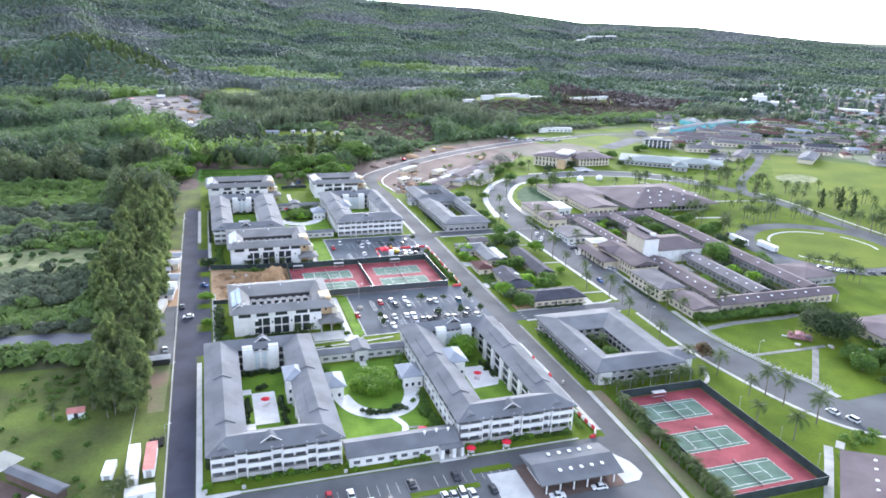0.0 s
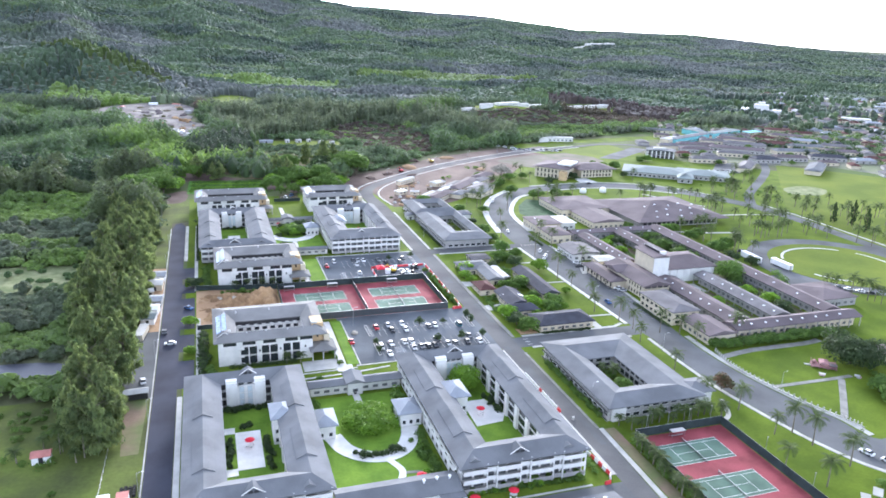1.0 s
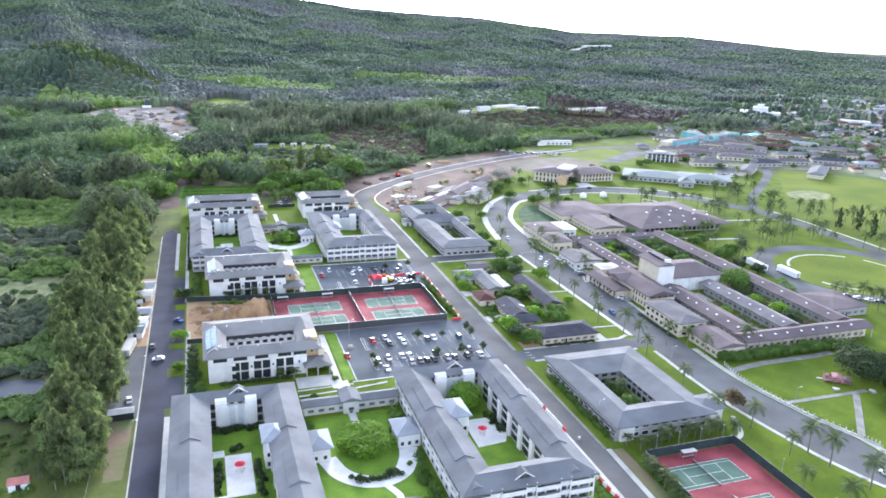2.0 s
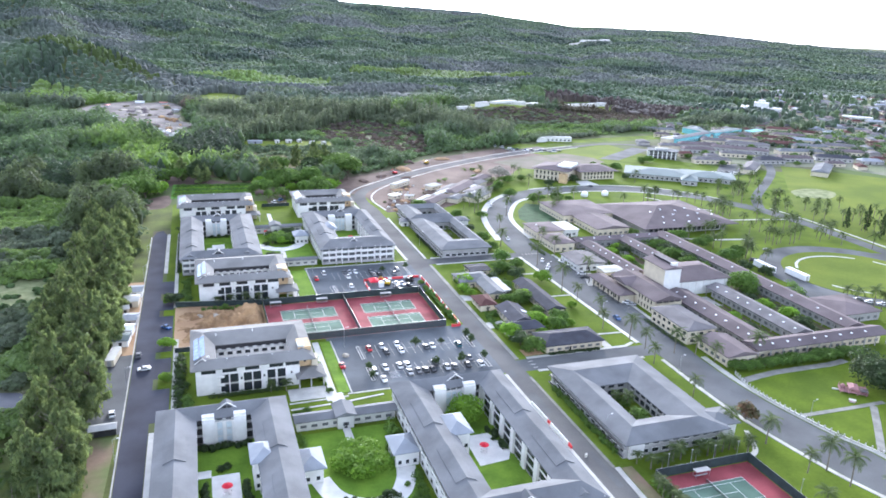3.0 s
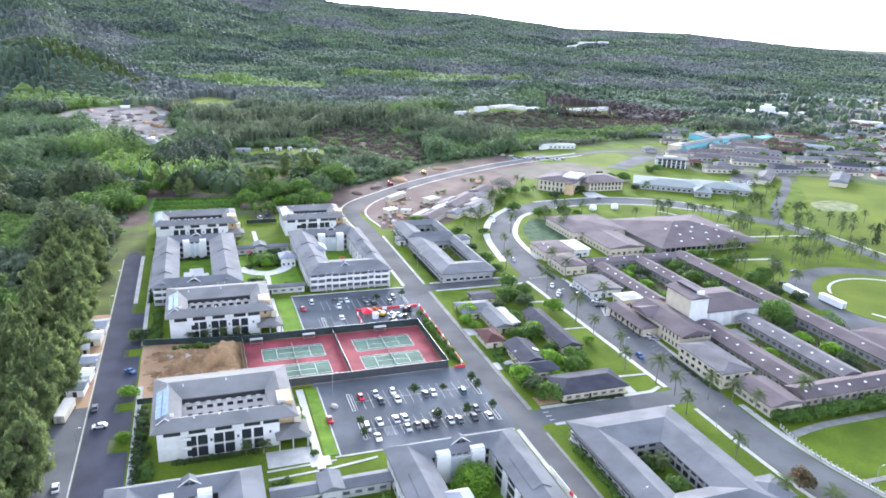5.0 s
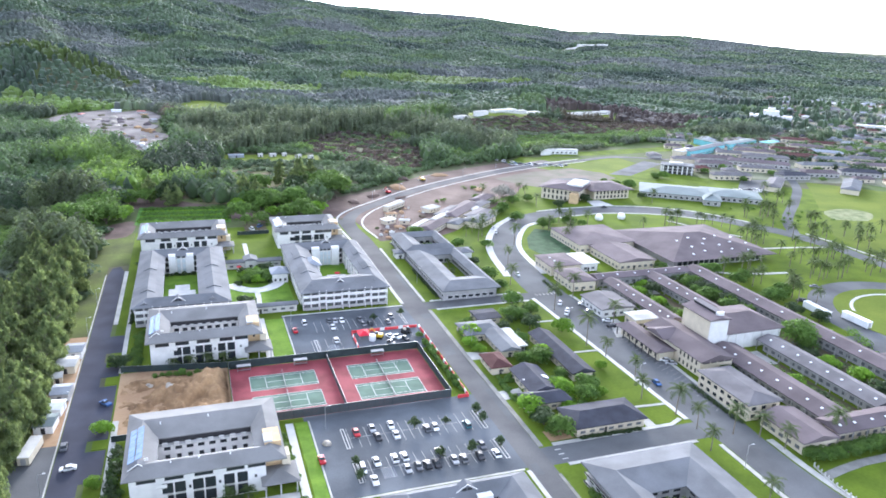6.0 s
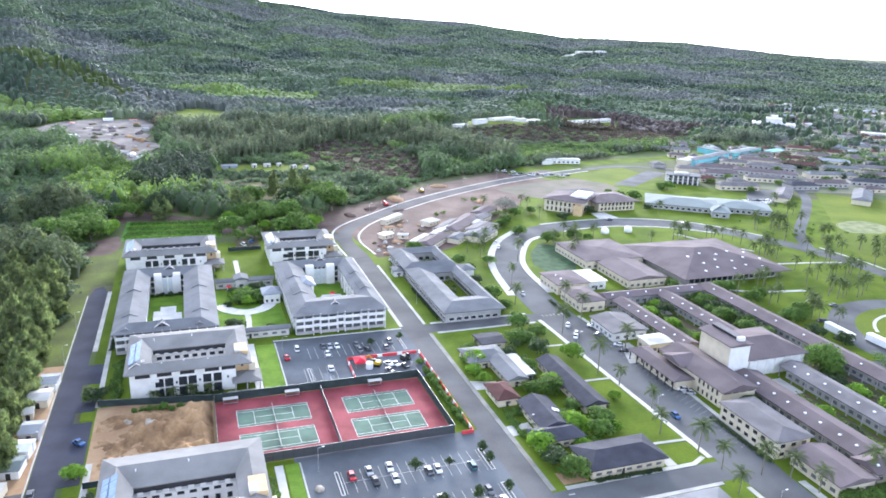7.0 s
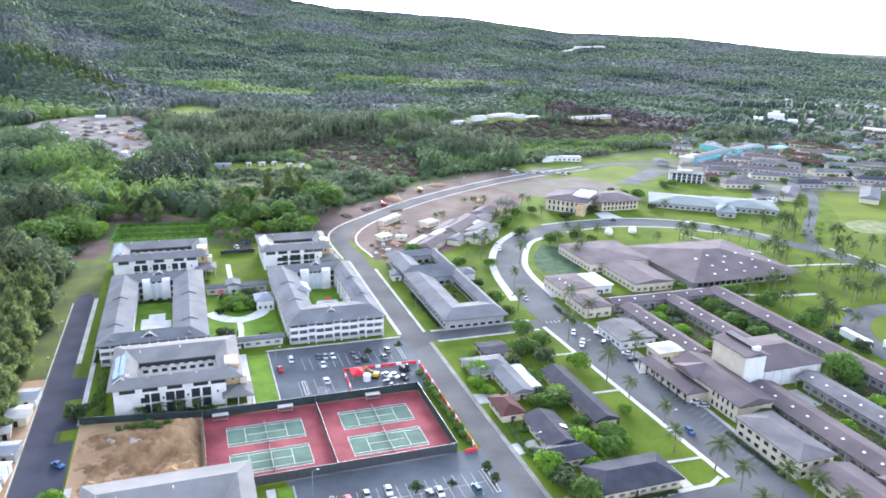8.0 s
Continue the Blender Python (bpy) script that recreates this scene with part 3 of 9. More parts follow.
plate("road_spur", ((203, 170), (240, 172), (262, 160), (262, 138), (203, 150)), 0.05, M_ASPHALT, "asphalt spur to a car park", "road")
ring_pts = lambda r, n=48, cx=345.5, cy=321: [(cx + r * math.cos(k * math.tau / n), cy + r * math.sin(k * math.tau / n)) for k in range(n)]
plate("road_circle", ring_pts(50), 0.045, M_ASPHALT, "grey asphalt traffic circle", "road")
plate("road_circle_link", ((350, 362), (396, 346), (396, 312), (372, 290)), 0.04, M_ASPHALT, "asphalt link to the traffic circle", "road")
plate("road_circle_west", ((255, 300), (305, 295), (305, 312), (262, 318)), 0.04, M_ASPHALT, "asphalt drop-off bay", "road")
plate("lawn_circle", ring_pts(38.5), 0.17, M_LAWN_DRY, "round lawn inside the traffic circle", "lawn")
tagged(part("pavement_circle", ribbon(bmesh.new(), [(345.5 + 30.5 * math.cos(a / 20), 321 + 30.5 * math.sin(a / 20)) for a in range(16, 55, 3)], 1.5, -0.1, 0.22, 0, 2), M_CONC_W), "white concrete path round the circle lawn", "path", kind="structure")


def pavement(pts, width, label="pale concrete pavement", material=None, z=0.16, step=5):
    return setting("pavement", ribbon(bmesh.new(), pts, width, -0.2, z, 0, step), material or M_CONC, label, "pavement")


# pavements and kerbs
for x0, x1, y0, y1 in ((226.2, 240.6, 256.8, 312), (251.2, 268.6, 256.8, 314), (223.6, 240.8, 340, 392.6), (250.2, 268.6, 316, 392.6)):
    plate("planting_bed", rect(x0, x1, y0, y1), 0.06, M_BED, "dark planted ground between class wings", "planting bed")
tagged(part("pavement_circle", ribbon(bmesh.new(), [(345.5 + 31 * math.cos(a / 20), 321 + 31 * math.sin(a / 20)) for a in range(-8, 13, 3)], 1.3, -0.1, 0.22, 0, 2), M_CONC_W), "white concrete path round the circle lawn", "path", kind="structure")
tagged(part("pavement_circle", ribbon(bmesh.new(), [(345.5 + 31 * math.cos(a / 20), 321 + 31 * math.sin(a / 20)) for a in range(70, 84, 2)], 1.3, -0.1, 0.22, 0, 2), M_CONC_W), "short white wall at the circle lawn", "path", kind="structure")
pavement(((-8.6, 402), (-8.6, 470)), 1.7, "pale concrete pavement beside the lane", M_CONC, step=1)
pavement(((-8.6, 179), (-8.6, 254)), 1.7, "pale concrete pavement beside the lane", M_CONC_W, step=1)
plate("pavement_corner", ((-9.5, 179), (-9.4, 173.5), (-7.5, 171.2), (2, 172.6), (2, 173.9), (-7.0, 173.9), (-7.6, 179)), 0.17, M_CONC_W, "pale concrete pavement corner", "pavement")
pavement(((2, 173.2), (60, 173.2), (104, 173.2)), 0.7, "concrete kerb of the parking lot", step=1)
pavement(((112.8, 176), (112.8, 262)), 1.4, step=1)
pavement(((112.6, 396), (112.6, 496)), 1.6, step=1)
pavement(((117.6, 120), (120.6, 160), (121.8, 199.6)), 1.7, step=1)
plate("verge_soil", ((121.4, 130), (126.4, 130), (126.4, 199), (122.8, 199)), 0.1, M_SOIL, "worn soil and weeds between pavement and hedge", "ground")
plate("lawn_verge", ((121.4, 204), (125.0, 202), (125.0, 257), (121.4, 256)), 0.13, M_LAWN, "narrow grass verge beside the office building", "lawn")
pavement(((120.9, 200), (120.9, 258)), 1.0, step=1, material=M_PATH)
pavement(((122.0, 272.5), (122.1, 330), (122.6, 386)), 1.6, step=1, material=M_PATH)
pavement(((123.2, 396.5), (123.4, 480)), 1.3, step=1)
pavement([(x - 1.2, y) for x, y in WEST[:9]], 1.6)
pavement([(x - 1.0, y) for x, y in WEST[9:12]], 1.8, material=M_CONC_W)
pavement([(x - 2.2, y) for x, y in WEST[12:17]], 4.0, material=M_CONC_W)
pavement([(x + 1.6, y - 0.5) for x, y in EAST[12:17]], 3.2, material=M_CONC_W)
pavement([(x + 1.0, y) for x, y in EAST[9:12]], 1.6)
pavement([(x + 1.8, y) for x, y in EAST[2:9]], 2.4)
pavement([(x, y - 1.6) for x, y in EAST[17:22]], 1.8)
pavement([(x, y + 1.6) for x, y in WEST[17:23]], 1.8)
pavement(((126, 396.6), (150, 396.6), (172, 396.6)), 1.4, step=1)
pavement(((126, 386.2), (150, 386.2), (172, 386.2)), 1.4, step=1)
pavement(((126, 272.6), (150, 272.6), (170, 272.6), (175, 275)), 1.6, step=1)
pavement(((126, 261.8), (150, 261.8), (172, 261.8)), 1.4, step=1)
pavement(((110.5, 500), (109.5, 535), (117.5, 560), (143, 587), (196.5, 633), (287.5, 687), (385, 722)), 1.2, "fresh white concrete pavement of the new road", M_CONC_W)
pavement(((127, 500), (124.5, 528), (131.5, 551), (152, 577), (204, 622), (292.5, 675), (386, 710)), 1.1, "fresh white concrete pavement of the new road", M_CONC_W)
pavement(((49.2, 251), (49.2, 262), (49.4, 300), (49.4, 306)), 2.4, "pale concrete garden path", M_CONC_W, step=1)
pavement(((49.0, 351), (49.0, 375), (49.0, 394)), 2.6, "pale concrete garden path", M_CONC_W, step=1)
pavement(((55.6, 263), (55.6, 306)), 0.5, "concrete kerb of the parking lot", step=1)
pavement(((58.4, 350), (58.4, 393)), 0.5, "concrete kerb of the parking lot", step=1)
pavement(((34, 256.6), (52, 257.6), (66, 259.6)), 0.9, "pale concrete garden path", M_CONC, step=1)
pavement(((54, 262.7), (80, 262.9), (112, 262.9)), 0.7, "concrete kerb of the parking lot", step=1)
pavement(((58, 394.6), (90, 394.4), (112, 394.2)), 0.8, "pale concrete kerb", M_CONC_W, step=1)
pavement(((-2.5, 258), (-2.5, 300), (-2.5, 322)), 1.8, step=1)
pavement(((-3.4, 356), (-3.4, 420), (-3.0, 470)), 1.6, step=1)
pavement(((205, 246), (230, 246.5), (262, 248)), 2.0)
pavement(((198.4, 208.9), (225.5, 208.5), (236, 208.6)), 1.9, z=0.12, step=1, material=M_PATH)
pavement(((229.8, 207.4), (218, 195), (207.6, 184.4)), 2.4, z=0.15, step=1, material=M_PATH)
pavement(((197.0, 235.0), (214, 237.6), (240, 237.6), (250, 239)), 3.2, z=0.1, step=2, material=M_PATH)
pavement(((184.6, 150), (181, 147)), 2.6, step=1)
pavement(((-17.65, 120), (-17.65, 466)), 0.4, "low concrete kerb of the lane", M_CONC, step=1)
pavement(((174, 206), (169, 196), (163, 193)), 1.6)
pavement(((164, 330), (176, 329.4)), 1.2, step=1)
pavement(((160, 286), (176, 285)), 1.2, step=1)
pavement(((160, 362), (176, 361)), 1.2, step=1)
pavement(((281, 407), (300, 395), (330, 390)), 2.4, step=2)
pavement(((337, 432), (372, 428), (392, 424)), 2.0, step=2)
pavement(((282, 404), (255, 404), (222, 404)), 3.0, step=1)
pavement(((330, 500), (345, 470), (355, 455)), 1.8, step=2)
pavement(((404, 452), (407, 420), (407, 376), (406, 330)), 2.0)

plate("forecourt", rect(34.5, 47.6, 262.2, 270.5), 0.12, M_CONC, "concrete forecourt before the dormitory porch", "pavement")
plate("forecourt", rect(38, 48, 350.8, 356), 0.12, M_CONC, "concrete forecourt before the dormitory porch", "pavement")
plate("garden_plaza", rect(46.4, 52.4, 259.4, 264.2), 0.17, M_CONC_W, "pale crossing of garden paths", "pavement")
pavement(((34, 260.6), (54, 261.2)), 0.8, "pale concrete garden path", M_CONC, step=1)
plate("verge", rect(-8.0, -4.2, 306.5, 311.6), 0.16, M_LAWN, "small grass island with a tree", "lawn")
plate("verge", rect(-8.0, -4.2, 282.6, 289.6), 0.16, M_LAWN, "small grass island with a tree", "lawn")
plate("verge", rect(-8.0, -4.2, 347.6, 353.6), 0.16, M_LAWN, "small grass island with a tree", "lawn")
plate("verge", rect(-8.0, -4.2, 366.6, 373.4), 0.16, M_LAWN, "small grass island with a tree", "lawn")
plate("lawn_lot", rect(51.2, 55.2, 264, 306), 0.15, M_LUSH, "narrow bright lawn beside the parking lot", "lawn")
plate("lawn_lot", rect(50.6, 58.0, 352, 392), 0.15, M_LUSH, "narrow bright lawn beside the parking lot", "lawn")

# bare ground
plate("earth_lot", rect(-3.4, 33, 310, 355.5), 0.035, M_DIRT, "bare sandy earth building plot", "ground")
bm = bmesh.new()
grid = {}
for a in range(73):
    for b in range(79):
        px, py = -2.6 + a * 0.485, 311 + b * 0.49
        edge = min(1.0, a / 8, (72 - a) / 6, b / 8, (78 - b) / 8)
        v = Vector((px, py, 0))
        hgt = 0.9 * noise.noise(v * 0.10) + 0.7 * noise.noise(v * 0.23) + 0.35 * noise.noise(v * 0.6) + 0.15 * noise.noise(v * 1.5) + 0.035 * (px - 4)
        grid[a, b] = bm.verts.new((px, py, 0.0 + max(0.0, edge) * max(-0.05, 3.4 * hgt + 0.2)))
for a in range(72):
    for b in range(78):
        bm.faces.new((grid[a, b], grid[a + 1, b], grid[a + 1, b + 1], grid[a, b + 1])).smooth = True
setting("earth_mounds", bm, M_HEAP, "low mounds of loose tan earth on the plot", "ground")
plate("earth_site", ((127, 494), (121, 545), (96, 560), (112, 600), (160, 625), (205, 668), (300, 716), (320, 690), (336, 668), (300, 645), (268, 606), (250, 580), (215, 548), (178, 505), (160, 494)), 0.03, M_REDDIRT, "reddish bare earth of a building site", "ground")
plate("earth_track", ((-20, 600), (6, 590), (70, 545), (74, 560), (20, 610), (-10, 640)), 0.05, M_REDDIRT, "reddish dirt track", "ground")
plate("earth_track", ((-30, 528), (-13, 532), (-9, 552), (-12, 566), (-24, 558), (-32, 545)), 0.045, M_REDDIRT, "trampled reddish earth beside the crop field", "ground", curve=3)
plate("crop_field", ((-10, 556), (46, 553), (49, 592), (-9, 600)), 0.06, M_CROP, "low leafy crop in a small field", "field")
plate("scrub_field", ((-160, 366), (-44, 366), (-42, 408), (-160, 410)), 0.04, M_SCRUB, "pale olive scrub field", "field")
plate("earth_strip", ((-24.5, 222), (-19.5, 222), (-18.6, 255), (-26, 255)), 0.045, M_SOIL, "strip of bare brown earth beside the lane", "ground")
plate("lot_teal", ((447, 568), (486, 610), (514, 603), (472, 560)), 0.07, M_ASPHALT, "asphalt car park by the low hall", "parking lot")
plate("lawn_dark", ((208, 462), (216, 482), (230, 500), (250, 486), (236, 462), (222, 440), (212, 440)), 0.05, M_IVY, "dark green ground-cover beside the ring road", "lawn")
plate("clearing_soil", ((-16, 604), (60, 600), (108, 604), (128, 640), (130, 700), (60, 716), (-10, 660)), 0.03, M_SOIL, "reddish-brown soil with scrub between the trees", "ground")
plate("yard_west", rect(-28.5, -17.4, 256, 312), 0.04, M_ASPHALT, "grey gravel yard with parked vehicles", "ground")
plate("yard_sheds", rect(-26, -17.4, 312, 392), 0.035, M_DIRT, "trodden earth yard between sheds", "ground")
plate("creek", ((-140, 284), (-80, 284), (-62, 281), (-47, 280), (-46, 287), (-58, 293), (-90, 295), (-140, 296)), 0.03, M_WATER, "still grey creek between bushes", "water", curve=3)
plate("farm_yard", ((50, 760), (134, 744), (138, 776), (50, 788)), 0.1, M_LAWN_DRY, "pale grass yard between the woods", "lawn")
plate("earth_quarry", ((-132, 1030), (-112, 975), (-92, 965), (-84, 930), (-66, 905), (-58, 868), (-40, 850), (-15, 800), (5, 822), (-4, 862), (6, 900), (-12, 935), (-8, 975), (-22, 1000), (-5, 1040), (-25, 1110), (-55, 1100), (-70, 1124), (-96, 1098), (-112, 1085)), 1.0, M_RUBBLE, "pale rubble yard in the woods", "ground", curve=4)
plate("green_belt", ((350, 735), (440, 740), (560, 760), (600, 800), (520, 800), (400, 790)), 0.06, M_LAWN, "bright green pasture beside the woods", "lawn")

def draped(name, cx, cy, rx, ry, material, label, category):
    """An oval patch that follows the slope of the land."""
    bm = bmesh.new()
    rings = [[bm.verts.new((cx + f * rx * math.cos(a), cy + f * ry * math.sin(a), float(height(cx + f * rx * math.cos(a), cy + f * ry * math.sin(a))) + 0.6 - 1.5 * (f > 0.9))) for a in (k * math.tau / 28 for k in range(28))] for f in (0.02, 0.35, 0.7, 1.0)]
    for a, b in zip(rings, rings[1:]):
        for k in range(28):
            bm.faces.new((a[k], b[k], b[(k + 1) % 28], a[(k + 1) % 28]))
    bm.faces.new(rings[0])
    bmesh.ops.recalc_face_normals(bm, faces=bm.faces[:])
    return setting(name, bm, material, label, category)


draped("school_yard", 540, 1000, 80, 34, M_LAWN_DRY, "pale grass yard round long low buildings", "lawn")
draped("school_yard", 410, 945, 80, 30, M_LAWN_DRY, "pale grass yard round long low buildings", "lawn")
draped("clearing", 45, 1150, 42, 80, M_LAWN_DRY, "yellow-green clearing in the woods", "lawn")
draped("hill_yard", 1205, 2160, 95, 36, M_CONC_W, "pale yard on the hillside", "ground")
draped("clearing_east", 1150, 1520, 70, 50, M_LAWN_DRY, "pale clearing on the slope", "lawn")

# patches, drives and yards
for k, (x, y, w, d) in enumerate(((116, 240, 3.2, 14), (120, 300, 2.6, 22), (117, 345, 4, 9), (121, 420, 2.4, 30), (118, 200, 2.0, 18), (115.5, 262, 2.4, 6), (119.5, 380, 5, 6))):
    plate("road_patch", rect(x - w / 2, x + w / 2, y - d / 2, y + d / 2), 0.075, M_ASPHALT, "darker repair patch in the street", "road")
plate("drive", ((122.8, 302), (131, 303), (131, 308.5), (122.8, 308)), 0.12, M_CONC, "concrete driveway of a bungalow", "driveway")
plate("drive", ((122.8, 334), (134, 333), (134, 338), (122.8, 341)), 0.12, M_CONC, "concrete driveway of a bungalow", "driveway")
plate("drive", rect(161.2, 164.6, 273.6, 284), 0.12, M_CONC, "concrete driveway beside the bungalow", "driveway")
plate("drive", rect(126.2, 134.4, 274.2, 280), 0.11, M_DIRT, "bare trodden front yard", "yard")
plate("yard_hall", ((190, 338.5), (201, 338.5), (201, 356), (196.5, 356)), 0.12, M_CONC, "concrete forecourt of the hall", "pavement")
plate("yard_offices", rect(213.8, 240, 379, 392.6), 0.10, M_CONC, "concrete yard between wings", "pavement")
plate("yard_wings", rect(227, 240, 300, 312), 0.10, M_CONC, "concrete yard between wings", "pavement")
plate("yard_centre", rect(263, 283, 404.5, 420), 0.10, M_CONC, "paved terrace before the centre", "pavement")
plate("yard_library", ((300, 545), (316, 545), (314, 562), (303, 562)), 0.12, M_CONC_W, "pale forecourt of the library", "pavement")
plate("lot_inland", ((300, 700), (345, 722), (352, 712), (306, 690)), 0.07, M_RUBBLE, "gravel car park of the building site", "parking lot")
plate("lot_town", ((376, 650), (392, 640), (458, 688), (448, 704)), 0.07, M_ASPHALT, "asphalt car park by the fin-walled block", "parking lot")
plate("lot_library", rect(316, 346, 606, 640), 0.06, M_ASPHALT, "asphalt car park behind the library", "parking lot")
plate("town_ground", ((500, 716), (470, 690), (480, 628), (530, 590), (590, 575), (640, 480), (900, 520), (1300, 860), (1260, 1100), (900, 1000), (640, 815)), 0.03, M_TOWN, "dusty green and grey ground of the town", "ground")
plate("road_town", ((470, 690), (480, 682), (760, 880), (752, 890)), 0.06, M_ASPHALT, "asphalt street through the town", "road")
plate("road_town", ((555, 640), (563, 634), (830, 700), (828, 710)), 0.06, M_ASPHALT, "asphalt street through the town", "road")
plate("field_bare", ((455, 478), (478, 470), (500, 486), (492, 502), (466, 498)), 0.06, M_SCRUB, "worn tan patch in the playing field", "ground", curve=3)
plate("lawn_library", ((345, 690), (430, 722), (432, 660), (350, 640)), 0.03, M_LAWN_DRY, "pale grass behind the library", "lawn")

# painted marks
bm = bmesh.new()
for k in range(27):
    if k not in (10, 17):
        box(bm, 5 + k * 2.75, 5.14 + k * 2.75, 161.5, 166.5, 0.04, 0.072)
setting("parking_lines", bm, M_CONC, "white painted stall lines", "markings")
bm = bmesh.new()
for k in range(16):
    box(bm, 66 + k * 2.8, 66.14 + k * 2.8, 287.2, 292.6, 0.04, 0.075), box(bm, 66 + k * 2.8, 66.14 + k * 2.8, 292.8, 298.2, 0.04, 0.075)
    box(bm, 66 + k * 2.8, 66.14 + k * 2.8, 269.6, 274.8, 0.04, 0.075), box(bm, 66 + k * 2.8, 66.14 + k * 2.8, 275.0, 280.2, 0.04, 0.075)
box(bm, 66, 108, 292.63, 292.77, 0.04, 0.075), box(bm, 66, 108, 274.83, 274.97, 0.04, 0.075)
setting("parking_lines", bm, M_CONC, "white painted stall lines", "markings")
bm = bmesh.new()
for k in range(13):
    box(bm, 70 + k * 2.8, 70.14 + k * 2.8, 374.2, 379.4, 0.04, 0.075), box(bm, 70 + k * 2.8, 70.14 + k * 2.8, 379.6, 384.8, 0.04, 0.075)
    if k < 5:
        box(bm, 66 + k * 2.8, 66.14 + k * 2.8, 356, 361, 0.04, 0.075), box(bm, 66 + k * 2.8, 66.14 + k * 2.8, 361.2, 366.4, 0.04, 0.075)
setting("parking_lines", bm, M_CONC, "white painted stall lines", "markings")
bm = bmesh.new()
for k in range(44):
    y = 276 + k * 2.6
    if not 372 < y < 400:
        q = [(190.5, y), (190.66, y), (196.1, y + 2.2), (195.9, y + 2.2)]
        slab(bm, q, 0.03, 0.078)
setting("parking_lines", bm, M_CONC, "white slanted stall lines along the ring road", "markings")
bm = bmesh.new()
for k in range(7):
    if k % 2:
        box(bm, 125.3, 127.3, 263.2 + k * 1.25, 263.6 + k * 1.25, 0.03, 0.082)
    box(bm, 178.5 + k * 2.0, 178.9 + k * 2.0, 391, 393.4, 0.03, 0.084)
setting("crosswalk", bm, M_CONC, "white painted zebra crossing", "markings")
bm = bmesh.new()
for k in range(8):
    box(bm, 71.6 + k * 0.5, 71.75 + k * 0.5, 269.8, 274.6, 0.04, 0.077)
    box(bm, 72.2 + k * 0.5, 72.35 + k * 0.5, 356.4, 361.0, 0.04, 0.077)
setting("access_bay", bm, M_ROOF_BL, "pale blue hatched access bay", "markings")
M_ROOF_MV = mat("grey_mauve_roof", (0.175, 0.165, 0.170), 0.92, 0.18, 0.15, 2.5, 0.25, spec=0.1)
M_FADED = mat("faded_red_roof", (0.48, 0.20, 0.17), 0.8, 0.2, 0.4, 4.0, 0.1)
# ---- tennis courts ----
def see_through(name, col, share):
    """Open wire mesh: fine square holes by a procedural cut-out."""
    m = bpy.data.materials.new(name)
    m.use_nodes = True
    N, L = m.node_tree.nodes, m.node_tree.links
    b = N["Principled BSDF"]
    b.inputs["Base Color"].default_value, b.inputs["Roughness"].default_value = (*col, 1), 0.7
    tc, n = N.new("ShaderNodeTexCoord"), N.new("ShaderNodeTexNoise")
    n.inputs["Scale"].default_value = 14.0
    L.new(tc.outputs["Object"], n.inputs["Vector"])
    lt = N.new("ShaderNodeMath")
    lt.operation = "LESS_THAN"
    lt.inputs[1].default_value = share
    L.new(n.outputs["Fac"], lt.inputs[0])
    L.new(lt.outputs[0], b.inputs["Alpha"])
    return m


M_NET = see_through("tennis_net", (0.06, 0.07, 0.07), 0.44)
M_MESHWIRE = see_through("chain_link", (0.055, 0.065, 0.07), 0.62)


def tennis_court(x0, y0):
    """A marked court with its net; x0, y0 is the south-west corner of the outer lines."""
    t = thing("tennis_court", "green hard tennis court with white lines and a net", "tennis court", (x0, y0, 0.06), group="tennis courts")
    L, W = 23.4, 10.97
    part("surface", boxbm(-0.0, L, 0, W, 0, 0.03), M_COURT_G, t)
    f, z = 0.11, 0.05
    for y in (0, 1.37, W - 1.37 - f, W - f):
        part("line", boxbm(0, L, y, y + f, 0.02, z), M_PAINT_W, t)
    for x in (0, L - f):
        part("line", boxbm(x, x + f, f, W - f, 0.02, z - 0.003), M_PAINT_W, t)
    for x in (5.4, L - 5.4 - f):
        part("line", boxbm(x, x + f, 1.37 + f, W - 1.37 - f, 0.02, z - 0.003), M_PAINT_W, t)
    part("line", boxbm(5.4 + f, L - 5.4 - f, W / 2 - f / 2, W / 2 + f / 2, 0.02, z - 0.006), M_PAINT_W, t)
    part("net", boxbm(L / 2 - 0.03, L / 2 + 0.03, -0.9, W + 0.9, 0.03, 0.98), M_NET, t, "dark net with a white band")
    part("net_band", boxbm(L / 2 - 0.04, L / 2 + 0.04, -0.9, W + 0.9, 1.0, 1.07), M_PAINT_W, t)
    for y in (-0.9, W + 0.9):
        part("net_post", tube(bmesh.new(), (L / 2, y, 0), (L / 2, y, 1.15), 0.06), M_SCREEN, t)
    return t


def fence(label, pts, h, material, every=3.05, gap=0.12):
    """Posts, a top rail and a fabric panel in each bay."""
    t = thing("court_fence", label, "fence")
    post = shaped(tube(bmesh.new(), (0, 0, 0), (0, 0, h + 0.1), 0.05, n=6), "post")
    post.materials.append(M_SCREEN)
    for (ax, ay), (bx, by) in zip(pts, pts[1:]):
        ln = math.hypot(bx - ax, by - ay)
        n = max(1, round(ln / every))
        ang = math.degrees(math.atan2(by - ay, bx - ax))
        s = ln / n
        pan = shaped(boxbm(0.05, s - 0.05, -0.015, 0.015, gap, h - 0.1), "panel")
        pan.materials.append(material)
        rail = shaped(boxbm(0, s, -0.03, 0.03, h - 0.06, h), "rail")
        rail.materials.append(M_METAL)
        for k in range(n):
            m = pose(ax + (bx - ax) * k / n, ay + (by - ay) * k / n, 0.05, 0, 0, ang)
            put("post", post, t, m), put("panel", pan, t, m), put("rail", rail, t, m)
    return t



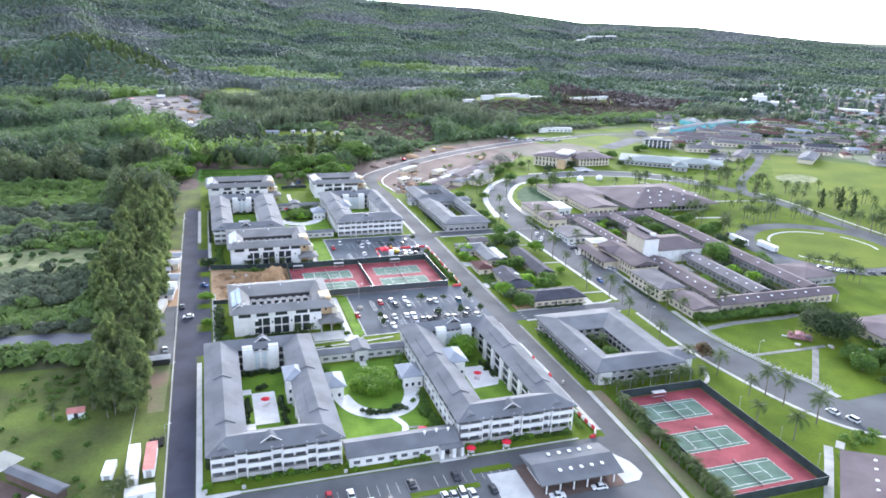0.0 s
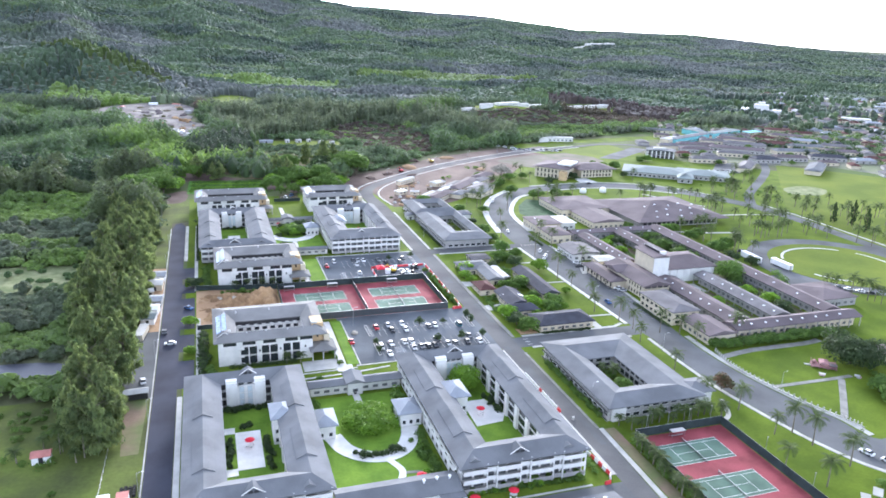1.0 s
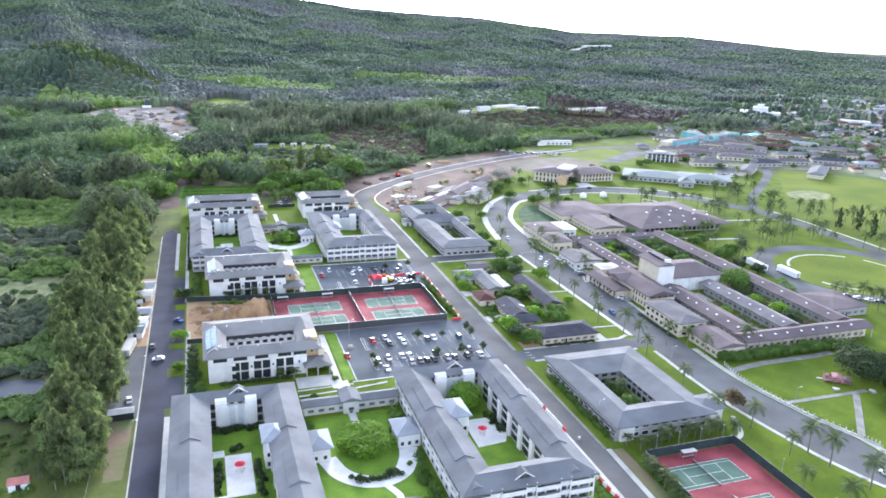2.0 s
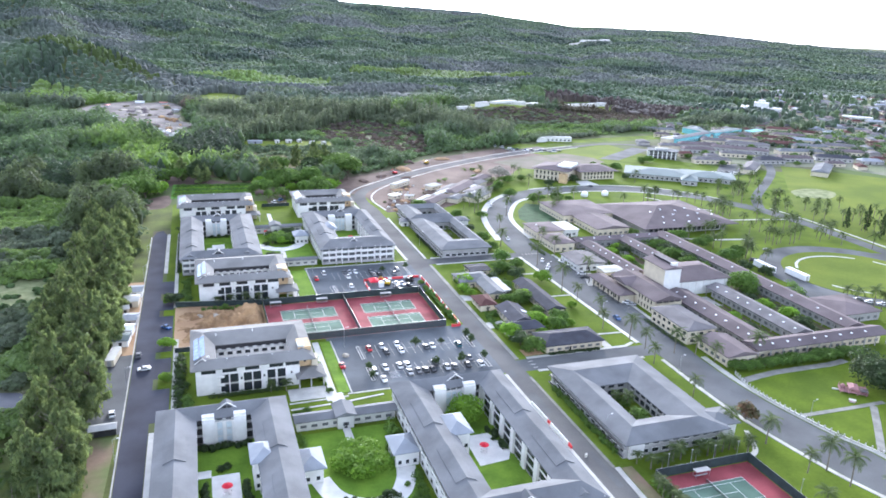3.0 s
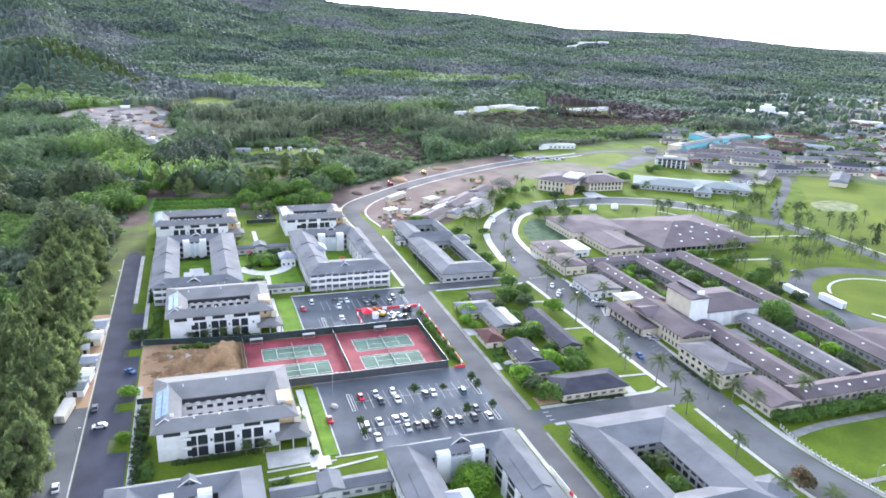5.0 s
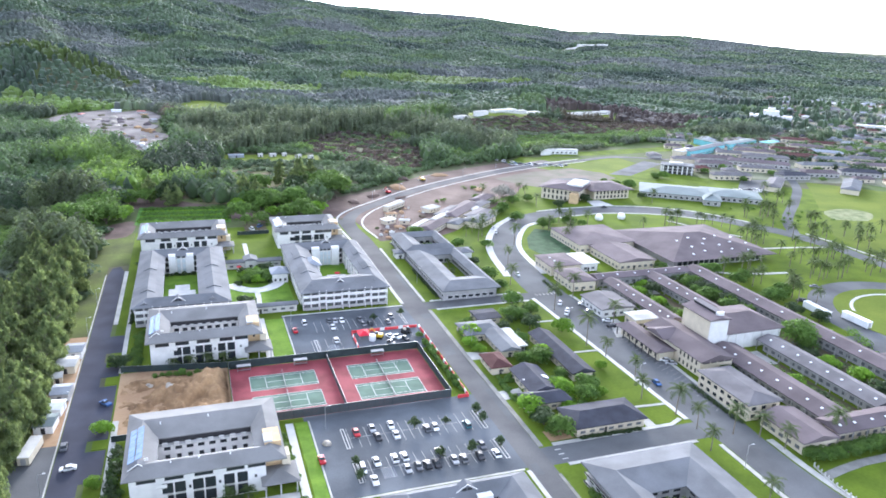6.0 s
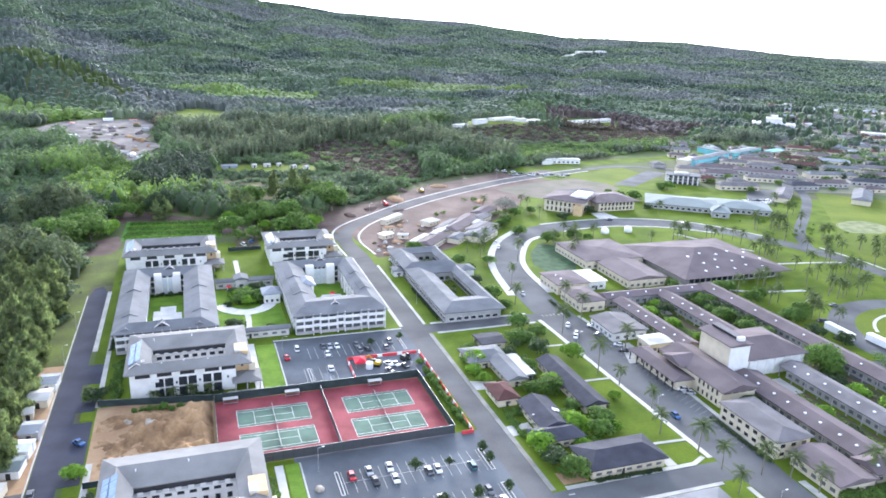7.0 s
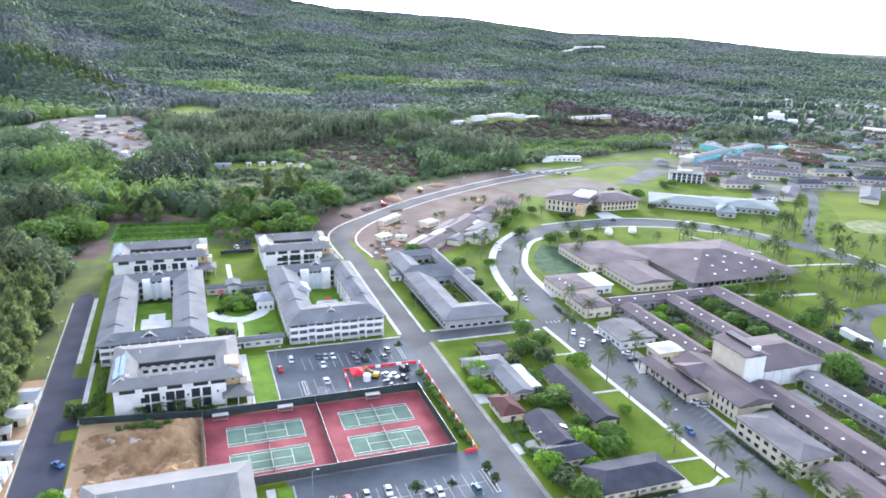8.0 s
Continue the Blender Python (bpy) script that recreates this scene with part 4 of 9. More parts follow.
plate("court_slab_middle", rect(33.2, 105.2, 309, 349.2), 0.075, M_COURT_R, "red hard-court surface round the tennis courts", "court")
for cx in (39.8, 75.2):
    tennis_court(cx, 330.5), tennis_court(cx, 315.2)
fence("dark green screened fence of the tennis courts", ((33.2, 349.3), (105.3, 349.3), (105.3, 309)), 3.2, M_SCREEN)
fence("open wire fence of the tennis courts", ((105.3, 308.9), (33.2, 308.9), (33.2, 349.3)), 3.2, M_MESHWIRE)
fence("wire fence between the tennis courts", ((69.0, 349.0), (69.0, 309.2)), 2.6, M_MESHWIRE)
fence("dark screened fence along the building plot", ((33.0, 350.6), (-3.4, 356.2)), 2.6, M_SCREEN)
fence("dark screened fence by the building plot", ((-2.8, 309.5), (4.0, 309.5)), 2.2, M_SCREEN)
plate("court_slab_east", rect(129.6, 162.2, 133, 191.6), 0.075, M_COURT_R, "red hard-court surface round the tennis courts", "court")
for cy in (174.7, 156.7, 138.1):
    tennis_court(131.6, cy)
fence("dark screened fence of the tennis courts", ((129.5, 132.9), (129.5, 191.8), (162.3, 191.8), (162.3, 132.9), (129.5, 132.9)), 3.2, M_SCREEN)


def court_lamp(x, y, h=7.0):
    t = thing("court_lamp", "grey steel floodlight pole beside a court", "street lamp", (x, y, 0), group="court lamps")
    part("pole", tube(bmesh.new(), (0, 0, 0), (0, 0, h), 0.08, 0.05), M_METAL, t)
    part("lamp_head", boxbm(-0.3, 0.3, -0.15, 0.15, h, h + 0.18, 0.04), M_GREYWALL, t)


for p in ((134, 192.6), (142, 192.6), (150, 192.6), (158.5, 192.6), (163, 172), (163, 153), (163, 138), (128.8, 150)):
    court_lamp(*p)


def bleacher(x, y, w=5.0, turn=0):
    t = thing("bench_shelter", "pale grey metal bench with a flat canopy beside the courts", "bench", (x, y, 0.08), turn)
    for sx in (-w / 2 + 0.2, w / 2 - 0.2):
        for sy in (-0.7, 0.7):
            part("post", tube(bmesh.new(), (sx, sy, 0), (sx, sy, 2.2), 0.05), M_METAL, t)
    part("canopy", boxbm(-w / 2, w / 2, -1.0, 1.0, 2.2, 2.32, 0.03), M_GREYWALL, t)
    part("seat", boxbm(-w / 2 + 0.3, w / 2 - 0.3, -0.25, 0.25, 0.4, 0.48), M_METAL, t)


for a in ((59, 346.8), (88.5, 346.9), (38.5, 346.8), (143.5, 189.2)):
    bleacher(*a)


# ---- dormitories ----
def vent_gable(parent, x, y, z, side, w=5.0, h=1.7, d=3.2, vented=True):
    """A small gable with a dark louvred vent and pale trim, set into a roof slope."""
    bm = bmesh.new()
    a, b, c = (-w / 2, 0, 0), (w / 2, 0, 0), (0, 0, h)
    v = [bm.verts.new(p) for p in (a, b, c, (-w / 2, d, 0.0), (w / 2, d, 0.0), (0, d, h))]
    for f in ((0, 1, 2), (4, 3, 5), (0, 2, 5, 3), (2, 1, 4, 5), (1, 0, 3, 4)):
        bm.faces.new([v[i] for i in f])
    g = part("gable", bm, M_ROOF, parent)
    g.matrix_basis = on_face(side, x if side in "sn" else y, y if side in "sn" else x, z)
    if not vented:
        return
    bm = bmesh.new()
    box(bm, -w * 0.22, -0.12, -0.06, -0.005, 0.18, h * 0.5), box(bm, 0.12, w * 0.22, -0.06, -0.005, 0.18, h * 0.5)
    part("vent", bm, M_DARK, g, "dark louvred vent")
    bm = bmesh.new()
    for sg in (-1, 1):
        q = [(sg * w / 2 * 1.02, -0.14, -0.02), (sg * w / 2 * 1.02 - sg * 0.38, -0.14, -0.02), (0, -0.14, h - 0.12), (0, -0.14, h + 0.06)]
        lo, hi = [bm.verts.new(p) for p in q], [bm.verts.new((p[0], 0.02, p[2])) for p in q]
        bm.faces.new(lo), bm.faces.new(hi[::-1])
        for k in range(4):
            bm.faces.new((lo[k], lo[(k + 1) % 4], hi[(k + 1) % 4], hi[k]))
    bmesh.ops.recalc_face_normals(bm, faces=bm.faces[:])
    part("trim", bm, M_WHITE, g)


def roof_cap(parent, x0, x1, y0, y1, z, rise, axis):
    part("raised_roof", hip_roof(bmesh.new(), x0, x1, y0, y1, z, rise, hip=0.0, fascia=0.14, axis=axis), M_ROOF, parent)


def balcony_front(parent, x0, x1, y, z0, storeys, sh):
    """Three tiers of white balcony fronts, wide and narrow by turns, with posts and glass doors behind, greyed to stand
    for the bays' shade.
    """
    n = 7
    w = (x1 - x0)
    edges, x = [], x0
    for k in range(n):
        bw = w * (0.19 if k % 2 == 0 else 0.08)
        edges.append((x, x + bw))
        x += bw
    for k, (a, b) in enumerate(edges):
        deep = 2.0 if k % 2 == 0 else 1.4
        for s in range(storeys):
            z = z0 + s * sh
            bal = part("balcony", boxbm(a + 0.08, b - 0.08, y - deep, y - 0.01, z - 0.12, z + 0.1), M_CONC_W, parent)
            part("parapet", boxbm(a + 0.08, b - 0.08, y - deep - 0.12, y - deep, z - 0.25, z + 1.1), M_WHITE if s else M_GREYWALL, bal)
            nw = 2 if k % 2 == 0 else 1
            for j in range(nw):
                put("window", window_mesh((b - a) / nw - 0.6, 2.05, M_GREYWALL, M_SHADEGLASS), parent, on_face("s", a + (j + 0.5) * (b - a) / nw, y, z + 0.12))
        part("post", boxbm(b - 0.2, b + 0.14, y - 2.0, y - 1.6, 0, z0 + storeys * sh - 0.2), M_WHITE, parent)


def pylon(parent, x0, x1, y0, y1, top):
    """A plain white stair tower with a rounded top edge."""
    bm = boxbm(x0, x1, y0, y1, 0, top)
    es = [e for e in bm.edges if all(v.co.z > top - 0.01 for v in e.verts) and abs(e.verts[0].co.y - e.verts[1].co.y) < 0.01 and e.verts[0].co.y < y0 + 0.01]
    bmesh.ops.bevel(bm, geom=es, offset=0.7, segments=4, affect="EDGES")
    part("stair_tower", bm, M_WHITE, parent, "plain white stair tower")


def pavilion(parent, x0, x1, y0, y1, eave, rise, glass=False):
    part("pavilion_wall", boxbm(x0 + 0.9, x1 - 0.9, y0 + 0.9, y1 - 0.9, 0, eave - 0.2), M_WHITE, parent)
    part("pavilion_roof", hip_roof(bmesh.new(), x0, x1, y0, y1, eave, rise), M_ROOF_BL, parent, "blue-grey metal pavilion roof")
    for z in ([0.8] if eave < 7 else [0.8, 3.8]):
        windows(parent, "s", x0 + 1, x1 - 1, y0 + 0.9, [z], 1.2, 1.5, 2.0)
        windows(parent, "w", y0 + 1, y1 - 1, x0 + 0.9, [z], 1.2, 1.5, 2.2)


def dormitory(label, o, i, eave=9.0, pav=None, pav2=None):
    """Three storeys round a garden court under a grey hipped roof."""
    t = thing("dormitory", label, "building", group="court dormitories")
    wo = (o[0] + 1.2, o[1] - 1.2, o[2] + 2.4, o[3] - 1.2)
    wi = (i[0] - 1.0, i[1] + 1.0, i[2] - 1.0, i[3] + 1.0)
    part("wall", ring_wall(bmesh.new(), wo, wi, -0.2, eave - 0.3), M_WHITE, t)
    part("roof", ring_roof(bmesh.new(), o, i, eave, 2.3), M_ROOF, t)
    sills = [0.9, 3.8, 6.6]
    windows(t, "w", wo[2] + 2, wo[3] - 2, wo[0], sills[:2], 1.8, 1.4, 4.2, M_GREYWALL)
    # flat dark panel on the wall paints the shade inside the gallery
    gal = part("gallery", boxbm(wo[0] - 0.05, wo[0] - 0.005, wo[2] + 2, wo[3] - 2, 6.3, 8.5), M_DARK, t, "dark panel painted as gallery shade under the eaves")
    part("railing", boxbm(wo[0] - 0.75, wo[0] - 0.65, wo[2] + 2, wo[3] - 2, 5.9, 6.9), M_CONC_W, gal)
    part("gallery_floor", boxbm(wo[0] - 0.75, wo[0] - 0.06, wo[2] + 2, wo[3] - 2, 5.7, 5.89), M_CONC_W, gal)
    for k in range(13):
        y = wo[2] + 2.2 + k * (wo[3] - wo[2] - 4.4) / 12
        part("post", boxbm(wo[0] - 0.8, wo[0] - 0.55, y - 0.15, y + 0.15, 5.9, eave - 0.3), M_WHITE, gal)
    windows(t, "e", wo[2] + 2, wo[3] - 2, wo[1], sills, 2.6, 1.4, 8.4, M_GREYWALL)
    windows(t, "e", wi[2] + 2, wi[3] - 2, wi[0], sills, 2.6, 1.6, 8.0)
    # tall dark bays between white piers on the court side
    n = 6
    for k in range(n):
        a = wi[2] + 2 + k * (wi[3] - wi[2] - 6) / n
        b = a + (wi[3] - wi[2] - 6) / n
        part("pier", boxbm(wi[1] - 0.7, wi[1] - 0.005, a, a + 2.2, 0, eave - 0.35), M_WHITE, t)
        for s in sills:
            put("window", window_mesh(b - a - 2.6, 2.3, M_GREYWALL), t, on_face("w", (a + 2.2 + b) / 2, wi[1], s - 0.6))
    # north side of the court: dark panels as loggia shade, glazed wall, two towers
    yb = wi[3]
    cx, half = (i[0] + i[1]) / 2, (i[1] - i[0]) / 2
    for a, b in ((i[0] - 0.4, cx - half * 0.62), (cx + half * 0.62, i[1] + 0.4)):
        for s in range(3):
            # thin dark slab stands for the shaded inside of each loggia
            bal = part("loggia", boxbm(a, b, yb - 0.09, yb - 0.005, 0.3 + s * 2.9, 2.6 + s * 2.9), M_DARK, t, "dark panel painted as loggia shade")
            part("railing", boxbm(a, b, yb - 0.4, yb - 0.3, 0.0 + s * 2.9, 0.75 + s * 2.9), M_GREYWALL, bal)
    pylon(t, cx - half * 0.82, cx - half * 0.36, yb - 2.2, yb + 0.3, eave + 1.0)
    pylon(t, cx + half * 0.36, cx + half * 0.82, yb - 2.2, yb + 0.3, eave + 1.0)
    part("link_wall", boxbm(cx - half * 0.36, cx + half * 0.36, yb - 1.0, yb - 0.01, 0, eave - 1.3), M_WHITE, t)
    for s in (0.4, 2.8, 5.2):
        windows(t, "s", cx - half * 0.34, cx + half * 0.34, yb - 1.0, [s], 1.65, 2.3, 1.75, M_CONC_W, pane=M_GLASSBLOCK)
    windows(t, "s", cx - half * 0.34, cx + half * 0.34, yb - 0.06, [eave - 1.25], 1.5, 0.8, 1.75, M_DARK)
    balcony_front(t, wo[0], wo[1], wo[2], 0.9, 3, 2.85)
    # stepped ridges and small gables
    wl, wr = (o[0] + i[0]) / 2, (o[1] + i[1]) / 2
    ym = (i[2] + i[3]) / 2
    L = i[3] - i[2]
    for x, w in ((wl, i[0] - o[0]), (wr, o[1] - i[1])):
        roof_cap(t, x - w * 0.25, x + w * 0.25, i[2] + 0.06 * L, i[2] + 0.36 * L, eave + 1.32, 1.4, "y")
        roof_cap(t, x - w * 0.25, x + w * 0.25, i[2] + 0.58 * L, i[2] + 0.86 * L, eave + 1.32, 1.4, "y")
    fy = (o[2] + i[2]) / 2
    vent_gable(t, (o[0] + o[1]) / 2 - 1.5, fy - 3.2, eave + 0.9, "s", 6.0, 1.9, 3.4)
    vent_gable(t, wr - 1, fy - 4.0, eave + 0.7, "s", 3.6, 1.0, 3.0, False)
    vent_gable(t, wl - 1, fy - 4.0, eave + 0.7, "s", 3.6, 1.0, 3.0, False)
    by = (o[3] + i[3]) / 2
    vent_gable(t, cx + 1, by - 1.6, eave + 1.3, "s", 6.0, 2.0, 2.6)
    for p in ((pav, 9.2, 2.2), (pav2, 5.0, 2.2)):
        if p[0]:
            pavilion(t, *p[0], p[1], p[2])
    return t


dormitory("three-storey white dormitory round a court, grey shingle roof", (-6.6, 31.8, 178.4, 251.2), (5.0, 20.4, 189.0, 242.6), pav=(18.4, 26.4, 216, 226.4), pav2=(31.2, 38.8, 215, 226))
dormitory("three-storey white dormitory round a court, grey shingle roof", (65.2, 105.2, 177.6, 250.6), (76.8, 94.2, 188.6, 242.4), pav=(74.0, 82.0, 215, 226.8), pav2=(58.0, 66.8, 216, 226.4))
dormitory("three-storey white dormitory beyond the parking lot, grey roof", (-1.8, 37.6, 395, 473.5), (10.2, 24.4, 406, 461.5))
dormitory("three-storey white dormitory beyond the parking lot, grey roof", (66.6, 106.8, 396.5, 471), (79.6, 97.0, 416.5, 458.5), pav=(74.5, 82, 432, 444), pav2=(58, 67, 436, 446))


def slab_dormitory(label, x, y, w=41.5, d=34.5, eave=10.2):
    """A tall white block with a roof well, solar panels at one end, and a tan tower at the other."""
    t = thing("slab_dormitory", label, "building", (x, y, 0), group="slab dormitories")
    o = (0, w, 0, d)
    i = (8.5, w - 8, 8.0, 19.0)
    wo = (1.6, w - 5.5, 1.6, d - 1.5)
    wi = (i[0] - 0.5, i[1] + 0.5, i[2] - 0.5, i[3] + 0.5)
    part("wall", ring_wall(bmesh.new(), wo, wi, -0.2, eave - 0.3), M_WHITE, t)
    part("roof", ring_roof(bmesh.new(), o, i, eave, 2.0), M_ROOF_W, t)
    part("well_floor", boxbm(wi[0], wi[1], wi[2], wi[3], 0, 1.5), M_GREYWALL, t)
    # inner face of the well
    part("ledge", boxbm(i[0], i[1], i[3] - 0.9, i[3] + 0.49, eave - 2.6, eave - 2.2), M_CONC_W, t)
    # dark strip on the wall paints the shaded gap behind the units
    part("clerestory", boxbm(i[0], i[1], i[3] + 0.4, i[3] + 0.49, eave - 2.15, eave - 0.3), M_DARK, t, "dark panel painted as clerestory shade")
    nb = 8
    for k in range(nb):
        a = i[0] + 0.8 + k * (i[1] - i[0] - 0.6) / nb
        part("roof_unit", boxbm(a, a + 1.5, i[3] - 0.85, i[3] - 0.15, eave - 2.19, eave - 1.5, 0.08), M_CONC_W, t, "pale box-shaped air unit")
        put("window", window_mesh(1.9, 1.8, M_GREYWALL), t, on_face("s", a + 1.2, i[3] + 0.5, eave - 4.5))
        put("window", window_mesh(1.4, 1.8, M_GREYWALL), t, on_face("s", a + 1.2, i[3] + 0.5, eave - 7.7))
    # front: blank end bay, balcony slot, then tall pairs of openings
    front = wo[2]
    for f in (0.27, 0.36, 0.49, 0.58, 0.72, 0.82):
        cx = wo[0] + f * (wo[1] - wo[0])
        for z in (0.3, 4.0):
            put("window", window_mesh(2.7, 3.0, M_DARK), t, on_face("s", cx, front, z))
        part("spandrel", boxbm(cx - 1.2, cx + 1.2, front - 0.12, front - 0.005, 3.35, 3.95), M_CONC, t, "grey spandrel panel")
    for f in (0.12, 0.32, 0.535, 0.77, 0.93):
        cx = wo[0] + f * (wo[1] - wo[0])
        put("window", window_mesh(4.8, 1.7, M_GREYWALL), t, on_face("s", cx, front, eave - 2.4))
    for f in (0.43, 0.65, 0.92):
        put("window", window_mesh(0.7, 1.0, M_GREYWALL), t, on_face("s", wo[0] + f * (wo[1] - wo[0]), front, 4.6))
    for z in (0.2, 3.3, 6.4):
        bal = part("balcony", boxbm(wo[0] + 6.6, wo[0] + 9.2, front - 1.2, front - 0.01, z, z + 0.2), M_CONC_W, t)
        part("railing", boxbm(wo[0] + 6.6, wo[0] + 9.2, front - 1.2, front - 1.1, z + 0.2, z + 1.1), M_WHITE, bal)
    for z in (0.9, 4.2, 7.3):
        windows(t, "w", wo[2] + 3, wo[3] - 3, wo[0], [z], 1.4, 1.4, 5.0, M_GREYWALL)
    # solar panels on the western slope
    for k in range(6):
        for j in range(2):
            p = part("solar_panel", boxbm(-0.95, 0.95, -1.3, 1.3, 0.05, 0.12), M_SOLAR, t, "blue solar panel")
            p.matrix_basis = pose(2.1 + j * 2.0, 8.0 + k * 2.75, eave + (2.1 + j * 2.0) * 2.0 / 4.25 + 0.06, 0, -25.2, 0)
    vent_gable(t, 4.0, 3.6, eave + 0.85, "s", 5.2, 1.7, 2.4)
    for vx, vy in ((5.6, 6.4), (6.2, 6.4), (12, 3.4), (19, 3.6), (19.3, 4.2), (27, 3.4), (9, 24), (22, 25)):
        zr = eave + 2.0 * (vy / 4.0 if vy < 8 else (d - vy) / ((d - 19.0) / 2))
        part("vent_pipe", tube(bmesh.new(), (vx, vy, min(zr, eave + 1.9) - 0.4), (vx, vy, min(zr, eave + 1.9) + 0.35), 0.16, n=6), M_WHITEP, t, "small white vent pipe")
    # tan tower and the porch beside it
    tw = part("tower", boxbm(w - 5.3, w - 0.9, 5.6, 13.0, -0.2, eave + 2.2), M_TAN, t, "tan stone stair tower")
    part("tower_cap", boxbm(w - 5.5, w - 3.2, 5.4, 9.4, eave + 2.2, eave + 2.8, 0.05), M_CONC_W, tw)
    part("white_bay", boxbm(w - 0.85, w + 1.4, 4.6, 9.0, -0.2, eave - 2.2), M_CREAM, t)
    windows(tw, "s", w - 4.8, w - 1.4, 5.6, [6.4], 1.0, 1.6, 1.7, M_TAN)
    part("porch_roof", hip_roof(bmesh.new(), w - 7, w + 3.2, -2.6, 7.4, 4.3, 1.5), M_ROOF_W, t)
    for px, py in ((w - 6, -1.8), (w + 2.4, -1.8), (w + 2.4, 6.6), (w - 2, -1.8)):
        part("porch_post", boxbm(px - 0.2, px + 0.2, py - 0.2, py + 0.2, 0, 4.05), M_GREYWALL, t)
    return t


slab_dormitory("white four-bay dormitory block with roof well and tan tower", 3.2, 272.2)
slab_dormitory("white four-bay dormitory block with roof well and tan tower", 5.2, 356.2)
slab_dormitory("white four-bay dormitory block at the crop field's edge", -4.2, 490.5, 45.5, 32)
slab_dormitory("white four-bay dormitory block at the bend of the street", 66.2, 490.5, 37, 32)


def low_wing(label, x0, x1, y0, y1, eave, rise, roof_mat, wall_mat, hip=None, axis=None, sky=0, name="house", over=0.8, cat="building", group="", posts=False):
    """A single-storey building with a pitched roof, windows and a door."""
    t = thing(name, label, cat, group=group)
    part("wall", boxbm(x0 + over, x1 - over, y0 + over, y1 - over, -0.2, eave - 0.25), wall_mat, t)
    part("roof", hip_roof(bmesh.new(), x0, x1, y0, y1, eave, rise, hip, axis=axis), roof_mat, t)
    wx, wy = (x1 - x0 - 2 * over), (y1 - y0 - 2 * over)
    h = min(1.5, eave * 0.35)
    for s, a0, a1, pl in (("s", x0 + over, x1 - over, y0 + over), ("w", y0 + over, y1 - over, x0 + over)):
        windows(t, s, a0 + 0.4, a1 - 0.4, pl, [0.9] if eave < 5.6 else [0.9, 3.7], 2.1, h, 3.4, wall_mat, pane=M_SHADEGLASS if eave < 5.6 else None)
    part("door", boxbm(x0 + wx * 0.4 + over, x0 + wx * 0.4 + over + 1.0, y0 + over - 0.06, y0 + over - 0.005, 0, 2.1), M_DARK, t)
    if posts:
        post = shaped(boxbm(-0.15, 0.15, -0.15, 0.15, -0.1, eave - 0.1), "post")
        post.materials.append(M_GREYWALL)
        n = int(max(x1 - x0, y1 - y0) / 6)
        for k in range(n + 1):
            put("post", post, t, pose(x0 + 0.5 + (x1 - x0 - 1) * k / n, y0 + 0.5, 0) if axis == "x" else pose(x0 + 0.5, y0 + 0.5 + (y1 - y0 - 1) * k / n, 0))
    if sky:
        along = axis or ("x" if x1 - x0 > y1 - y0 else "y")
        dome = shaped(boxbm(-0.45, 0.45, -0.45, 0.45, -0.25, 0.2, 0.1), "skylight")
        dome.materials.append(M_SKYLIGHT)
        for k in range(sky):
            f = (k // 2 * 2 + 1 + (k % 2 - 0.5) * 0.9) / (sky + sky % 2) - 0.01
            if along == "y":
                put("skylight", dome, t, pose((x0 + x1) / 2 - (x1 - x0) * 0.2, y0 + f * (y1 - y0), eave + rise * 0.6))
            else:
                put("skylight", dome, t, pose(x0 + f * (x1 - x0), (y0 + y1) / 2 - (y1 - y0) * 0.2, eave + rise * 0.6))
    return t


# covered walks between the dormitories
low_wing("low wing with grey roof joining two dormitories", 31.6, 65.6, 175.6, 185.4, 3.9, 1.9, M_ROOF, M_WHITE, hip=0.0, axis="x")
low_wing("low covered walk with grey roof", 33.2, 66.4, 242.4, 248.2, 3.6, 1.0, M_ROOF, M_CONC_W, hip=0.0, axis="x", name="covered_walk")
low_wing("small gatehouse with grey roof over the garden path", 45.8, 52.6, 240.6, 249.4, 4.9, 1.2, M_ROOF, M_CONC_W, hip=0.0, axis="y", name="gatehouse")
low_wing("low covered walk with grey roof", 38, 66.4, 461, 466.4, 3.6, 1.0, M_ROOF, M_CONC_W, hip=0.0, axis="x", name="covered_walk")
low_wing("small gatehouse with grey roof over the garden path", 47, 54, 459.6, 467.4, 4.9, 1.2, M_ROOF, M_CONC_W, hip=0.0, axis="y", name="gatehouse")
low_wing("low covered walk with pale roof", 37.5, 66, 399, 403.6, 3.4, 0.8, M_ROOF, M_CONC_W, hip=0.0, axis="x", name="covered_walk")

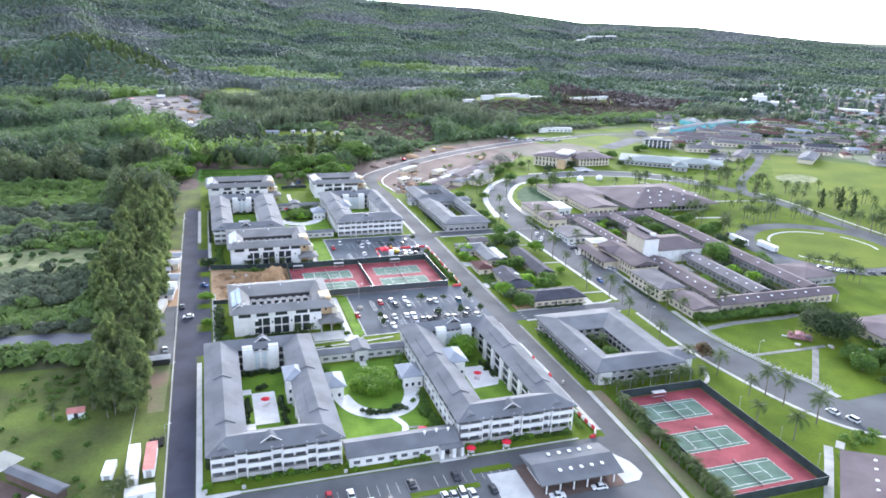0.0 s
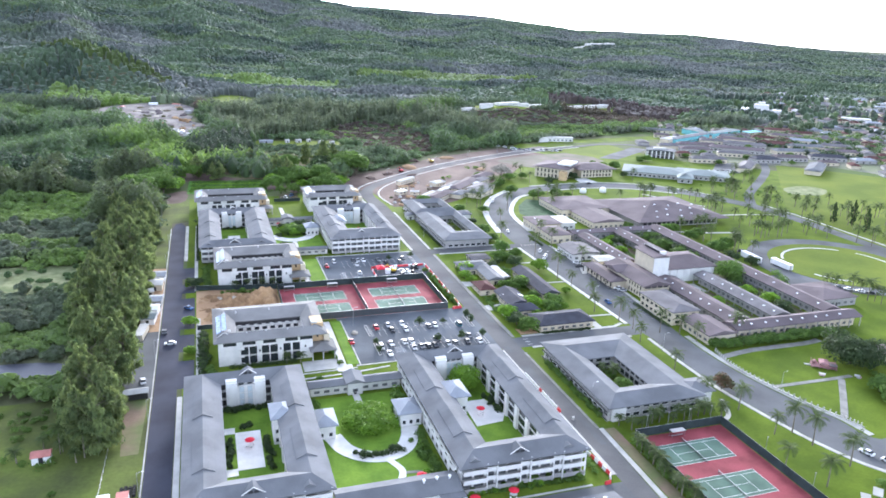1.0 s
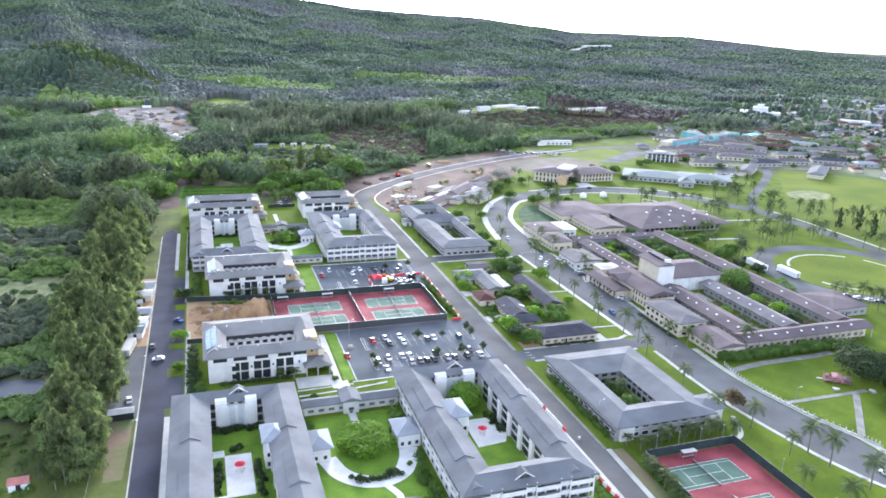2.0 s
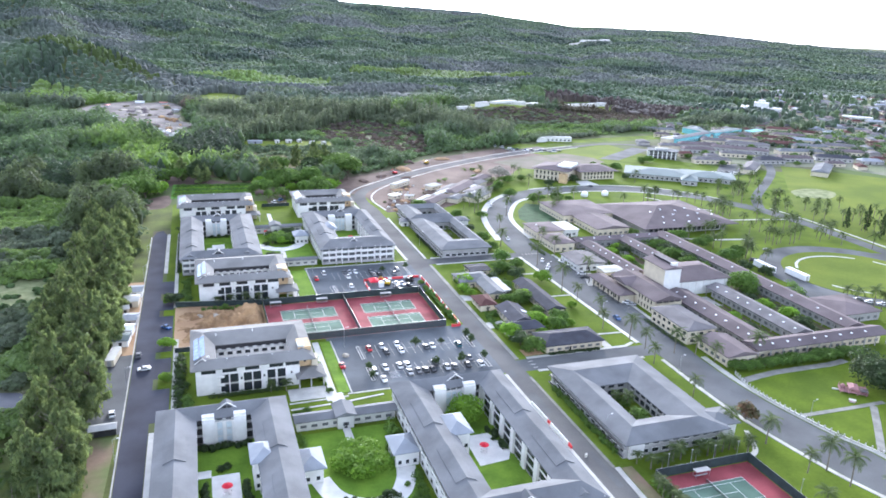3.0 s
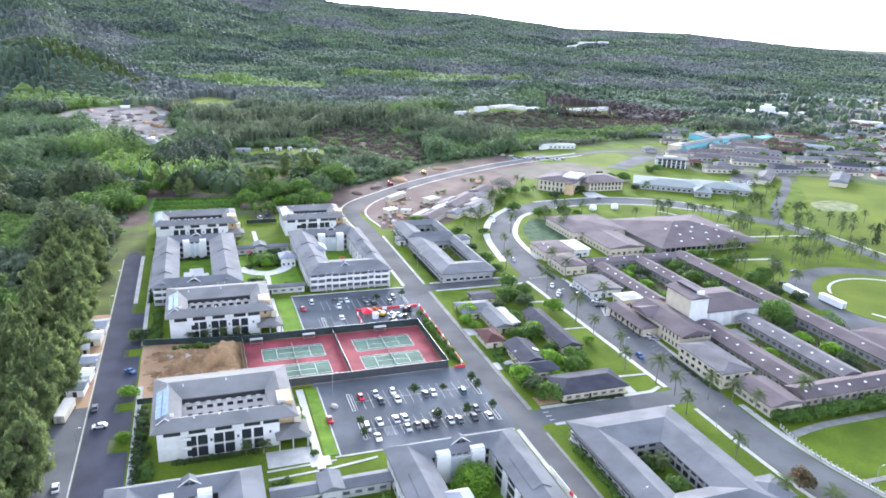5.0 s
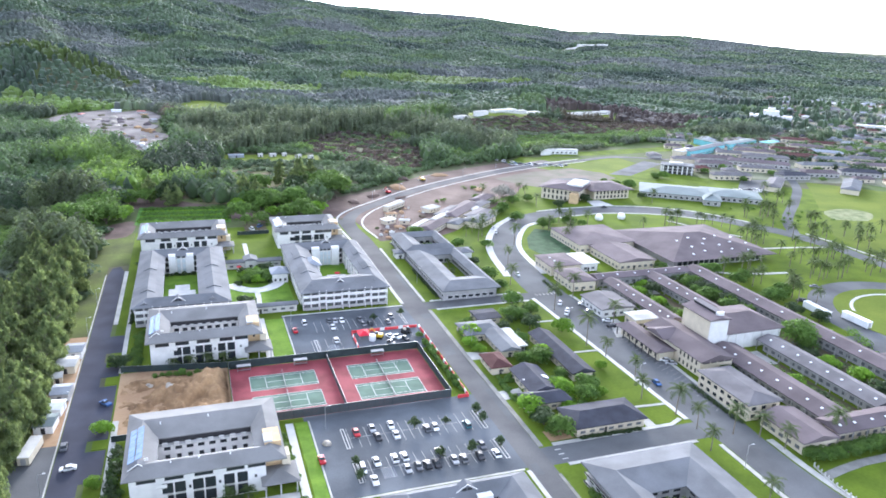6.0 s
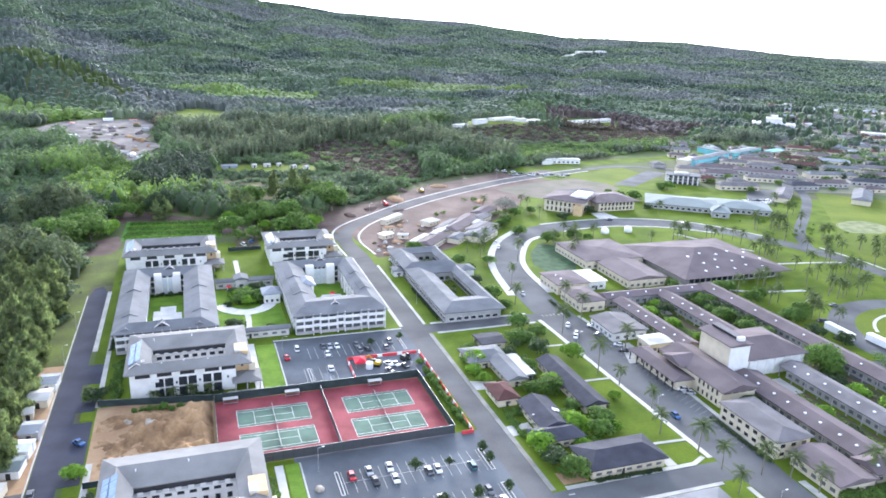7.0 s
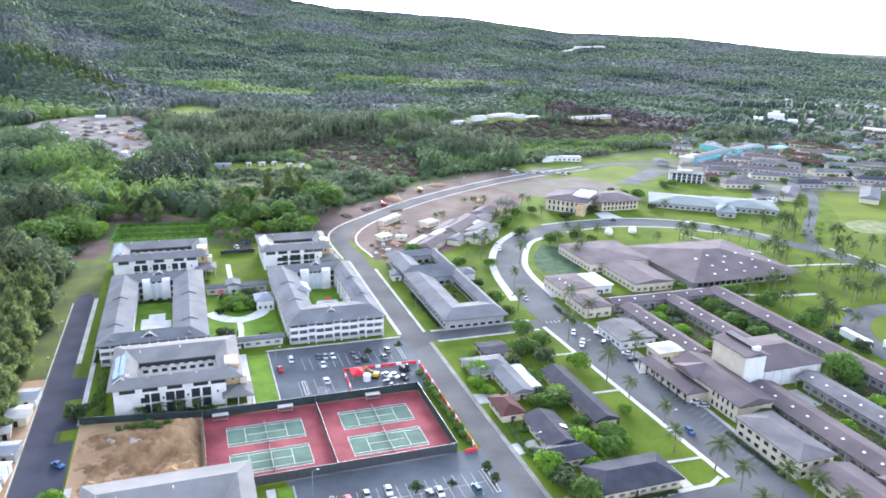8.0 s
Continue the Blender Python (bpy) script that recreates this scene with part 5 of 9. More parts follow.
# the two office courts across the street
def office_court(label, o, courts, eave, rise, storeys, extra=()):
    t = thing("office_court", label, "building")
    lim = [o[2]] + [c for pair in zip([c[2] for c in courts][1:], [c[3] for c in courts][:-1]) for c in [(pair[0] + pair[1]) / 2]] + [o[3]]
    for k, c in enumerate(courts):
        seg = (o[0], o[1], lim[k], lim[k + 1])
        wall_o = (o[0] + 1.6, o[1] - 1.6, lim[k] + (1.6 if k == 0 else 0.02), lim[k + 1] - (1.6 if k == len(courts) - 1 else 0.02))
        part("wall", ring_wall(bmesh.new(), wall_o, (c[0] - 1.2, c[1] + 1.2, c[2] - 1.2, c[3] + 1.2), -0.2, eave - 0.3), M_GREYWALL, t)
        part("roof", ring_roof(bmesh.new(), seg, c, eave, rise, 0.4), M_ROOF, t)
        for s in range(storeys):
            z = 0.8 + s * 2.7
            for side, a0, a1, pl in (("s", wall_o[0], wall_o[1], wall_o[2]), ("w", wall_o[2], wall_o[3], wall_o[0]), ("e", wall_o[2], wall_o[3], wall_o[1])):
                windows(t, side, a0 + 1, a1 - 1, pl, [z], 2.6, 1.5, 3.4)
            windows(t, "s", c[0], c[1], c[3] + 1.2, [z], 2.2, 1.6, 3.0, M_DARK)
            windows(t, "w", c[2], c[3], c[1] + 1.2, [z], 2.2, 1.6, 3.0, M_DARK)
            bal = part("gallery", boxbm(wall_o[0] - 1.1, wall_o[0] - 0.01, wall_o[2], wall_o[3], s * 2.7 + 0.1, s * 2.7 + 0.3), M_CONC_W, t)
            part("railing", boxbm(wall_o[0] - 1.1, wall_o[0] - 1.02, wall_o[2], wall_o[3], s * 2.7 + 0.3, s * 2.7 + 0.75), M_DARK, bal)
    for e in extra:
        part("porch_wall", boxbm(e[0] + 1, e[1] - 1, e[2] + 1, e[3] - 1, -0.2, eave - 0.5), M_WHITE, t)
        part("porch_roof", hip_roof(bmesh.new(), *e, eave - 0.15, rise * 0.8), M_ROOF, t)
    return t


office_court("grey-roofed two-storey office building round a planted court", (125.3, 163.2, 201.4, 254.6), [(136.6, 147.8, 213.6, 236.4)], 5.6, 2.1, 2, [(158, 169, 203.6, 214)])
office_court("long grey-roofed building round two planted courts", (131.2, 160.6, 393.8, 491.5), [(144.2, 153.8, 411.5, 447), (143.2, 154.2, 466, 481.2)], 5.2, 1.9, 1, [(159, 168, 448, 458)])
part_white = thing("corner_wall", "plain white end walls of the office building", "wall")
part("panel", boxbm(127.5, 132.5, 202.2, 203.2, -0.2, 4.6), M_WHITE, part_white)

for x, y, z in ((55.6, 179.6, 5.75), (59.4, 180.0, 5.75), (63.0, 179.8, 5.75)):
    v = thing("roof_vent", "white domed roof vent on a grey roof", "roof vent", (x, y, z))
    part("pipe", tube(bmesh.new(), (0, 0, -0.5), (0, 0, 0.5), 0.28, n=8), M_WHITEP, v)
    part("cap", tube(bmesh.new(), (0, 0, 0.5), (0, 0, 0.9), 0.55, 0.2, 10), M_WHITEP, v)
por = thing("entrance_portal", "white entrance portal with dark doorway at the low wing", "portal", (60.6, 172.6, 0.1))
for x0, x1 in ((-1.6, -0.6), (1.9, 3.0), (4.6, 5.4)):
    part("pier", boxbm(x0, x1, 0.6, 3.6, 0, 3.1, 0.05), M_WHITE, por)
part("lintel", boxbm(-1.6, 5.4, 0.8, 3.6, 3.1, 3.5, 0.05), M_ROOF, por)
part("doorway", boxbm(-0.5, 1.8, 3.2, 3.5, 0, 2.6), M_DARK, por)
part("steps", boxbm(-2.2, 6.0, -0.6, 0.58, 0, 0.14), M_CONC_W, por)

# petrol station by the near parking lot
st = thing("filling_station", "low building with grey roof and white skylights over red paving", "building")
part("wall", boxbm(82, 103, 155, 163.2, -0.2, 3.6), M_WHITE, st)
part("roof", hip_roof(bmesh.new(), 80, 105.4, 149.4, 164.6, 3.9, 1.7, hip=0.0, axis="x"), M_ROOF, st)
for k in range(6):
    part("canopy_post", boxbm(82 + k * 4.2, 82.35 + k * 4.2, 150.4, 150.75, 0, 3.6), M_WHITE, st)
for k in range(5):
    for y, z in ((152.9, 4.75), (160.5, 4.9)):
        part("skylight", boxbm(87 + k * 3.3, 87.9 + k * 3.3, y, y + 1.2, z, z + 0.35, 0.08), M_SKYLIGHT, st)
windows(st, "s", 83, 102, 155, [0.9], 2.2, 1.6, 3.6)
plate("paving_red", rect(78.6, 106, 148.6, 165), 0.10, M_REDDIRT, "red paved apron of the filling station", "pavement")
plate("paving_pad", ((69.6, 149), (78.4, 149), (78.4, 163.2), (69.6, 163.2)), 0.09, M_CONC_W, "pale concrete pad", "pavement")
plate("paving_corner", ((106.2, 149), (111, 149.4), (113.6, 152), (113, 158), (107, 168.5), (106.2, 165.5)), 0.17, M_CONC_W, "white concrete street corner", "pavement")
plate("grass_strip", rect(66, 78, 164.4, 166.8), 0.16, M_LAWN, "narrow strip of grass in the parking lot", "lawn")
plate("grass_strip_west", rect(46, 66, 158.4, 160.6), 0.16, M_LAWN, "narrow strip of grass in the parking lot", "lawn")
plate("pavement_entrance", rect(56.5, 67, 173.8, 180), 0.15, M_CONC, "concrete entrance apron", "pavement")

# houses between the streets
low_wing("bungalow with dark blue-grey hipped roof", 134.6, 161.0, 273.4, 287.6, 3.4, 2.0, M_ROOF_D, M_CREAM, hip=5.0, sky=0, group="bungalows")
low_wing("bungalow wing with dark shingle roof", 126.0, 143.0, 291.0, 300.0, 3.3, 1.8, M_ROOF_D, M_CREAM, hip=3, group="bungalows")
bun = low_wing("bungalow wing with dark shingle roof", 131.0, 142.6, 298.6, 318.0, 3.3, 2.0, M_ROOF_D, M_CREAM, hip=0.0, axis="y", group="bungalows")
low_wing("long bungalow with dark shingle roof", 152.0, 161.6, 307.6, 346.0, 3.3, 1.8, M_ROOF_D, M_CREAM, hip=0.0, axis="y", group="bungalows")
low_wing("low bungalow with grey shingle roof", 126.0, 142.6, 349.0, 362.6, 3.3, 1.6, M_ROOF, M_CREAM, hip=4.0, group="bungalows")
low_wing("bungalow wing with grey roof", 134.0, 142.8, 332.0, 352.0, 3.2, 1.5, M_ROOF, M_CREAM, hip=0.0, axis="y", group="bungalows")
low_wing("carport with a flat white roof", 142.9, 147.0, 335.0, 353.0, 3.0, 0.3, M_CONC_W, M_CONC_W, hip=0.0, axis="y", name="carport", cat="carport")
put("skylight", shaped(boxbm(-1.2, 1.2, -0.9, 0.9, 0, 0.18, 0.05), "skylight"), bun, pose(140.2, 307, 4.3, 0, 20, 0), "flat white roof light").data.materials.append(M_SKYLIGHT)
low_wing("small house with red-brown hipped roof", 124.8, 133.6, 319.6, 332.6, 3.2, 1.7, M_ROOF_RED, M_CREAM, group="bungalows")
low_wing("garden shed with dark flat roof", 136.8, 148.4, 364.0, 375.0, 3.0, 0.5, M_ROOF_D, M_CREAM, hip=0.0, axis="x", name="shed", cat="shed")

# the hall and its arcaded wings
hall = thing("assembly_hall", "cream hall with a tall white stage tower and mauve-brown roofs", "building")
part("tower", boxbm(216.0, 224.4, 314.0, 331.0, -0.2, 15.0), M_CREAM, hall, "tall cream and white stage tower")
part("tower_panel", boxbm(215.8, 224.6, 313.6, 313.98, 5.0, 15.0), M_WHITE, hall, "blank white end wall")
part("tower_roof", hip_roof(bmesh.new(), 215.0, 225.4, 313.0, 332.0, 15.4, 0.9, hip=0.0, axis="y"), M_ROOF_BR, hall)
part("roof_monitor", boxbm(220.8, 223.4, 317, 331, 15.9, 17.1), M_DARK, hall, "dark louvred roof monitor")
part("monitor_cap", boxbm(220.5, 223.7, 317, 331.3, 17.11, 17.3), M_ROOF_MV, hall)
part("monitor_end", boxbm(220.5, 223.7, 315.7, 316.99, 15.8, 17.4), M_WHITE, hall)
part("auditorium_wall", boxbm(224.7, 255.0, 316.4, 340.6, -0.2, 7.2), M_WHITE, hall)
part("auditorium_roof", hip_roof(bmesh.new(), 224.62, 256.4, 315.2, 341.8, 7.5, 3.0, hip=8.0), M_ROOF_BR, hall)
for k in range(7):
    part("pilaster", boxbm(228 + k * 4.2, 228.4 + k * 4.2, 316.1, 316.39, -0.1, 7.1), M_WHITE, hall)
part("foyer_wall", boxbm(201.0, 215.7, 299.0, 333, -0.2, 6.8), M_CREAM, hall)
part("foyer_roof", hip_roof(bmesh.new(), 199.6, 215.75, 297.0, 334.6, 7.0, 2.2, hip=0.0, axis="y"), M_ROOF_BR, hall)
part("porch_roof", hip_roof(bmesh.new(), 197.6, 207.0, 318.0, 330.0, 7.4, 2.0, hip=0.0, axis="x"), M_ROOF_BR, hall, "gabled porch roof with a pale edge")
part("side_roof", hip_roof(bmesh.new(), 191.4, 200.9, 313, 343, 4.5, 1.2, hip=2.0), M_ROOF_BR, hall)
part("side_wall", boxbm(194.0, 200.9, 314.6, 341.4, -0.2, 4.3), M_CREAM, hall)
for k in range(7):
    part("side_post", boxbm(192.2, 192.5, 314.2 + k * 4.6, 314.5 + k * 4.6, -0.1, 4.4), M_DARK, hall)
part("gable_glass", boxbm(202, 215.0, 298.7, 298.98, 5.2, 6.4), M_DARK, hall)
for k in range(1, 4):
    part("glass_post", boxbm(202 + k * 3.25 - 0.15, 202 + k * 3.25 + 0.15, 298.6, 298.69, 5.2, 6.4), M_CREAM, hall)
windows(hall, "w", 300, 312, 201.0, [0.6, 3.8], 1.2, 2.0, 2.4, M_CREAM)
windows(hall, "w", 315, 341, 194.0, [0.9], 1.6, 1.6, 3.0, M_CREAM)
low_wing("two-storey cream office with grey roof", 195.0, 209.8, 266.6, 293.6, 6.4, 1.6, M_ROOF_MV, M_CREAM, hip=6.0, axis="y", name="office_building")
low_wing("cream entrance lodge with mauve-brown roof", 198.0, 213.0, 245.4, 265.0, 4.4, 1.7, M_ROOF_BR, M_CREAM, hip=0.0, axis="y", name="lodge", cat="building")
G = "arcaded class wings"
low_wing("long classroom wing with mauve-brown roof and white skylights", 215.8, 228.8, 256.6, 312.8, 4.6, 1.7, M_ROOF_BR, M_GREYWALL, hip=0.0, axis="y", sky=8, name="class_wing", group=G, over=2.2, posts=True)
low_wing("long classroom wing with mauve-brown roof and white skylights", 240.4, 251.4, 256.6, 314.0, 4.6, 1.7, M_ROOF_MV, M_GREYWALL, hip=0.0, axis="y", sky=8, name="class_wing", group=G, over=2.2, posts=True)
low_wing("long classroom wing with mauve-brown roof", 268.4, 279.6, 256.6, 400.0, 4.6, 1.7, M_ROOF_BR, M_GREYWALL, hip=0.0, axis="y", sky=10, name="class_wing", group=G, over=2.2, posts=True)
low_wing("long front wing with mauve-brown roof and white skylights", 213.2, 281.0, 246.4, 256.4, 4.9, 1.7, M_ROOF_BR, M_CREAM, hip=0.0, axis="x", sky=9, name="class_wing", group=G, over=2.2, posts=True)
low_wing("long classroom wing with mauve-brown roof and white skylights", 214.4, 223.8, 338.6, 392.0, 4.6, 1.6, M_ROOF_BR, M_GREYWALL, hip=0.0, axis="y", sky=7, name="class_wing", group=G, over=2.2, posts=True)
low_wing("long classroom wing with mauve-brown roof and white skylights", 240.6, 250.4, 340.0, 396.0, 4.6, 1.6, M_ROOF_BR, M_GREYWALL, hip=0.0, axis="y", sky=7, name="class_wing", group=G, over=2.2, posts=True)
low_wing("cross wing with mauve-brown roof", 212.4, 268.2, 393.0, 401.6, 4.9, 1.4, M_ROOF_BR, M_GREYWALL, hip=0.0, axis="x", sky=6, name="class_wing", group=G, over=2.2, posts=True)
low_wing("square wing with mauve-brown roof", 280.0, 302.0, 268.0, 290.0, 4.4, 1.4, M_ROOF_BR, M_GREYWALL, name="class_wing", group=G)
low_wing("annex with a flat pale roof", 202.0, 214.2, 343.6, 353.4, 4.4, 0.4, M_CONC, M_CREAM, hip=0.0, axis="x", name="annex")
low_wing("office with grey roof and white edge", 194.0, 212.0, 358.0, 378.0, 4.2, 1.3, M_ROOF_MV, M_WHITE, hip=0.0, axis="y", name="office_building")
low_wing("cream flat-roofed office with mauve roof", 197.6, 216.4, 414.6, 435.0, 5.4, 0.9, M_ROOF_BR, M_CREAM, sky=3, name="office_building")
low_wing("white annex with flat roof", 216.6, 228.0, 417.0, 436.0, 4.6, 0.5, M_CONC_W, M_WHITE, name="annex")
low_wing("cream office building with mauve-brown roof", 197.0, 211.6, 391.0, 411.6, 5.2, 1.4, M_ROOF_BR, M_CREAM, name="office_building")

# the broad tent-roofed centre
ctr = thing("student_centre", "sprawling centre with broad mauve-brown tent roof and skylights", "building")
part("wall", boxbm(272, 332, 412.4, 468, -0.2, 4.4), M_GREYWALL, ctr)
part("roof", hip_roof(bmesh.new(), 268, 338.5, 408, 472, 4.8, 6.0, hip=30, axis="x"), M_ROOF_BR, ctr)
for k in range(5):
    for j in range(3):
        part("skylight", boxbm(-0.55, 0.55, -0.7, 0.7, 0.0, 0.4, 0.1), M_SKYLIGHT, ctr).matrix_basis = pose(286 + k * 9.4 + (j % 2) * 4.5, 414.5 + j * 8 + (k % 2) * 2.6, 4.8 + (j * 8 + (k % 2) * 2.6 + 6.5) * 6.0 / 32)
windows(ctr, "s", 274, 331, 412.4, [0.8], 2.6, 2.2, 3.4, M_DARK)
low_wing("low wing with mauve-brown roof", 238, 262, 414.0, 446.0, 4.8, 1.8, M_ROOF_BR, M_CREAM, hip=0.0, axis="y", name="class_wing")
low_wing("low wing with mauve-brown roof", 232, 270, 446.4, 484.0, 5.2, 1.6, M_ROOF_BR, M_CREAM, name="class_wing")

# library, teal-roofed block and the rest inland
lib = thing("library", "cream library with grey-brown hipped roof and white flat centre", "building", (293.6, 578.6, 0), -45)
part("wall", boxbm(-14, 14, -15, 15, -0.2, 8.8), M_CREAM, lib)
part("roof", hip_roof(bmesh.new(), -16, 16, -17, 17, 9.1, 2.6, hip=11), M_ROOF_BR, lib)
part("flat_roof", boxbm(3, 15, -8, 12, 10.4, 12.0, 0.1), M_WHITE, lib, "white flat roof deck")
windows(lib, "s", -13, 13, -15, [0.8, 4.8], 1.6, 2.8, 3.0, M_CREAM)
windows(lib, "w", -14, 14, -14, [0.8, 4.8], 1.6, 2.8, 3.4, M_CREAM)
part("portico", boxbm(9, 15, -20, -15.01, 0, 7.2), M_TAN, lib)
wing = thing("library_wing", "cream library wing with grey-brown hipped roof", "building")
part("wall", boxbm(311, 341, 565, 592, -0.2, 6.9), M_CREAM, wing)
part("roof", hip_roof(bmesh.new(), 307, 344, 562, 596, 7.2, 2.6, hip=12), M_ROOF_BR, wing)
windows(wing, "s", 312, 340, 565, [0.8, 3.9], 1.8, 2.2, 3.0, M_CREAM)
plate("site_ground", ((265, 648), (300, 667), (354, 681), (373, 655), (373, 633), (330, 612), (311, 606), (288, 612), (275, 626)), 0.035, M_SITE_GROUND, "bare grey-brown ground beside the library", "ground")
for x, y, w, d, tn in ((388, 567, 60, 36, -34), (424, 550, 44, 32, -34), (398, 540, 14, 26, -34)):
    t = thing("dining_hall", "broad low hall with grey-teal roof", "building", (x, y, 0), tn)
    part("wall", boxbm(-w / 2 + 1, w / 2 - 1, -d / 2 + 1, d / 2 - 1, -0.2, 3.8), M_GREYWALL, t)
    part("roof", hip_roof(bmesh.new(), -w / 2, w / 2, -d / 2, d / 2, 4.2, 2.6, hip=d * 0.6), M_ROOF_TEAL, t)
    windows(t, "s", -w / 2 + 2, w / 2 - 2, -d / 2 + 1, [0.8], 2.2, 1.8, 4.0)
blk = thing("concrete_block", "dark-bayed white concrete building with tall fins", "building")
part("wall", boxbm(0, 27, 0, 14, -0.2, 7.2), M_DARK, blk)
part("roof", boxbm(-1.2, 28.2, -1.2, 15.2, 7.2, 8.0, 0.1), M_ROOF, blk)
part("roof_box", boxbm(6, 18, 5, 11, 8.0, 9.4, 0.1), M_CONC_W, blk)
for k in range(7):
    part("fin", boxbm(0.3 + k * 4.2, 1.3 + k * 4.2, -1.0, 0.05, 0, 7.2), M_WHITE, blk)
for k in range(4):
    part("fin", boxbm(-1.0, 0.05, 1.0 + k * 4.0, 1.9 + k * 4.0, 0, 7.2), M_WHITE, blk)
for s in (2.4, 4.8):
    part("slab_edge", boxbm(-0.4, 27.4, -0.45, 0.02, s, s + 0.35), M_CONC_W, blk)
blk.matrix_basis = pose(430, 648, 0, 0, 0, -33)

# the mauve roofs on the eastern side and the pink play shelter
low_wing("broad building with mauve-brown roof", 258, 300, 176, 222, 4.2, 3.0, M_ROOF_BR, M_CREAM, name="dining_hall")
se = low_wing("building with mauve-brown roof and skylights", 0, 30, -44, 0, 4.4, 2.2, M_ROOF_BR, M_WHITE, hip=0.0, axis="y", sky=8, name="class_wing")
se.matrix_basis = pose(174.5, 141.5, 0, 0, 0, -45)
pavement(((178.6, 149), (172, 142), (154, 124)), 2.6, "pale concrete path to the class wing", M_CONC, step=1)
M_PINKW = mat("weathered_pink_wood", (0.36, 0.19, 0.20), 0.85, 0.35, 0.5, 4.0, 0.2, col2=(0.22, 0.12, 0.125))
shel = thing("play_shelter", "faded pink timber play structure with a small dome", "play structure", (231.0, 217.5, 0), -38)
part("deck", boxbm(-6.4, 6.4, -3.4, 3.4, 0.9, 1.1), M_PINKW, shel)
for dx, dy in [(a, b) for a in (-6.1, -2.2, 1.8, 5.8) for b in (-3.1, 3.1)]:
    part("post", boxbm(dx - 0.14, dx + 0.14, dy - 0.14, dy + 0.14, 0, 3.2), M_PINKW, shel)
part("roof", hip_roof(bmesh.new(), -2.6, 2.2, -3.6, 3.6, 3.2, 0.9, hip=1.6, axis="y"), M_PINKW, shel)
part("roof", hip_roof(bmesh.new(), 2.6, 6.4, -3.4, 0.6, 2.7, 0.7, hip=1.4, axis="x"), M_ROOF_BR, shel)
bm = bmesh.new()
bmesh.ops.create_uvsphere(bm, u_segments=14, v_segments=8, radius=1.3)
bmesh.ops.translate(bm, verts=bm.verts[:], vec=(-4.6, 1.2, 2.0))
part("dome", bm, M_PINKW, shel)
for dy in (-3.3, 3.3):
    part("rail", boxbm(-6.4, 6.4, dy - 0.05, dy + 0.05, 1.8, 1.95), M_PINKW, shel)
part("wall", boxbm(2.8, 6.2, 0.8, 3.0, 1.1, 2.5), M_PINKW, shel)
part("slide", slab(bmesh.new(), ((-9.4, -0.5), (-6.4, -0.5), (-6.4, 0.5), (-9.4, 0.5)), 0.0, 0.5), M_CONC_W, shel)
for ch in shel.children:
    ch.matrix_basis = Matrix.Scale(0.72, 4) @ ch.matrix_basis
for x, y, w, d, h in ((225, 212, 2.4, 1.2, 1.1), (237, 207, 2.0, 2.0, 1.6), (248, 203, 3.0, 1.4, 1.8), (251, 200, 2.2, 1.8, 1.3)):
    pz = thing("play_table", "pale weathered play-yard table with a bench", "table", (x, y, 0.05), x * 7)
    part("tabletop", boxbm(-w / 2, w / 2, -d / 2, d / 2, 0.7, 0.78), M_CONC_W, pz)
    part("bench", boxbm(-w / 2, w / 2, d / 2 + 0.2, d / 2 + 0.5, 0.4, 0.46), M_PINK, pz)
    part("pedestal", boxbm(-w / 3, w / 3, -0.15, d / 2 + 0.35, 0, 0.4), M_CONC, pz)

# white wall with piers along the garden
wal = thing("garden_wall", "pale garden wall with piers and open panels", "wall")
line = smooth_line(((197.6, 240), (195.8, 230), (196.2, 220), (198.4, 208.5), (201.6, 196), (206, 184.5), (208.6, 177)), 6)
pier = shaped(boxbm(-0.18, 0.18, -0.18, 0.18, 0, 1.5, 0.05), "pier")
pier.materials.append(M_CONC)
for a, b in zip(line, line[1:]):
    ang, ln = math.degrees(math.atan2(b[1] - a[1], b[0] - a[0])), math.hypot(b[0] - a[0], b[1] - a[1])
    put("pier", pier, wal, pose(*a, 0.1, 0, 0, ang))
    p = part("panel", boxbm(0.18, ln - 0.18, -0.08, 0.08, 0, 0.45), M_CONC, wal)
    p.matrix_basis = pose(*a, 0.1, 0, 0, ang)
# ---- cars ----
def paint(name, col, rough=0.45):
    return mat(name, col, rough, 0.04, 0.5, 4.0, 0.0, spec=0.3)


CAR_COLS = {"white": paint("white_car_paint", (0.78, 0.78, 0.78)), "silver": paint("silver_car_paint", (0.42, 0.43, 0.45)), "black": paint("black_car_paint", (0.03, 0.032, 0.04)),
            "grey": paint("grey_car_paint", (0.13, 0.135, 0.15)), "red": paint("red_car_paint", (0.45, 0.02, 0.03)), "blue": paint("blue_car_paint", (0.05, 0.12, 0.30)), "teal": paint("teal_car_paint", (0.04, 0.13, 0.16))}
car_protos = {}


def profile(bm, pts, w0, w1=None):
    """A side outline (y, z) drawn across the width, narrower at the top points if w1 is given."""
    zmax = max(p[1] for p in pts)
    zmin = min(p[1] for p in pts)
    half = lambda z: (w0 + ((w1 or w0) - w0) * (z - zmin) / (zmax - zmin)) / 2
    a, b = [bm.verts.new((-half(z), y, z)) for y, z in pts], [bm.verts.new((half(z), y, z)) for y, z in pts]
    bm.faces.new(a), bm.faces.new(b[::-1])
    for k in range(len(pts)):
        bm.faces.new((a[k], a[(k + 1) % len(pts)], b[(k + 1) % len(pts)], b[k]))
    bmesh.ops.recalc_face_normals(bm, faces=bm.faces[:])
    return bm


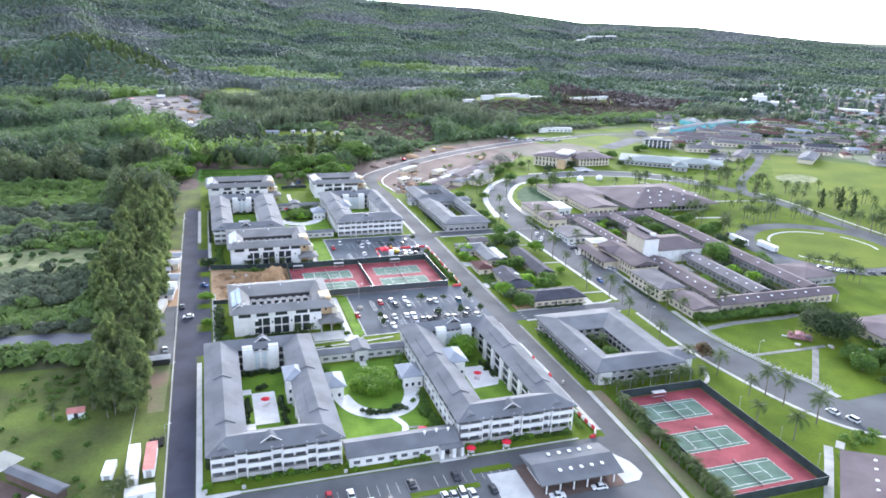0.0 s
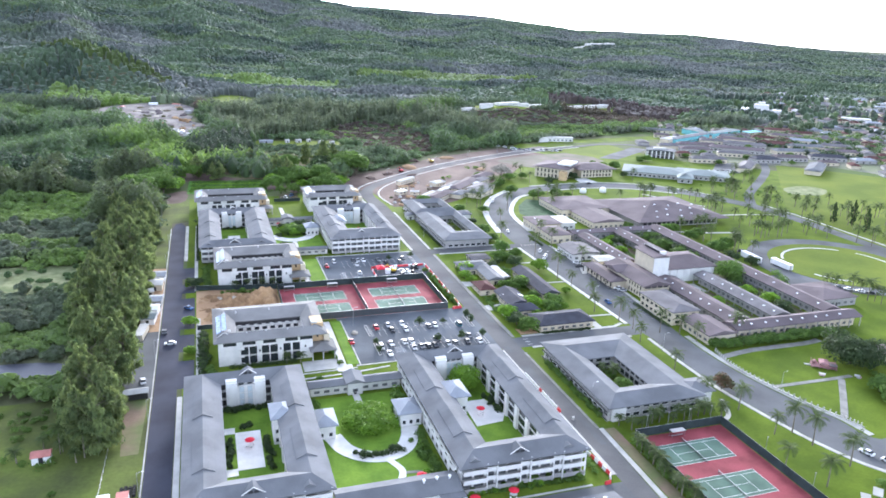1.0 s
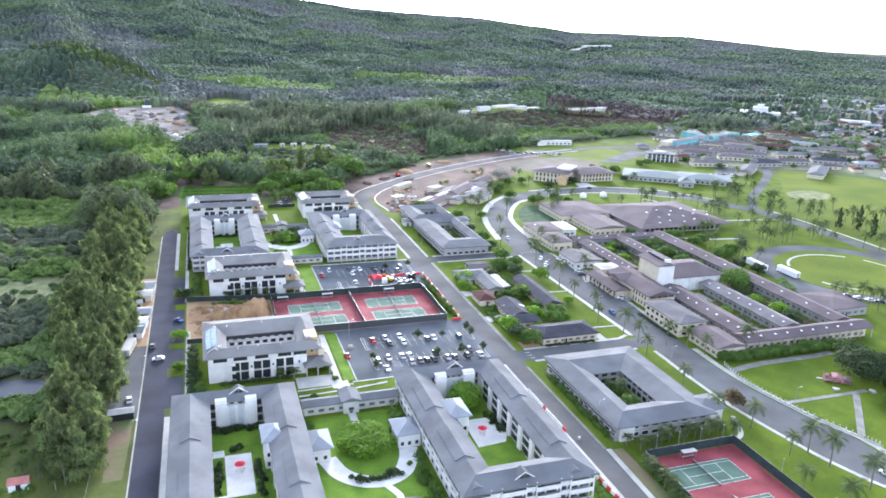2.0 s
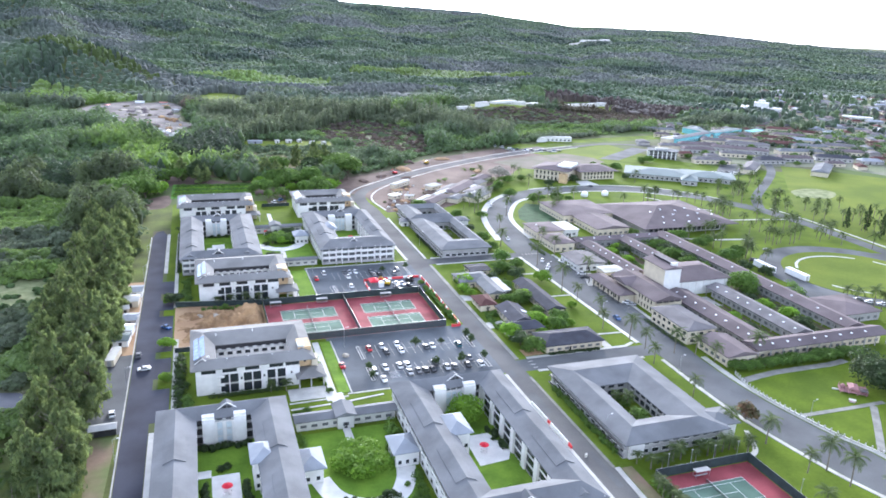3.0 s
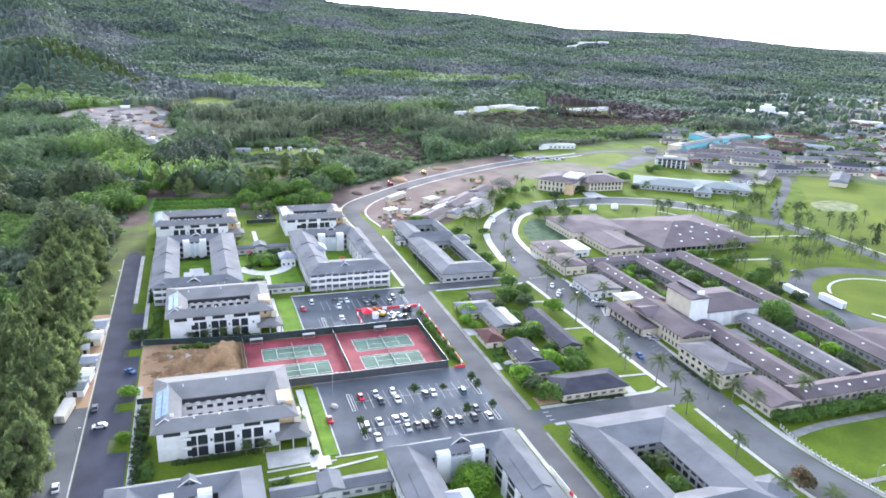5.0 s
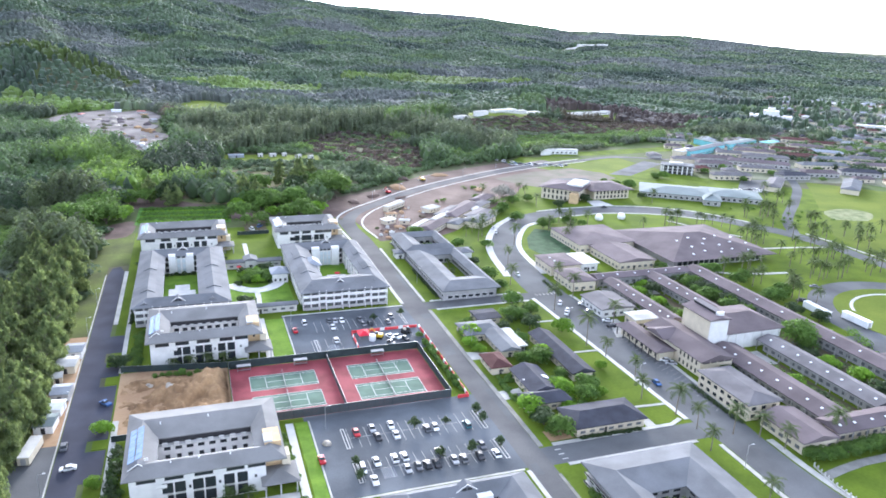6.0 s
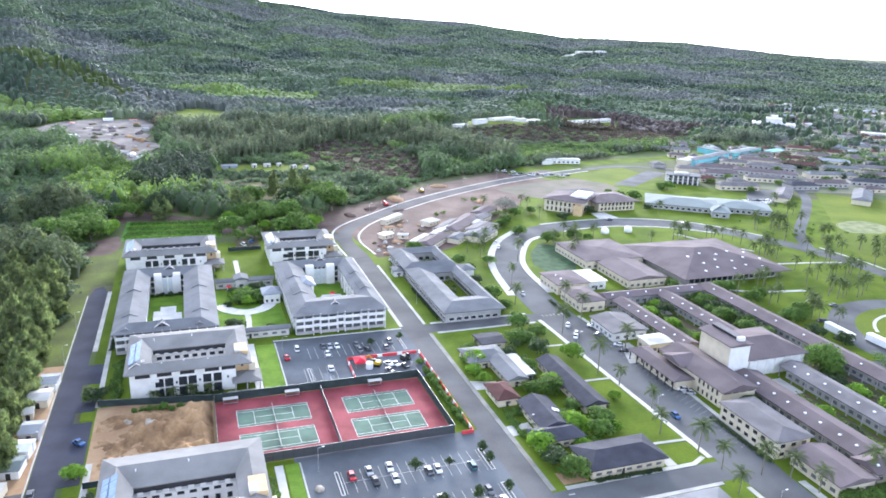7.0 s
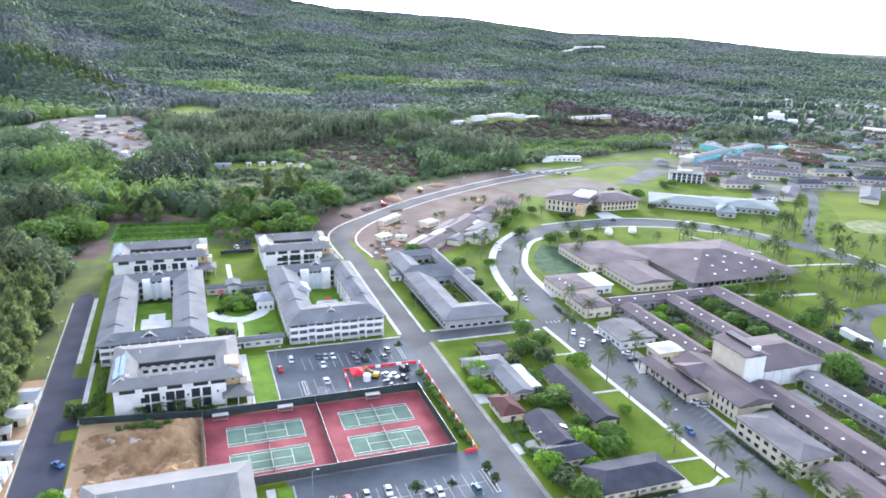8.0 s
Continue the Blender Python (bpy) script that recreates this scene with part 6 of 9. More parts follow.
BODY = ((-2.2, 0.3), (2.15, 0.3), (2.25, 0.55), (2.1, 0.82), (1.2, 0.95), (-2.1, 0.95), (-2.28, 0.7))
CABINS = {"car": ((1.15, 0.95), (0.45, 1.45), (-1.1, 1.48), (-1.85, 0.95)), "van": ((1.3, 0.95), (0.85, 1.75), (-1.95, 1.8), (-2.1, 0.95)), "pickup truck": ((1.15, 0.95), (0.6, 1.6), (-0.5, 1.6), (-0.75, 0.95))}


def car(kind, colour, x, y, turn=0.0, z=0.06):
    m = pose(x, y, z, 0, 0, turn)
    key = (kind, colour)
    if key in car_protos:
        return copy_thing(car_protos[key], m)
    t = thing(kind.replace(" ", "_"), f"{colour} {kind} parked on the asphalt", kind, group="parked cars")
    part("body", profile(bmesh.new(), BODY, 1.78), CAR_COLS[colour], t)
    part("cabin", profile(bmesh.new(), CABINS[kind], 1.7, 1.3), M_GLASS, t, "dark glazed cabin")
    cy, ct = (CABINS[kind][1][0] + CABINS[kind][2][0]) / 2, CABINS[kind][1][1]
    ln = abs(CABINS[kind][1][0] - CABINS[kind][2][0]) / 2
    part("roof_panel", boxbm(-0.66, 0.66, cy - ln, cy + ln, ct - 0.01, ct + 0.07, 0.03), CAR_COLS[colour], t)
    wheel = shaped(tube(bmesh.new(), (-0.1, 0, 0), (0.1, 0, 0), 0.32, n=10), "wheel")
    wheel.materials.append(M_TYRE)
    for sx in (-0.82, 0.82):
        for sy in (-1.35, 1.4):
            put("wheel", wheel, t, pose(sx, sy, 0.32))
    t.matrix_basis = m
    car_protos[key] = t
    return t


W, S, K, Gy, R, B, T = "white", "silver", "black", "grey", "red", "blue", "teal"
for x, y, c, k in ((68.7, 294.6, R, "car"), (80.2, 295.9, W, "car"), (80.4, 290.0, W, "car"), (74.6, 290.4, K, "car"), (74.0, 295.6, S, "car"), (90.8, 291.0, Gy, "car"), (93.6, 291.2, W, "car"), (104.0, 289.9, T, "van"),
                   (71.0, 277.6, W, "car"), (76.6, 277.9, W, "car"), (79.6, 278.0, W, "car"), (82.2, 272.2, Gy, "car"), (85.0, 272.2, K, "car"), (87.8, 272.0, K, "car"), (90.3, 277.4, Gy, "car"), (93.4, 272.4, S, "car"), (101.6, 272.3, K, "car"),
                   (106.8, 272.0, W, "car"), (104.2, 277.4, Gy, "car"), (55.9, 283.0, R, "pickup truck"), (66.4, 275.2, W, "van"), (78.8, 271.9, S, "car"), (96.4, 272.2, Gy, "car"), (68.4, 269.0, W, "pickup truck"),
                   (76.4, 384.0, Gy, "car"), (78.9, 383.0, S, "car"), (81.7, 382.8, W, "car"), (76.9, 376.6, W, "car"), (89.6, 382.0, Gy, "car"), (89.9, 376.6, Gy, "car"), (92.9, 377.0, K, "car"), (103.4, 382.2, Gy, "car"), (100.6, 376.6, Gy, "car"), (75.8, 363.6, W, "car"), (61.2, 377, R, "pickup truck"), (66, 384, W, "van"),
                   (24.6, 164.2, R, "car"), (30.4, 163.8, W, "car"), (47.4, 164, K, "pickup truck"), (35.2, 158.6, W, "car"), (54.8, 156.0, W, "car"), (59.8, 156.2, W, "van"), (62.4, 155.6, W, "car"), (60.4, 164.0, K, "car"), (57.2, 155.8, S, "car"), (40, 158.0, Gy, "car"), (68.6, 156, K, "car")):
    car(k, c, x, y, random.choice((0, 180)) + random.uniform(-3, 3))
for x, y, c, k, a in ((84.6, 148.6, W, "pickup truck", 82), (97.8, 149.0, W, "car", 86), (196.2, 165, W, "car", 14), (198.8, 159.2, W, "van", 12), (184.2, 378.6, W, "car", 150), (183.4, 369.5, W, "car", 152), (181.4, 366.8, W, "car", 152), (194.6, 375.2, W, "car", 60), (195.1, 354.5, W, "car", 62), (192.4, 366, Gy, "car", 60), (193.8, 349, K, "car", 64),
                      (181.9, 298.3, B, "car", 176), (197.2, 310.9, S, "car", 70), (196.6, 313.8, W, "car", 70), (224.5, 524, W, "car", 125), (203.6, 505.6, W, "car", 145), (201.6, 496.0, W, "car", 148), (181.6, 420.2, W, "car", 168), (304.8, 540.6, K, "car", 90), (354.9, 522.6, W, "car", 60), (365.4, 511.0, Gy, "car", 50), (326.0, 368.0, Gy, "car", 70),
                      (312, 290, Gy, "car", 50), (315, 286, W, "car", 48), (318.5, 282, W, "car", 44), (322, 279, K, "car", 40), (327, 277, S, "car", 30), (333, 275, Gy, "car", 20), (340, 273, K, "car", 12), (303, 353, K, "van", 60), (-21.0, 268, W, "car", 6), (-13.0, 298, W, "car", 92), (-6.5, 334, B, "pickup truck", 40), (-15.6, 310, Gy, "car", 3)):
    car(k, c, x, y, a)
for k in range(14):
    car("car", (W, S, Gy, W, K)[k % 5], 440 + k * 2.4, 565 - k * 0.2 + (k % 2) * 8, 48)
for k in range(26):
    y = 404 + k * 4.2
    if k % 3:
        car("car", (W, Gy, S, K, W, B)[k % 6], 300 + k * 2.2, 706 - 0.8 * k + (k % 2) * 6, 20)
car("van", W, 298.4, 726, 50), car("pickup truck", W, 310.7, 715, 60), car("van", W, 304, 720, 55)


# ---- yard things beside the lane ----
def trailer(label, x, y, w, l, h, material, turn=0.0, roof=None, cat="trailer", name="trailer"):
    t = thing(name, label, cat, (x, y, 0), turn)
    part("body", boxbm(-w / 2, w / 2, -l / 2, l / 2, 0.5, h, 0.08), material, t)
    part("roof", boxbm(-w / 2 - 0.1, w / 2 + 0.1, -l / 2 - 0.1, l / 2 + 0.1, h, h + 0.15, 0.04), roof or M_WHITEP, t)
    wheel = shaped(tube(bmesh.new(), (-0.15, 0, 0), (0.15, 0, 0), 0.45, n=10), "wheel")
    wheel.materials.append(M_TYRE)
    for sx in (-w / 2 + 0.2, w / 2 - 0.2):
        for sy in (-l / 2 + 1.0, l / 2 - 1.0):
            put("wheel", wheel, t, pose(sx, sy, 0.45))
    part("door", boxbm(-0.7, 0.7, -l / 2 - 0.04, -l / 2 - 0.005, 0.6, h - 0.3), M_GREYWALL, t)


trailer("long white box trailer on the grass", -26.0, 190.5, 3.0, 17, 3.4, M_WHITEP, 1)
trailer("long trailer with a faded red roof on the grass", -21.6, 192.5, 2.9, 14, 3.2, M_WHITEP, -1, M_FADED)
trailer("white covered boat trailer on the grass", -32.3, 190.7, 2.8, 7.0, 2.2, M_WHITEP, -5)
trailer("pale flat container beside the trailers", -23.4, 177.5, 7.5, 4.0, 2.6, M_WHITEP, 3, M_CONC_W, "container", "container")
trailer("long white box trailer parked by the class wings", 298.5, 339, 3.0, 15, 3.4, M_WHITEP, -4)
trailer("long white box trailer parked by the class wings", 307, 324.5, 3.0, 14, 3.4, M_WHITEP, 0)
trailer("white site trailer beside the lane", -24.0, 308.5, 3.2, 11.5, 3.0, M_CREAM, -9, M_CONC_W)


def yard_shed(label, x, y, w, d, h, roof, wall, turn=0.0):
    t = thing("shed", label, "shed", (x, y, 0), turn, group="sheds beside the lane")
    part("wall", boxbm(-w / 2 + 0.3, w / 2 - 0.3, -d / 2 + 0.3, d / 2 - 0.3, -0.1, h - 0.2), wall, t)
    part("roof", hip_roof(bmesh.new(), -w / 2, w / 2, -d / 2, d / 2, h, 0.9, hip=0.0, fascia=0.15, axis="x"), roof, t)
    part("door", boxbm(-0.6, 0.6, -d / 2 + 0.24, -d / 2 + 0.295, 0, 2.1), M_DARK, t)


yard_shed("shed with blue-white sheet roof beside the lane", -20.4, 376, 6.4, 8.5, 3.0, M_ROOF_BL, M_WHITEP, -4)
yard_shed("long shed with pale sheet roof beside the lane", -21.4, 364.5, 6.8, 9.0, 3.0, M_CONC_W, M_CREAM, -4)
yard_shed("small shed with cream walls", -23.4, 355, 3.6, 5.0, 2.6, M_CONC_W, M_CREAM, 5)
yard_shed("shed with grey sheet roof beside the lane", -20.4, 343.0, 6.0, 8.0, 3.0, M_ROOF_BL, M_GREYWALL, -6)
yard_shed("shed with white tarpaulin roof", -21.8, 333.0, 7.0, 7.0, 2.8, M_WHITEP, M_WHITEP, -8)
yard_shed("shed with pale aqua sheet roof", -22.2, 323.5, 6.0, 8.0, 2.8, M_ROOF_TEAL, M_WHITEP, -6)
yard_shed("low dark open shed beside the yard", -22.5, 257.5, 8.0, 4.0, 2.4, M_CONC_W, M_DARK, 2)
yard_shed("garden shed with faded red roof", -45.4, 225.5, 5.4, 4.0, 2.4, M_FADED, M_WHITEP, 3)
gh = thing("greenhouse", "long potting shed with grey roof and slatted shade house", "greenhouse", (-52.5, 191.5, 0), -42)
part("wall", boxbm(-7, 13, -1.4, 1.4, -0.1, 2.9), M_REDDIRT, gh)
part("floor", boxbm(-13, 13, -11, -2.2, -0.1, 0.12), M_REDDIRT, gh)
part("roof", hip_roof(bmesh.new(), -7, 14, -2.0, 2.0, 3.1, 0.6, hip=0.0, fascia=0.15, axis="x"), M_ROOF, gh)
part("end_canopy", slab(bmesh.new(), ((8.0, -7.4), (15.0, -7.4), (15.0, -4.7), (8.0, -4.7)), 2.6, 2.75), M_WHITEP, gh)
for k in range(9):
    part("slat", boxbm(-15.5 + k * 0.95, -15.0 + k * 0.95, -4.8, 4.8, 3.1, 3.2), M_CONC_W, gh)
for sx, sy in ((-15.2, -4.5), (-15.2, 4.5), (14.6, -7.0), (8.4, -7.0)):
    part("post", boxbm(sx - 0.1, sx + 0.1, sy - 0.1, sy + 0.1, 0, 3.05 if sx < 0 else 2.58), M_METAL, gh)
for k in range(16):
    t = thing("tyre_stack", "stack of old black tyres on the grass", "tyres", (-22.5 + (k % 4) * 1.1, 201.5 + (k // 4) * 1.2, 0), group="old tyres")
    for j in range(2 + k % 2):
        part("tyre", tube(bmesh.new(), (0, 0, 0.02 + j * 0.3), (0, 0, 0.3 + j * 0.3), 0.5, n=10), M_TYRE, t)


wf = thing("wire_fence", "low pale wire fence across the rough grass", "fence")
for k in range(12):
    part("post", tube(bmesh.new(), (-28.4 + 0.04 * k, 186 + k * 3.6, 0), (-28.4 + 0.04 * k, 186 + k * 3.6, 1.2), 0.06, n=6), M_METAL, wf)
for z in (0.6, 1.15):
    part("wire", tube(bmesh.new(), (-28.4, 186, z), (-27.96, 225.6, z), 0.03, n=5), M_METAL, wf)


def lamp_post(x, y, h=8.0):
    t = thing("street_lamp", "slim grey street lamp with a curved arm", "street lamp", (x, y, 0), group="street lamps")
    part("pole", tube(bmesh.new(), (0, 0, 0), (0, 0, h), 0.09, 0.06), M_METAL, t)
    part("arm", tube(bmesh.new(), (0, 0, h - 0.1), (1.4, 0, h + 0.3), 0.05, 0.04, 6), M_METAL, t)
    part("lamp_head", boxbm(1.2, 1.9, -0.15, 0.15, h + 0.2, h + 0.36, 0.04), M_WHITEP, t)


for p in ((-17.8, 200), (-17.8, 240), (-17.8, 285), (-17.8, 330), (-17.8, 392), (-17.6, 425), (126.8, 215), (126.8, 300), (126.8, 345), (126.8, 420), (126.8, 462), (175.4, 300), (175.6, 355), (198.8, 205), (176, 245), (204, 300), (210, 490), (60, 300), (60, 380), (145, 588), (170, 606), (200, 634), (240, 658), (280, 682)):
    lamp_post(*p)


# ---- boulders and heaps on the building plot ----
def lump(name, label, cat, x, y, rx, ry, h, material, seed):
    rng = np.random.default_rng(seed)
    bm = bmesh.new()
    bmesh.ops.create_icosphere(bm, subdivisions=3, radius=1.0)
    for v in bm.verts:
        k = 1 + 0.3 * noise.noise(v.co * 1.9 + Vector((seed, 0, 0))) + 0.14 * noise.noise(v.co * 5 + Vector((seed, 3, 0)))
        v.co = Vector((v.co.x * rx * k, v.co.y * ry * k, max(-0.2, v.co.z * k) * h))
    for f in bm.faces:
        f.smooth = True
    ob = tagged(part(name, bm, material), label, cat)
    ob.matrix_basis = pose(x, y, 0.0, 0, 0, seed * 37)
    return ob


# ---- barriers and machines of the building site ----
def barrier(label, pts, colours):
    t = thing("site_barrier", label, "barrier")
    n = 0
    for a, b in zip(pts, pts[1:]):
        ln = math.hypot(b[0] - a[0], b[1] - a[1])
        for k in range(max(1, int(ln / 2.0))):
            f = (k + 0.5) * 2.0 / ln
            p = part("block", profile(bmesh.new(), ((-0.3, 0), (0.3, 0), (0.22, 0.35), (0.1, 1.1), (-0.1, 1.1), (-0.22, 0.35)), 1.94), colours[n % len(colours)], t)
            p.matrix_basis = pose(a[0] + (b[0] - a[0]) * f, a[1] + (b[1] - a[1]) * f, 0.1, 0, 0, math.degrees(math.atan2(b[1] - a[1], b[0] - a[0])))
            n += 1


barrier("red and white plastic barriers round the site compound", ((83, 354.5), (83.3, 370), (112.2, 369.6), (112.0, 340), (111.4, 307.8), (107, 307.8)), [M_REDBAR, M_WHITEP, M_REDBAR, M_REDBAR])
barrier("red and white plastic barriers along the street", ((108.0, 198), (110.6, 186), (111.4, 176), (109.6, 172.6), (106.8, 172.4)), [M_REDBAR, M_WHITEP])
barrier("white plastic barriers along the street", ((113.0, 240), (113.2, 226), (113.4, 212)), [M_WHITEP] * 6 + [M_REDBAR])


def digger(label, x, y, turn, material):
    t = thing("excavator", label, "excavator", (x, y, 0.05), turn)
    for sx in (-1.1, 1.1):
        part("track", profile(bmesh.new(), ((-1.8, 0.2), (-1.5, 0), (1.5, 0), (1.8, 0.2), (1.6, 0.8), (-1.6, 0.8)), 0.5), M_TYRE, t).matrix_basis = pose(sx, 0, 0)
    part("body", boxbm(-1.3, 1.3, -1.7, 1.3, 0.9, 2.1, 0.15), material, t)
    part("cab", boxbm(-1.2, -0.1, 0.1, 1.4, 2.1, 3.0, 0.1), M_GLASS, t)
    bm = bmesh.new()
    tube(bm, (0.5, 1.0, 1.7), (0.5, 3.2, 3.9), 0.22, 0.18, 6), tube(bm, (0.5, 3.2, 3.9), (0.5, 5.0, 1.6), 0.18, 0.13, 6)
    part("boom", bm, material, t)
    part("bucket", boxbm(0.1, 0.9, 4.7, 5.4, 0.7, 1.6, 0.1), M_GREYWALL, t)


M_YELLOW = mat("yellow_machine_paint", (0.62, 0.42, 0.03), 0.5, 0.1, 0.5, 4.0, 0.0)
digger("yellow excavator in the site compound", 93.0, 362.5, 60, M_YELLOW)
digger("dark excavator in the site compound", 105.0, 364.5, 200, M_DARK)
digger("red excavator on the bare earth", 163.0, 612, 30, M_REDBAR)
digger("yellow excavator on the bare earth", 202.0, 650, 120, M_YELLOW)
for k, (x, y, rx, h) in enumerate(((150, 606, 7, 2.0), (175, 628, 9, 2.4), (186, 660, 8, 2.2), (222, 668, 7, 1.8), (168, 596, 5, 1.2), (236, 612, 6, 1.4), (132, 590, 6, 1.5), (146, 520, 4, 1.4), (136, 515, 4, 1.2))):
    lump("earth_mound", "pile of pale reddish earth on the site", "earth pile", x, y, rx, rx * 0.6, h, M_DIRT if k % 2 else M_REDDIRT, 60 + k)
tent = thing("site_tent", "red canvas tent in the site compound", "tent", (87.2, 364.8, 0.06))
part("canopy", hip_roof(bmesh.new(), -2.4, 2.4, -3, 3, 2.2, 1.2), M_REDP, tent)
for sx in (-2.2, 2.2):
    for sy in (-2.8, 2.8):
        part("leg", tube(bmesh.new(), (sx, sy, 0), (sx, sy, 2.0), 0.05, n=6), M_METAL, tent)
tank = thing("water_tank", "round white water tank", "tank", (90.0, 361, 0.06))
part("shell", tube(bmesh.new(), (0, 0, 0), (0, 0, 2.4), 1.4, n=16), M_WHITEP, tank)
part("lid", tube(bmesh.new(), (0, 0, 2.4), (0, 0, 2.8), 1.3, 0.3, 16), M_WHITEP, tank)
for x, y, c in ((97.6, 362, W), (100.2, 361, W), (103.0, 358.6, K), (96.6, 356.5, Gy)):
    car("pickup truck", c, x, y, 20)
for x, y, w, d, h, rf, tn, lb in ((155, 567, 22, 5.0, 3.6, M_CONC_W, 42, "long white site office on the bare earth"), (141.6, 531, 9, 6, 3.0, M_WHITEP, 25, "small white site hut"), (151.5, 528, 7, 5, 2.8, M_CONC_W, -20, "small pale site hut"), (178, 555, 12, 8, 3.2, M_CONC_W, 30, "pale hut with low roof"), (166, 512, 30, 11, 3.6, M_ROOF_BR, 47, "half-cleared building with grey-brown roof"), (157.5, 516, 24, 4.0, 3.2, M_CONC_W, 47, "long strip of bare white roof"), (176, 528, 24, 5.0, 4.4, M_CONC_W, 47, "long strip of bare white roof"),
                                  (196, 544, 46, 13, 4.0, M_ROOF_BR, 47, "half-cleared wing with grey-brown roof"), (199, 519, 24, 15, 4.0, M_ROOF, 44, "low building with grey hipped roof"), (222, 570, 24, 11, 4.4, M_ROOF_BR, 44, "low building with grey-brown roof"), (183, 516, 16, 9, 3.4, M_ROOF, 47, "low building with grey hipped roof"), (206, 545, 12, 6, 3.5, M_CONC_W, 44, "small pale flat-roofed building"), (147, 545, 8, 5, 3.0, M_DIRT, 10, "heap-brown site hut with flat roof")):
    t = thing("site_building", lb, "building", (x, y, 0), tn)
    part("wall", boxbm(-w / 2 + 0.5, w / 2 - 0.5, -d / 2 + 0.5, d / 2 - 0.5, -0.2, h - 0.2), M_CREAM, t)
    part("roof", hip_roof(bmesh.new(), -w / 2, w / 2, -d / 2, d / 2, h, min(1.4, d * 0.12), hip=d * 0.3), rf, t)
    windows(t, "s", -w / 2 + 1, w / 2 - 1, -d / 2 + 0.5, [0.9], 1.4, 1.2, 3.0)


low_wing("small white annex beside the long building", 126.4, 132.6, 459, 467, 3.4, 0.8, M_ROOF, M_WHITE, name="annex")
plate("yard_site", ((53, 524), (66, 524), (66, 546), (53, 546)), 0.09, M_BED, "dark trodden yard between two white blocks", "ground")
fence("black screened fence of the site yard", ((48.0, 522.5), (66.0, 522.5)), 2.4, M_SCREEN)
for x, y, tn in ((57, 533, 20), (62, 538, -35)):
    car("van", "white" if tn > 0 else "blue", x, y, tn, 0.1)
rb = random.Random(31)
for k in range(34):
    x, y = rb.uniform(130, 172), rb.uniform(498, 566)
    if 124 < x - 0.55 * (y - 512) < 152:
        r = rb.uniform(0.8, 2.6)
        lump("rubble_mound", ("heap of broken pale concrete on the site", "heap of dark rubble on the site", "heap of brown earth on the site")[k % 3], "mound", x, y, r, r * 0.8, rb.uniform(0.6, 1.6), (M_CONC_W, M_BED, M_DIRT)[k % 3], 90 + k)
for k, (x, y, w, d, a) in enumerate(((205, 531, 26, 14, 44), (186, 540, 30, 11, 47), (214, 556, 18, 10, 44))):
    t = thing("site_building", "low building with a faded grey-brown roof by the site", "building", (x, y, 0), a)
    part("wall", boxbm(-w / 2 + 0.5, w / 2 - 0.5, -d / 2 + 0.5, d / 2 - 0.5, -0.2, 3.6), M_CREAM, t)
    part("roof", hip_roof(bmesh.new(), -w / 2, w / 2, -d / 2, d / 2, 3.9, 1.2, hip=d * 0.3), M_ROOF_MV, t)
    windows(t, "s", -w / 2 + 1, w / 2 - 1, -d / 2 + 0.5, [0.9], 1.4, 1.2, 3.0)


lump("boulder", "large pale boulder on the earth plot", "boulder", 12.9, 340.0, 2.8, 2.2, 2.2, M_ROCK, 1)
lump("boulder", "grey boulder on the earth plot", "boulder", 7.0, 343.6, 2.0, 1.6, 1.2, M_ROCK, 2)
lump("boulder", "pale boulder in the parking lot", "boulder", 59.0, 291.5, 1.6, 1.3, 1.0, M_ROCK, 3)
rq = random.Random(23)
for k in range(40):
    f, g = rq.random(), rq.uniform(-1, 1)
    x, y = -18 - 47 * f + g * (16 + 24 * f), 840 + 235 * f + g * 14
    r = rq.uniform(2.5, 7)
    lump("rubble_mound", "mound of grey rubble in the yard" if k % 3 else "heap of brown earth in the yard", "mound", x, y, r, r * 0.7, rq.uniform(1.8, 4.2), (M_HEAP, M_ROCK, M_BED, M_ROOF_BR)[k % 4], 30 + k)
for k, (x, y, w, d) in enumerate(((-86, 962, 14, 9), (-80, 956, 6, 16), (-60, 893, 12, 6), (-50, 890, 9, 5), (-18, 838, 8, 5), (-6, 836, 9, 5), (-26, 850, 10, 4), (-30, 1085, 10, 6), (-60, 1098, 12, 5), (-14, 1010, 6, 10), (-12, 822, 10, 6), (-96, 1060, 9, 6))):
    yard_shed("white shed among rubble in the woods", x, y, w, d, 3.4, (M_WHITEP, M_ROOF_BL, M_CONC_W, M_FADED)[k % 4], (M_WHITEP, M_GREYWALL)[k % 2], k * 23)
for k, (x, y, w) in enumerate(((63.5, 772, 14), (84.7, 772.6, 4.5), (96, 773, 6), (106.6, 774.4, 3.5), (128.4, 758.2, 4), (118, 764, 5))):
    yard_shed("small pale farm shed at the wood's edge", x, y, w, 5, 2.6, (M_ROOF_BL, M_CONC)[k > 0], M_CONC_W if k else M_ROOF_BL, k * 7)


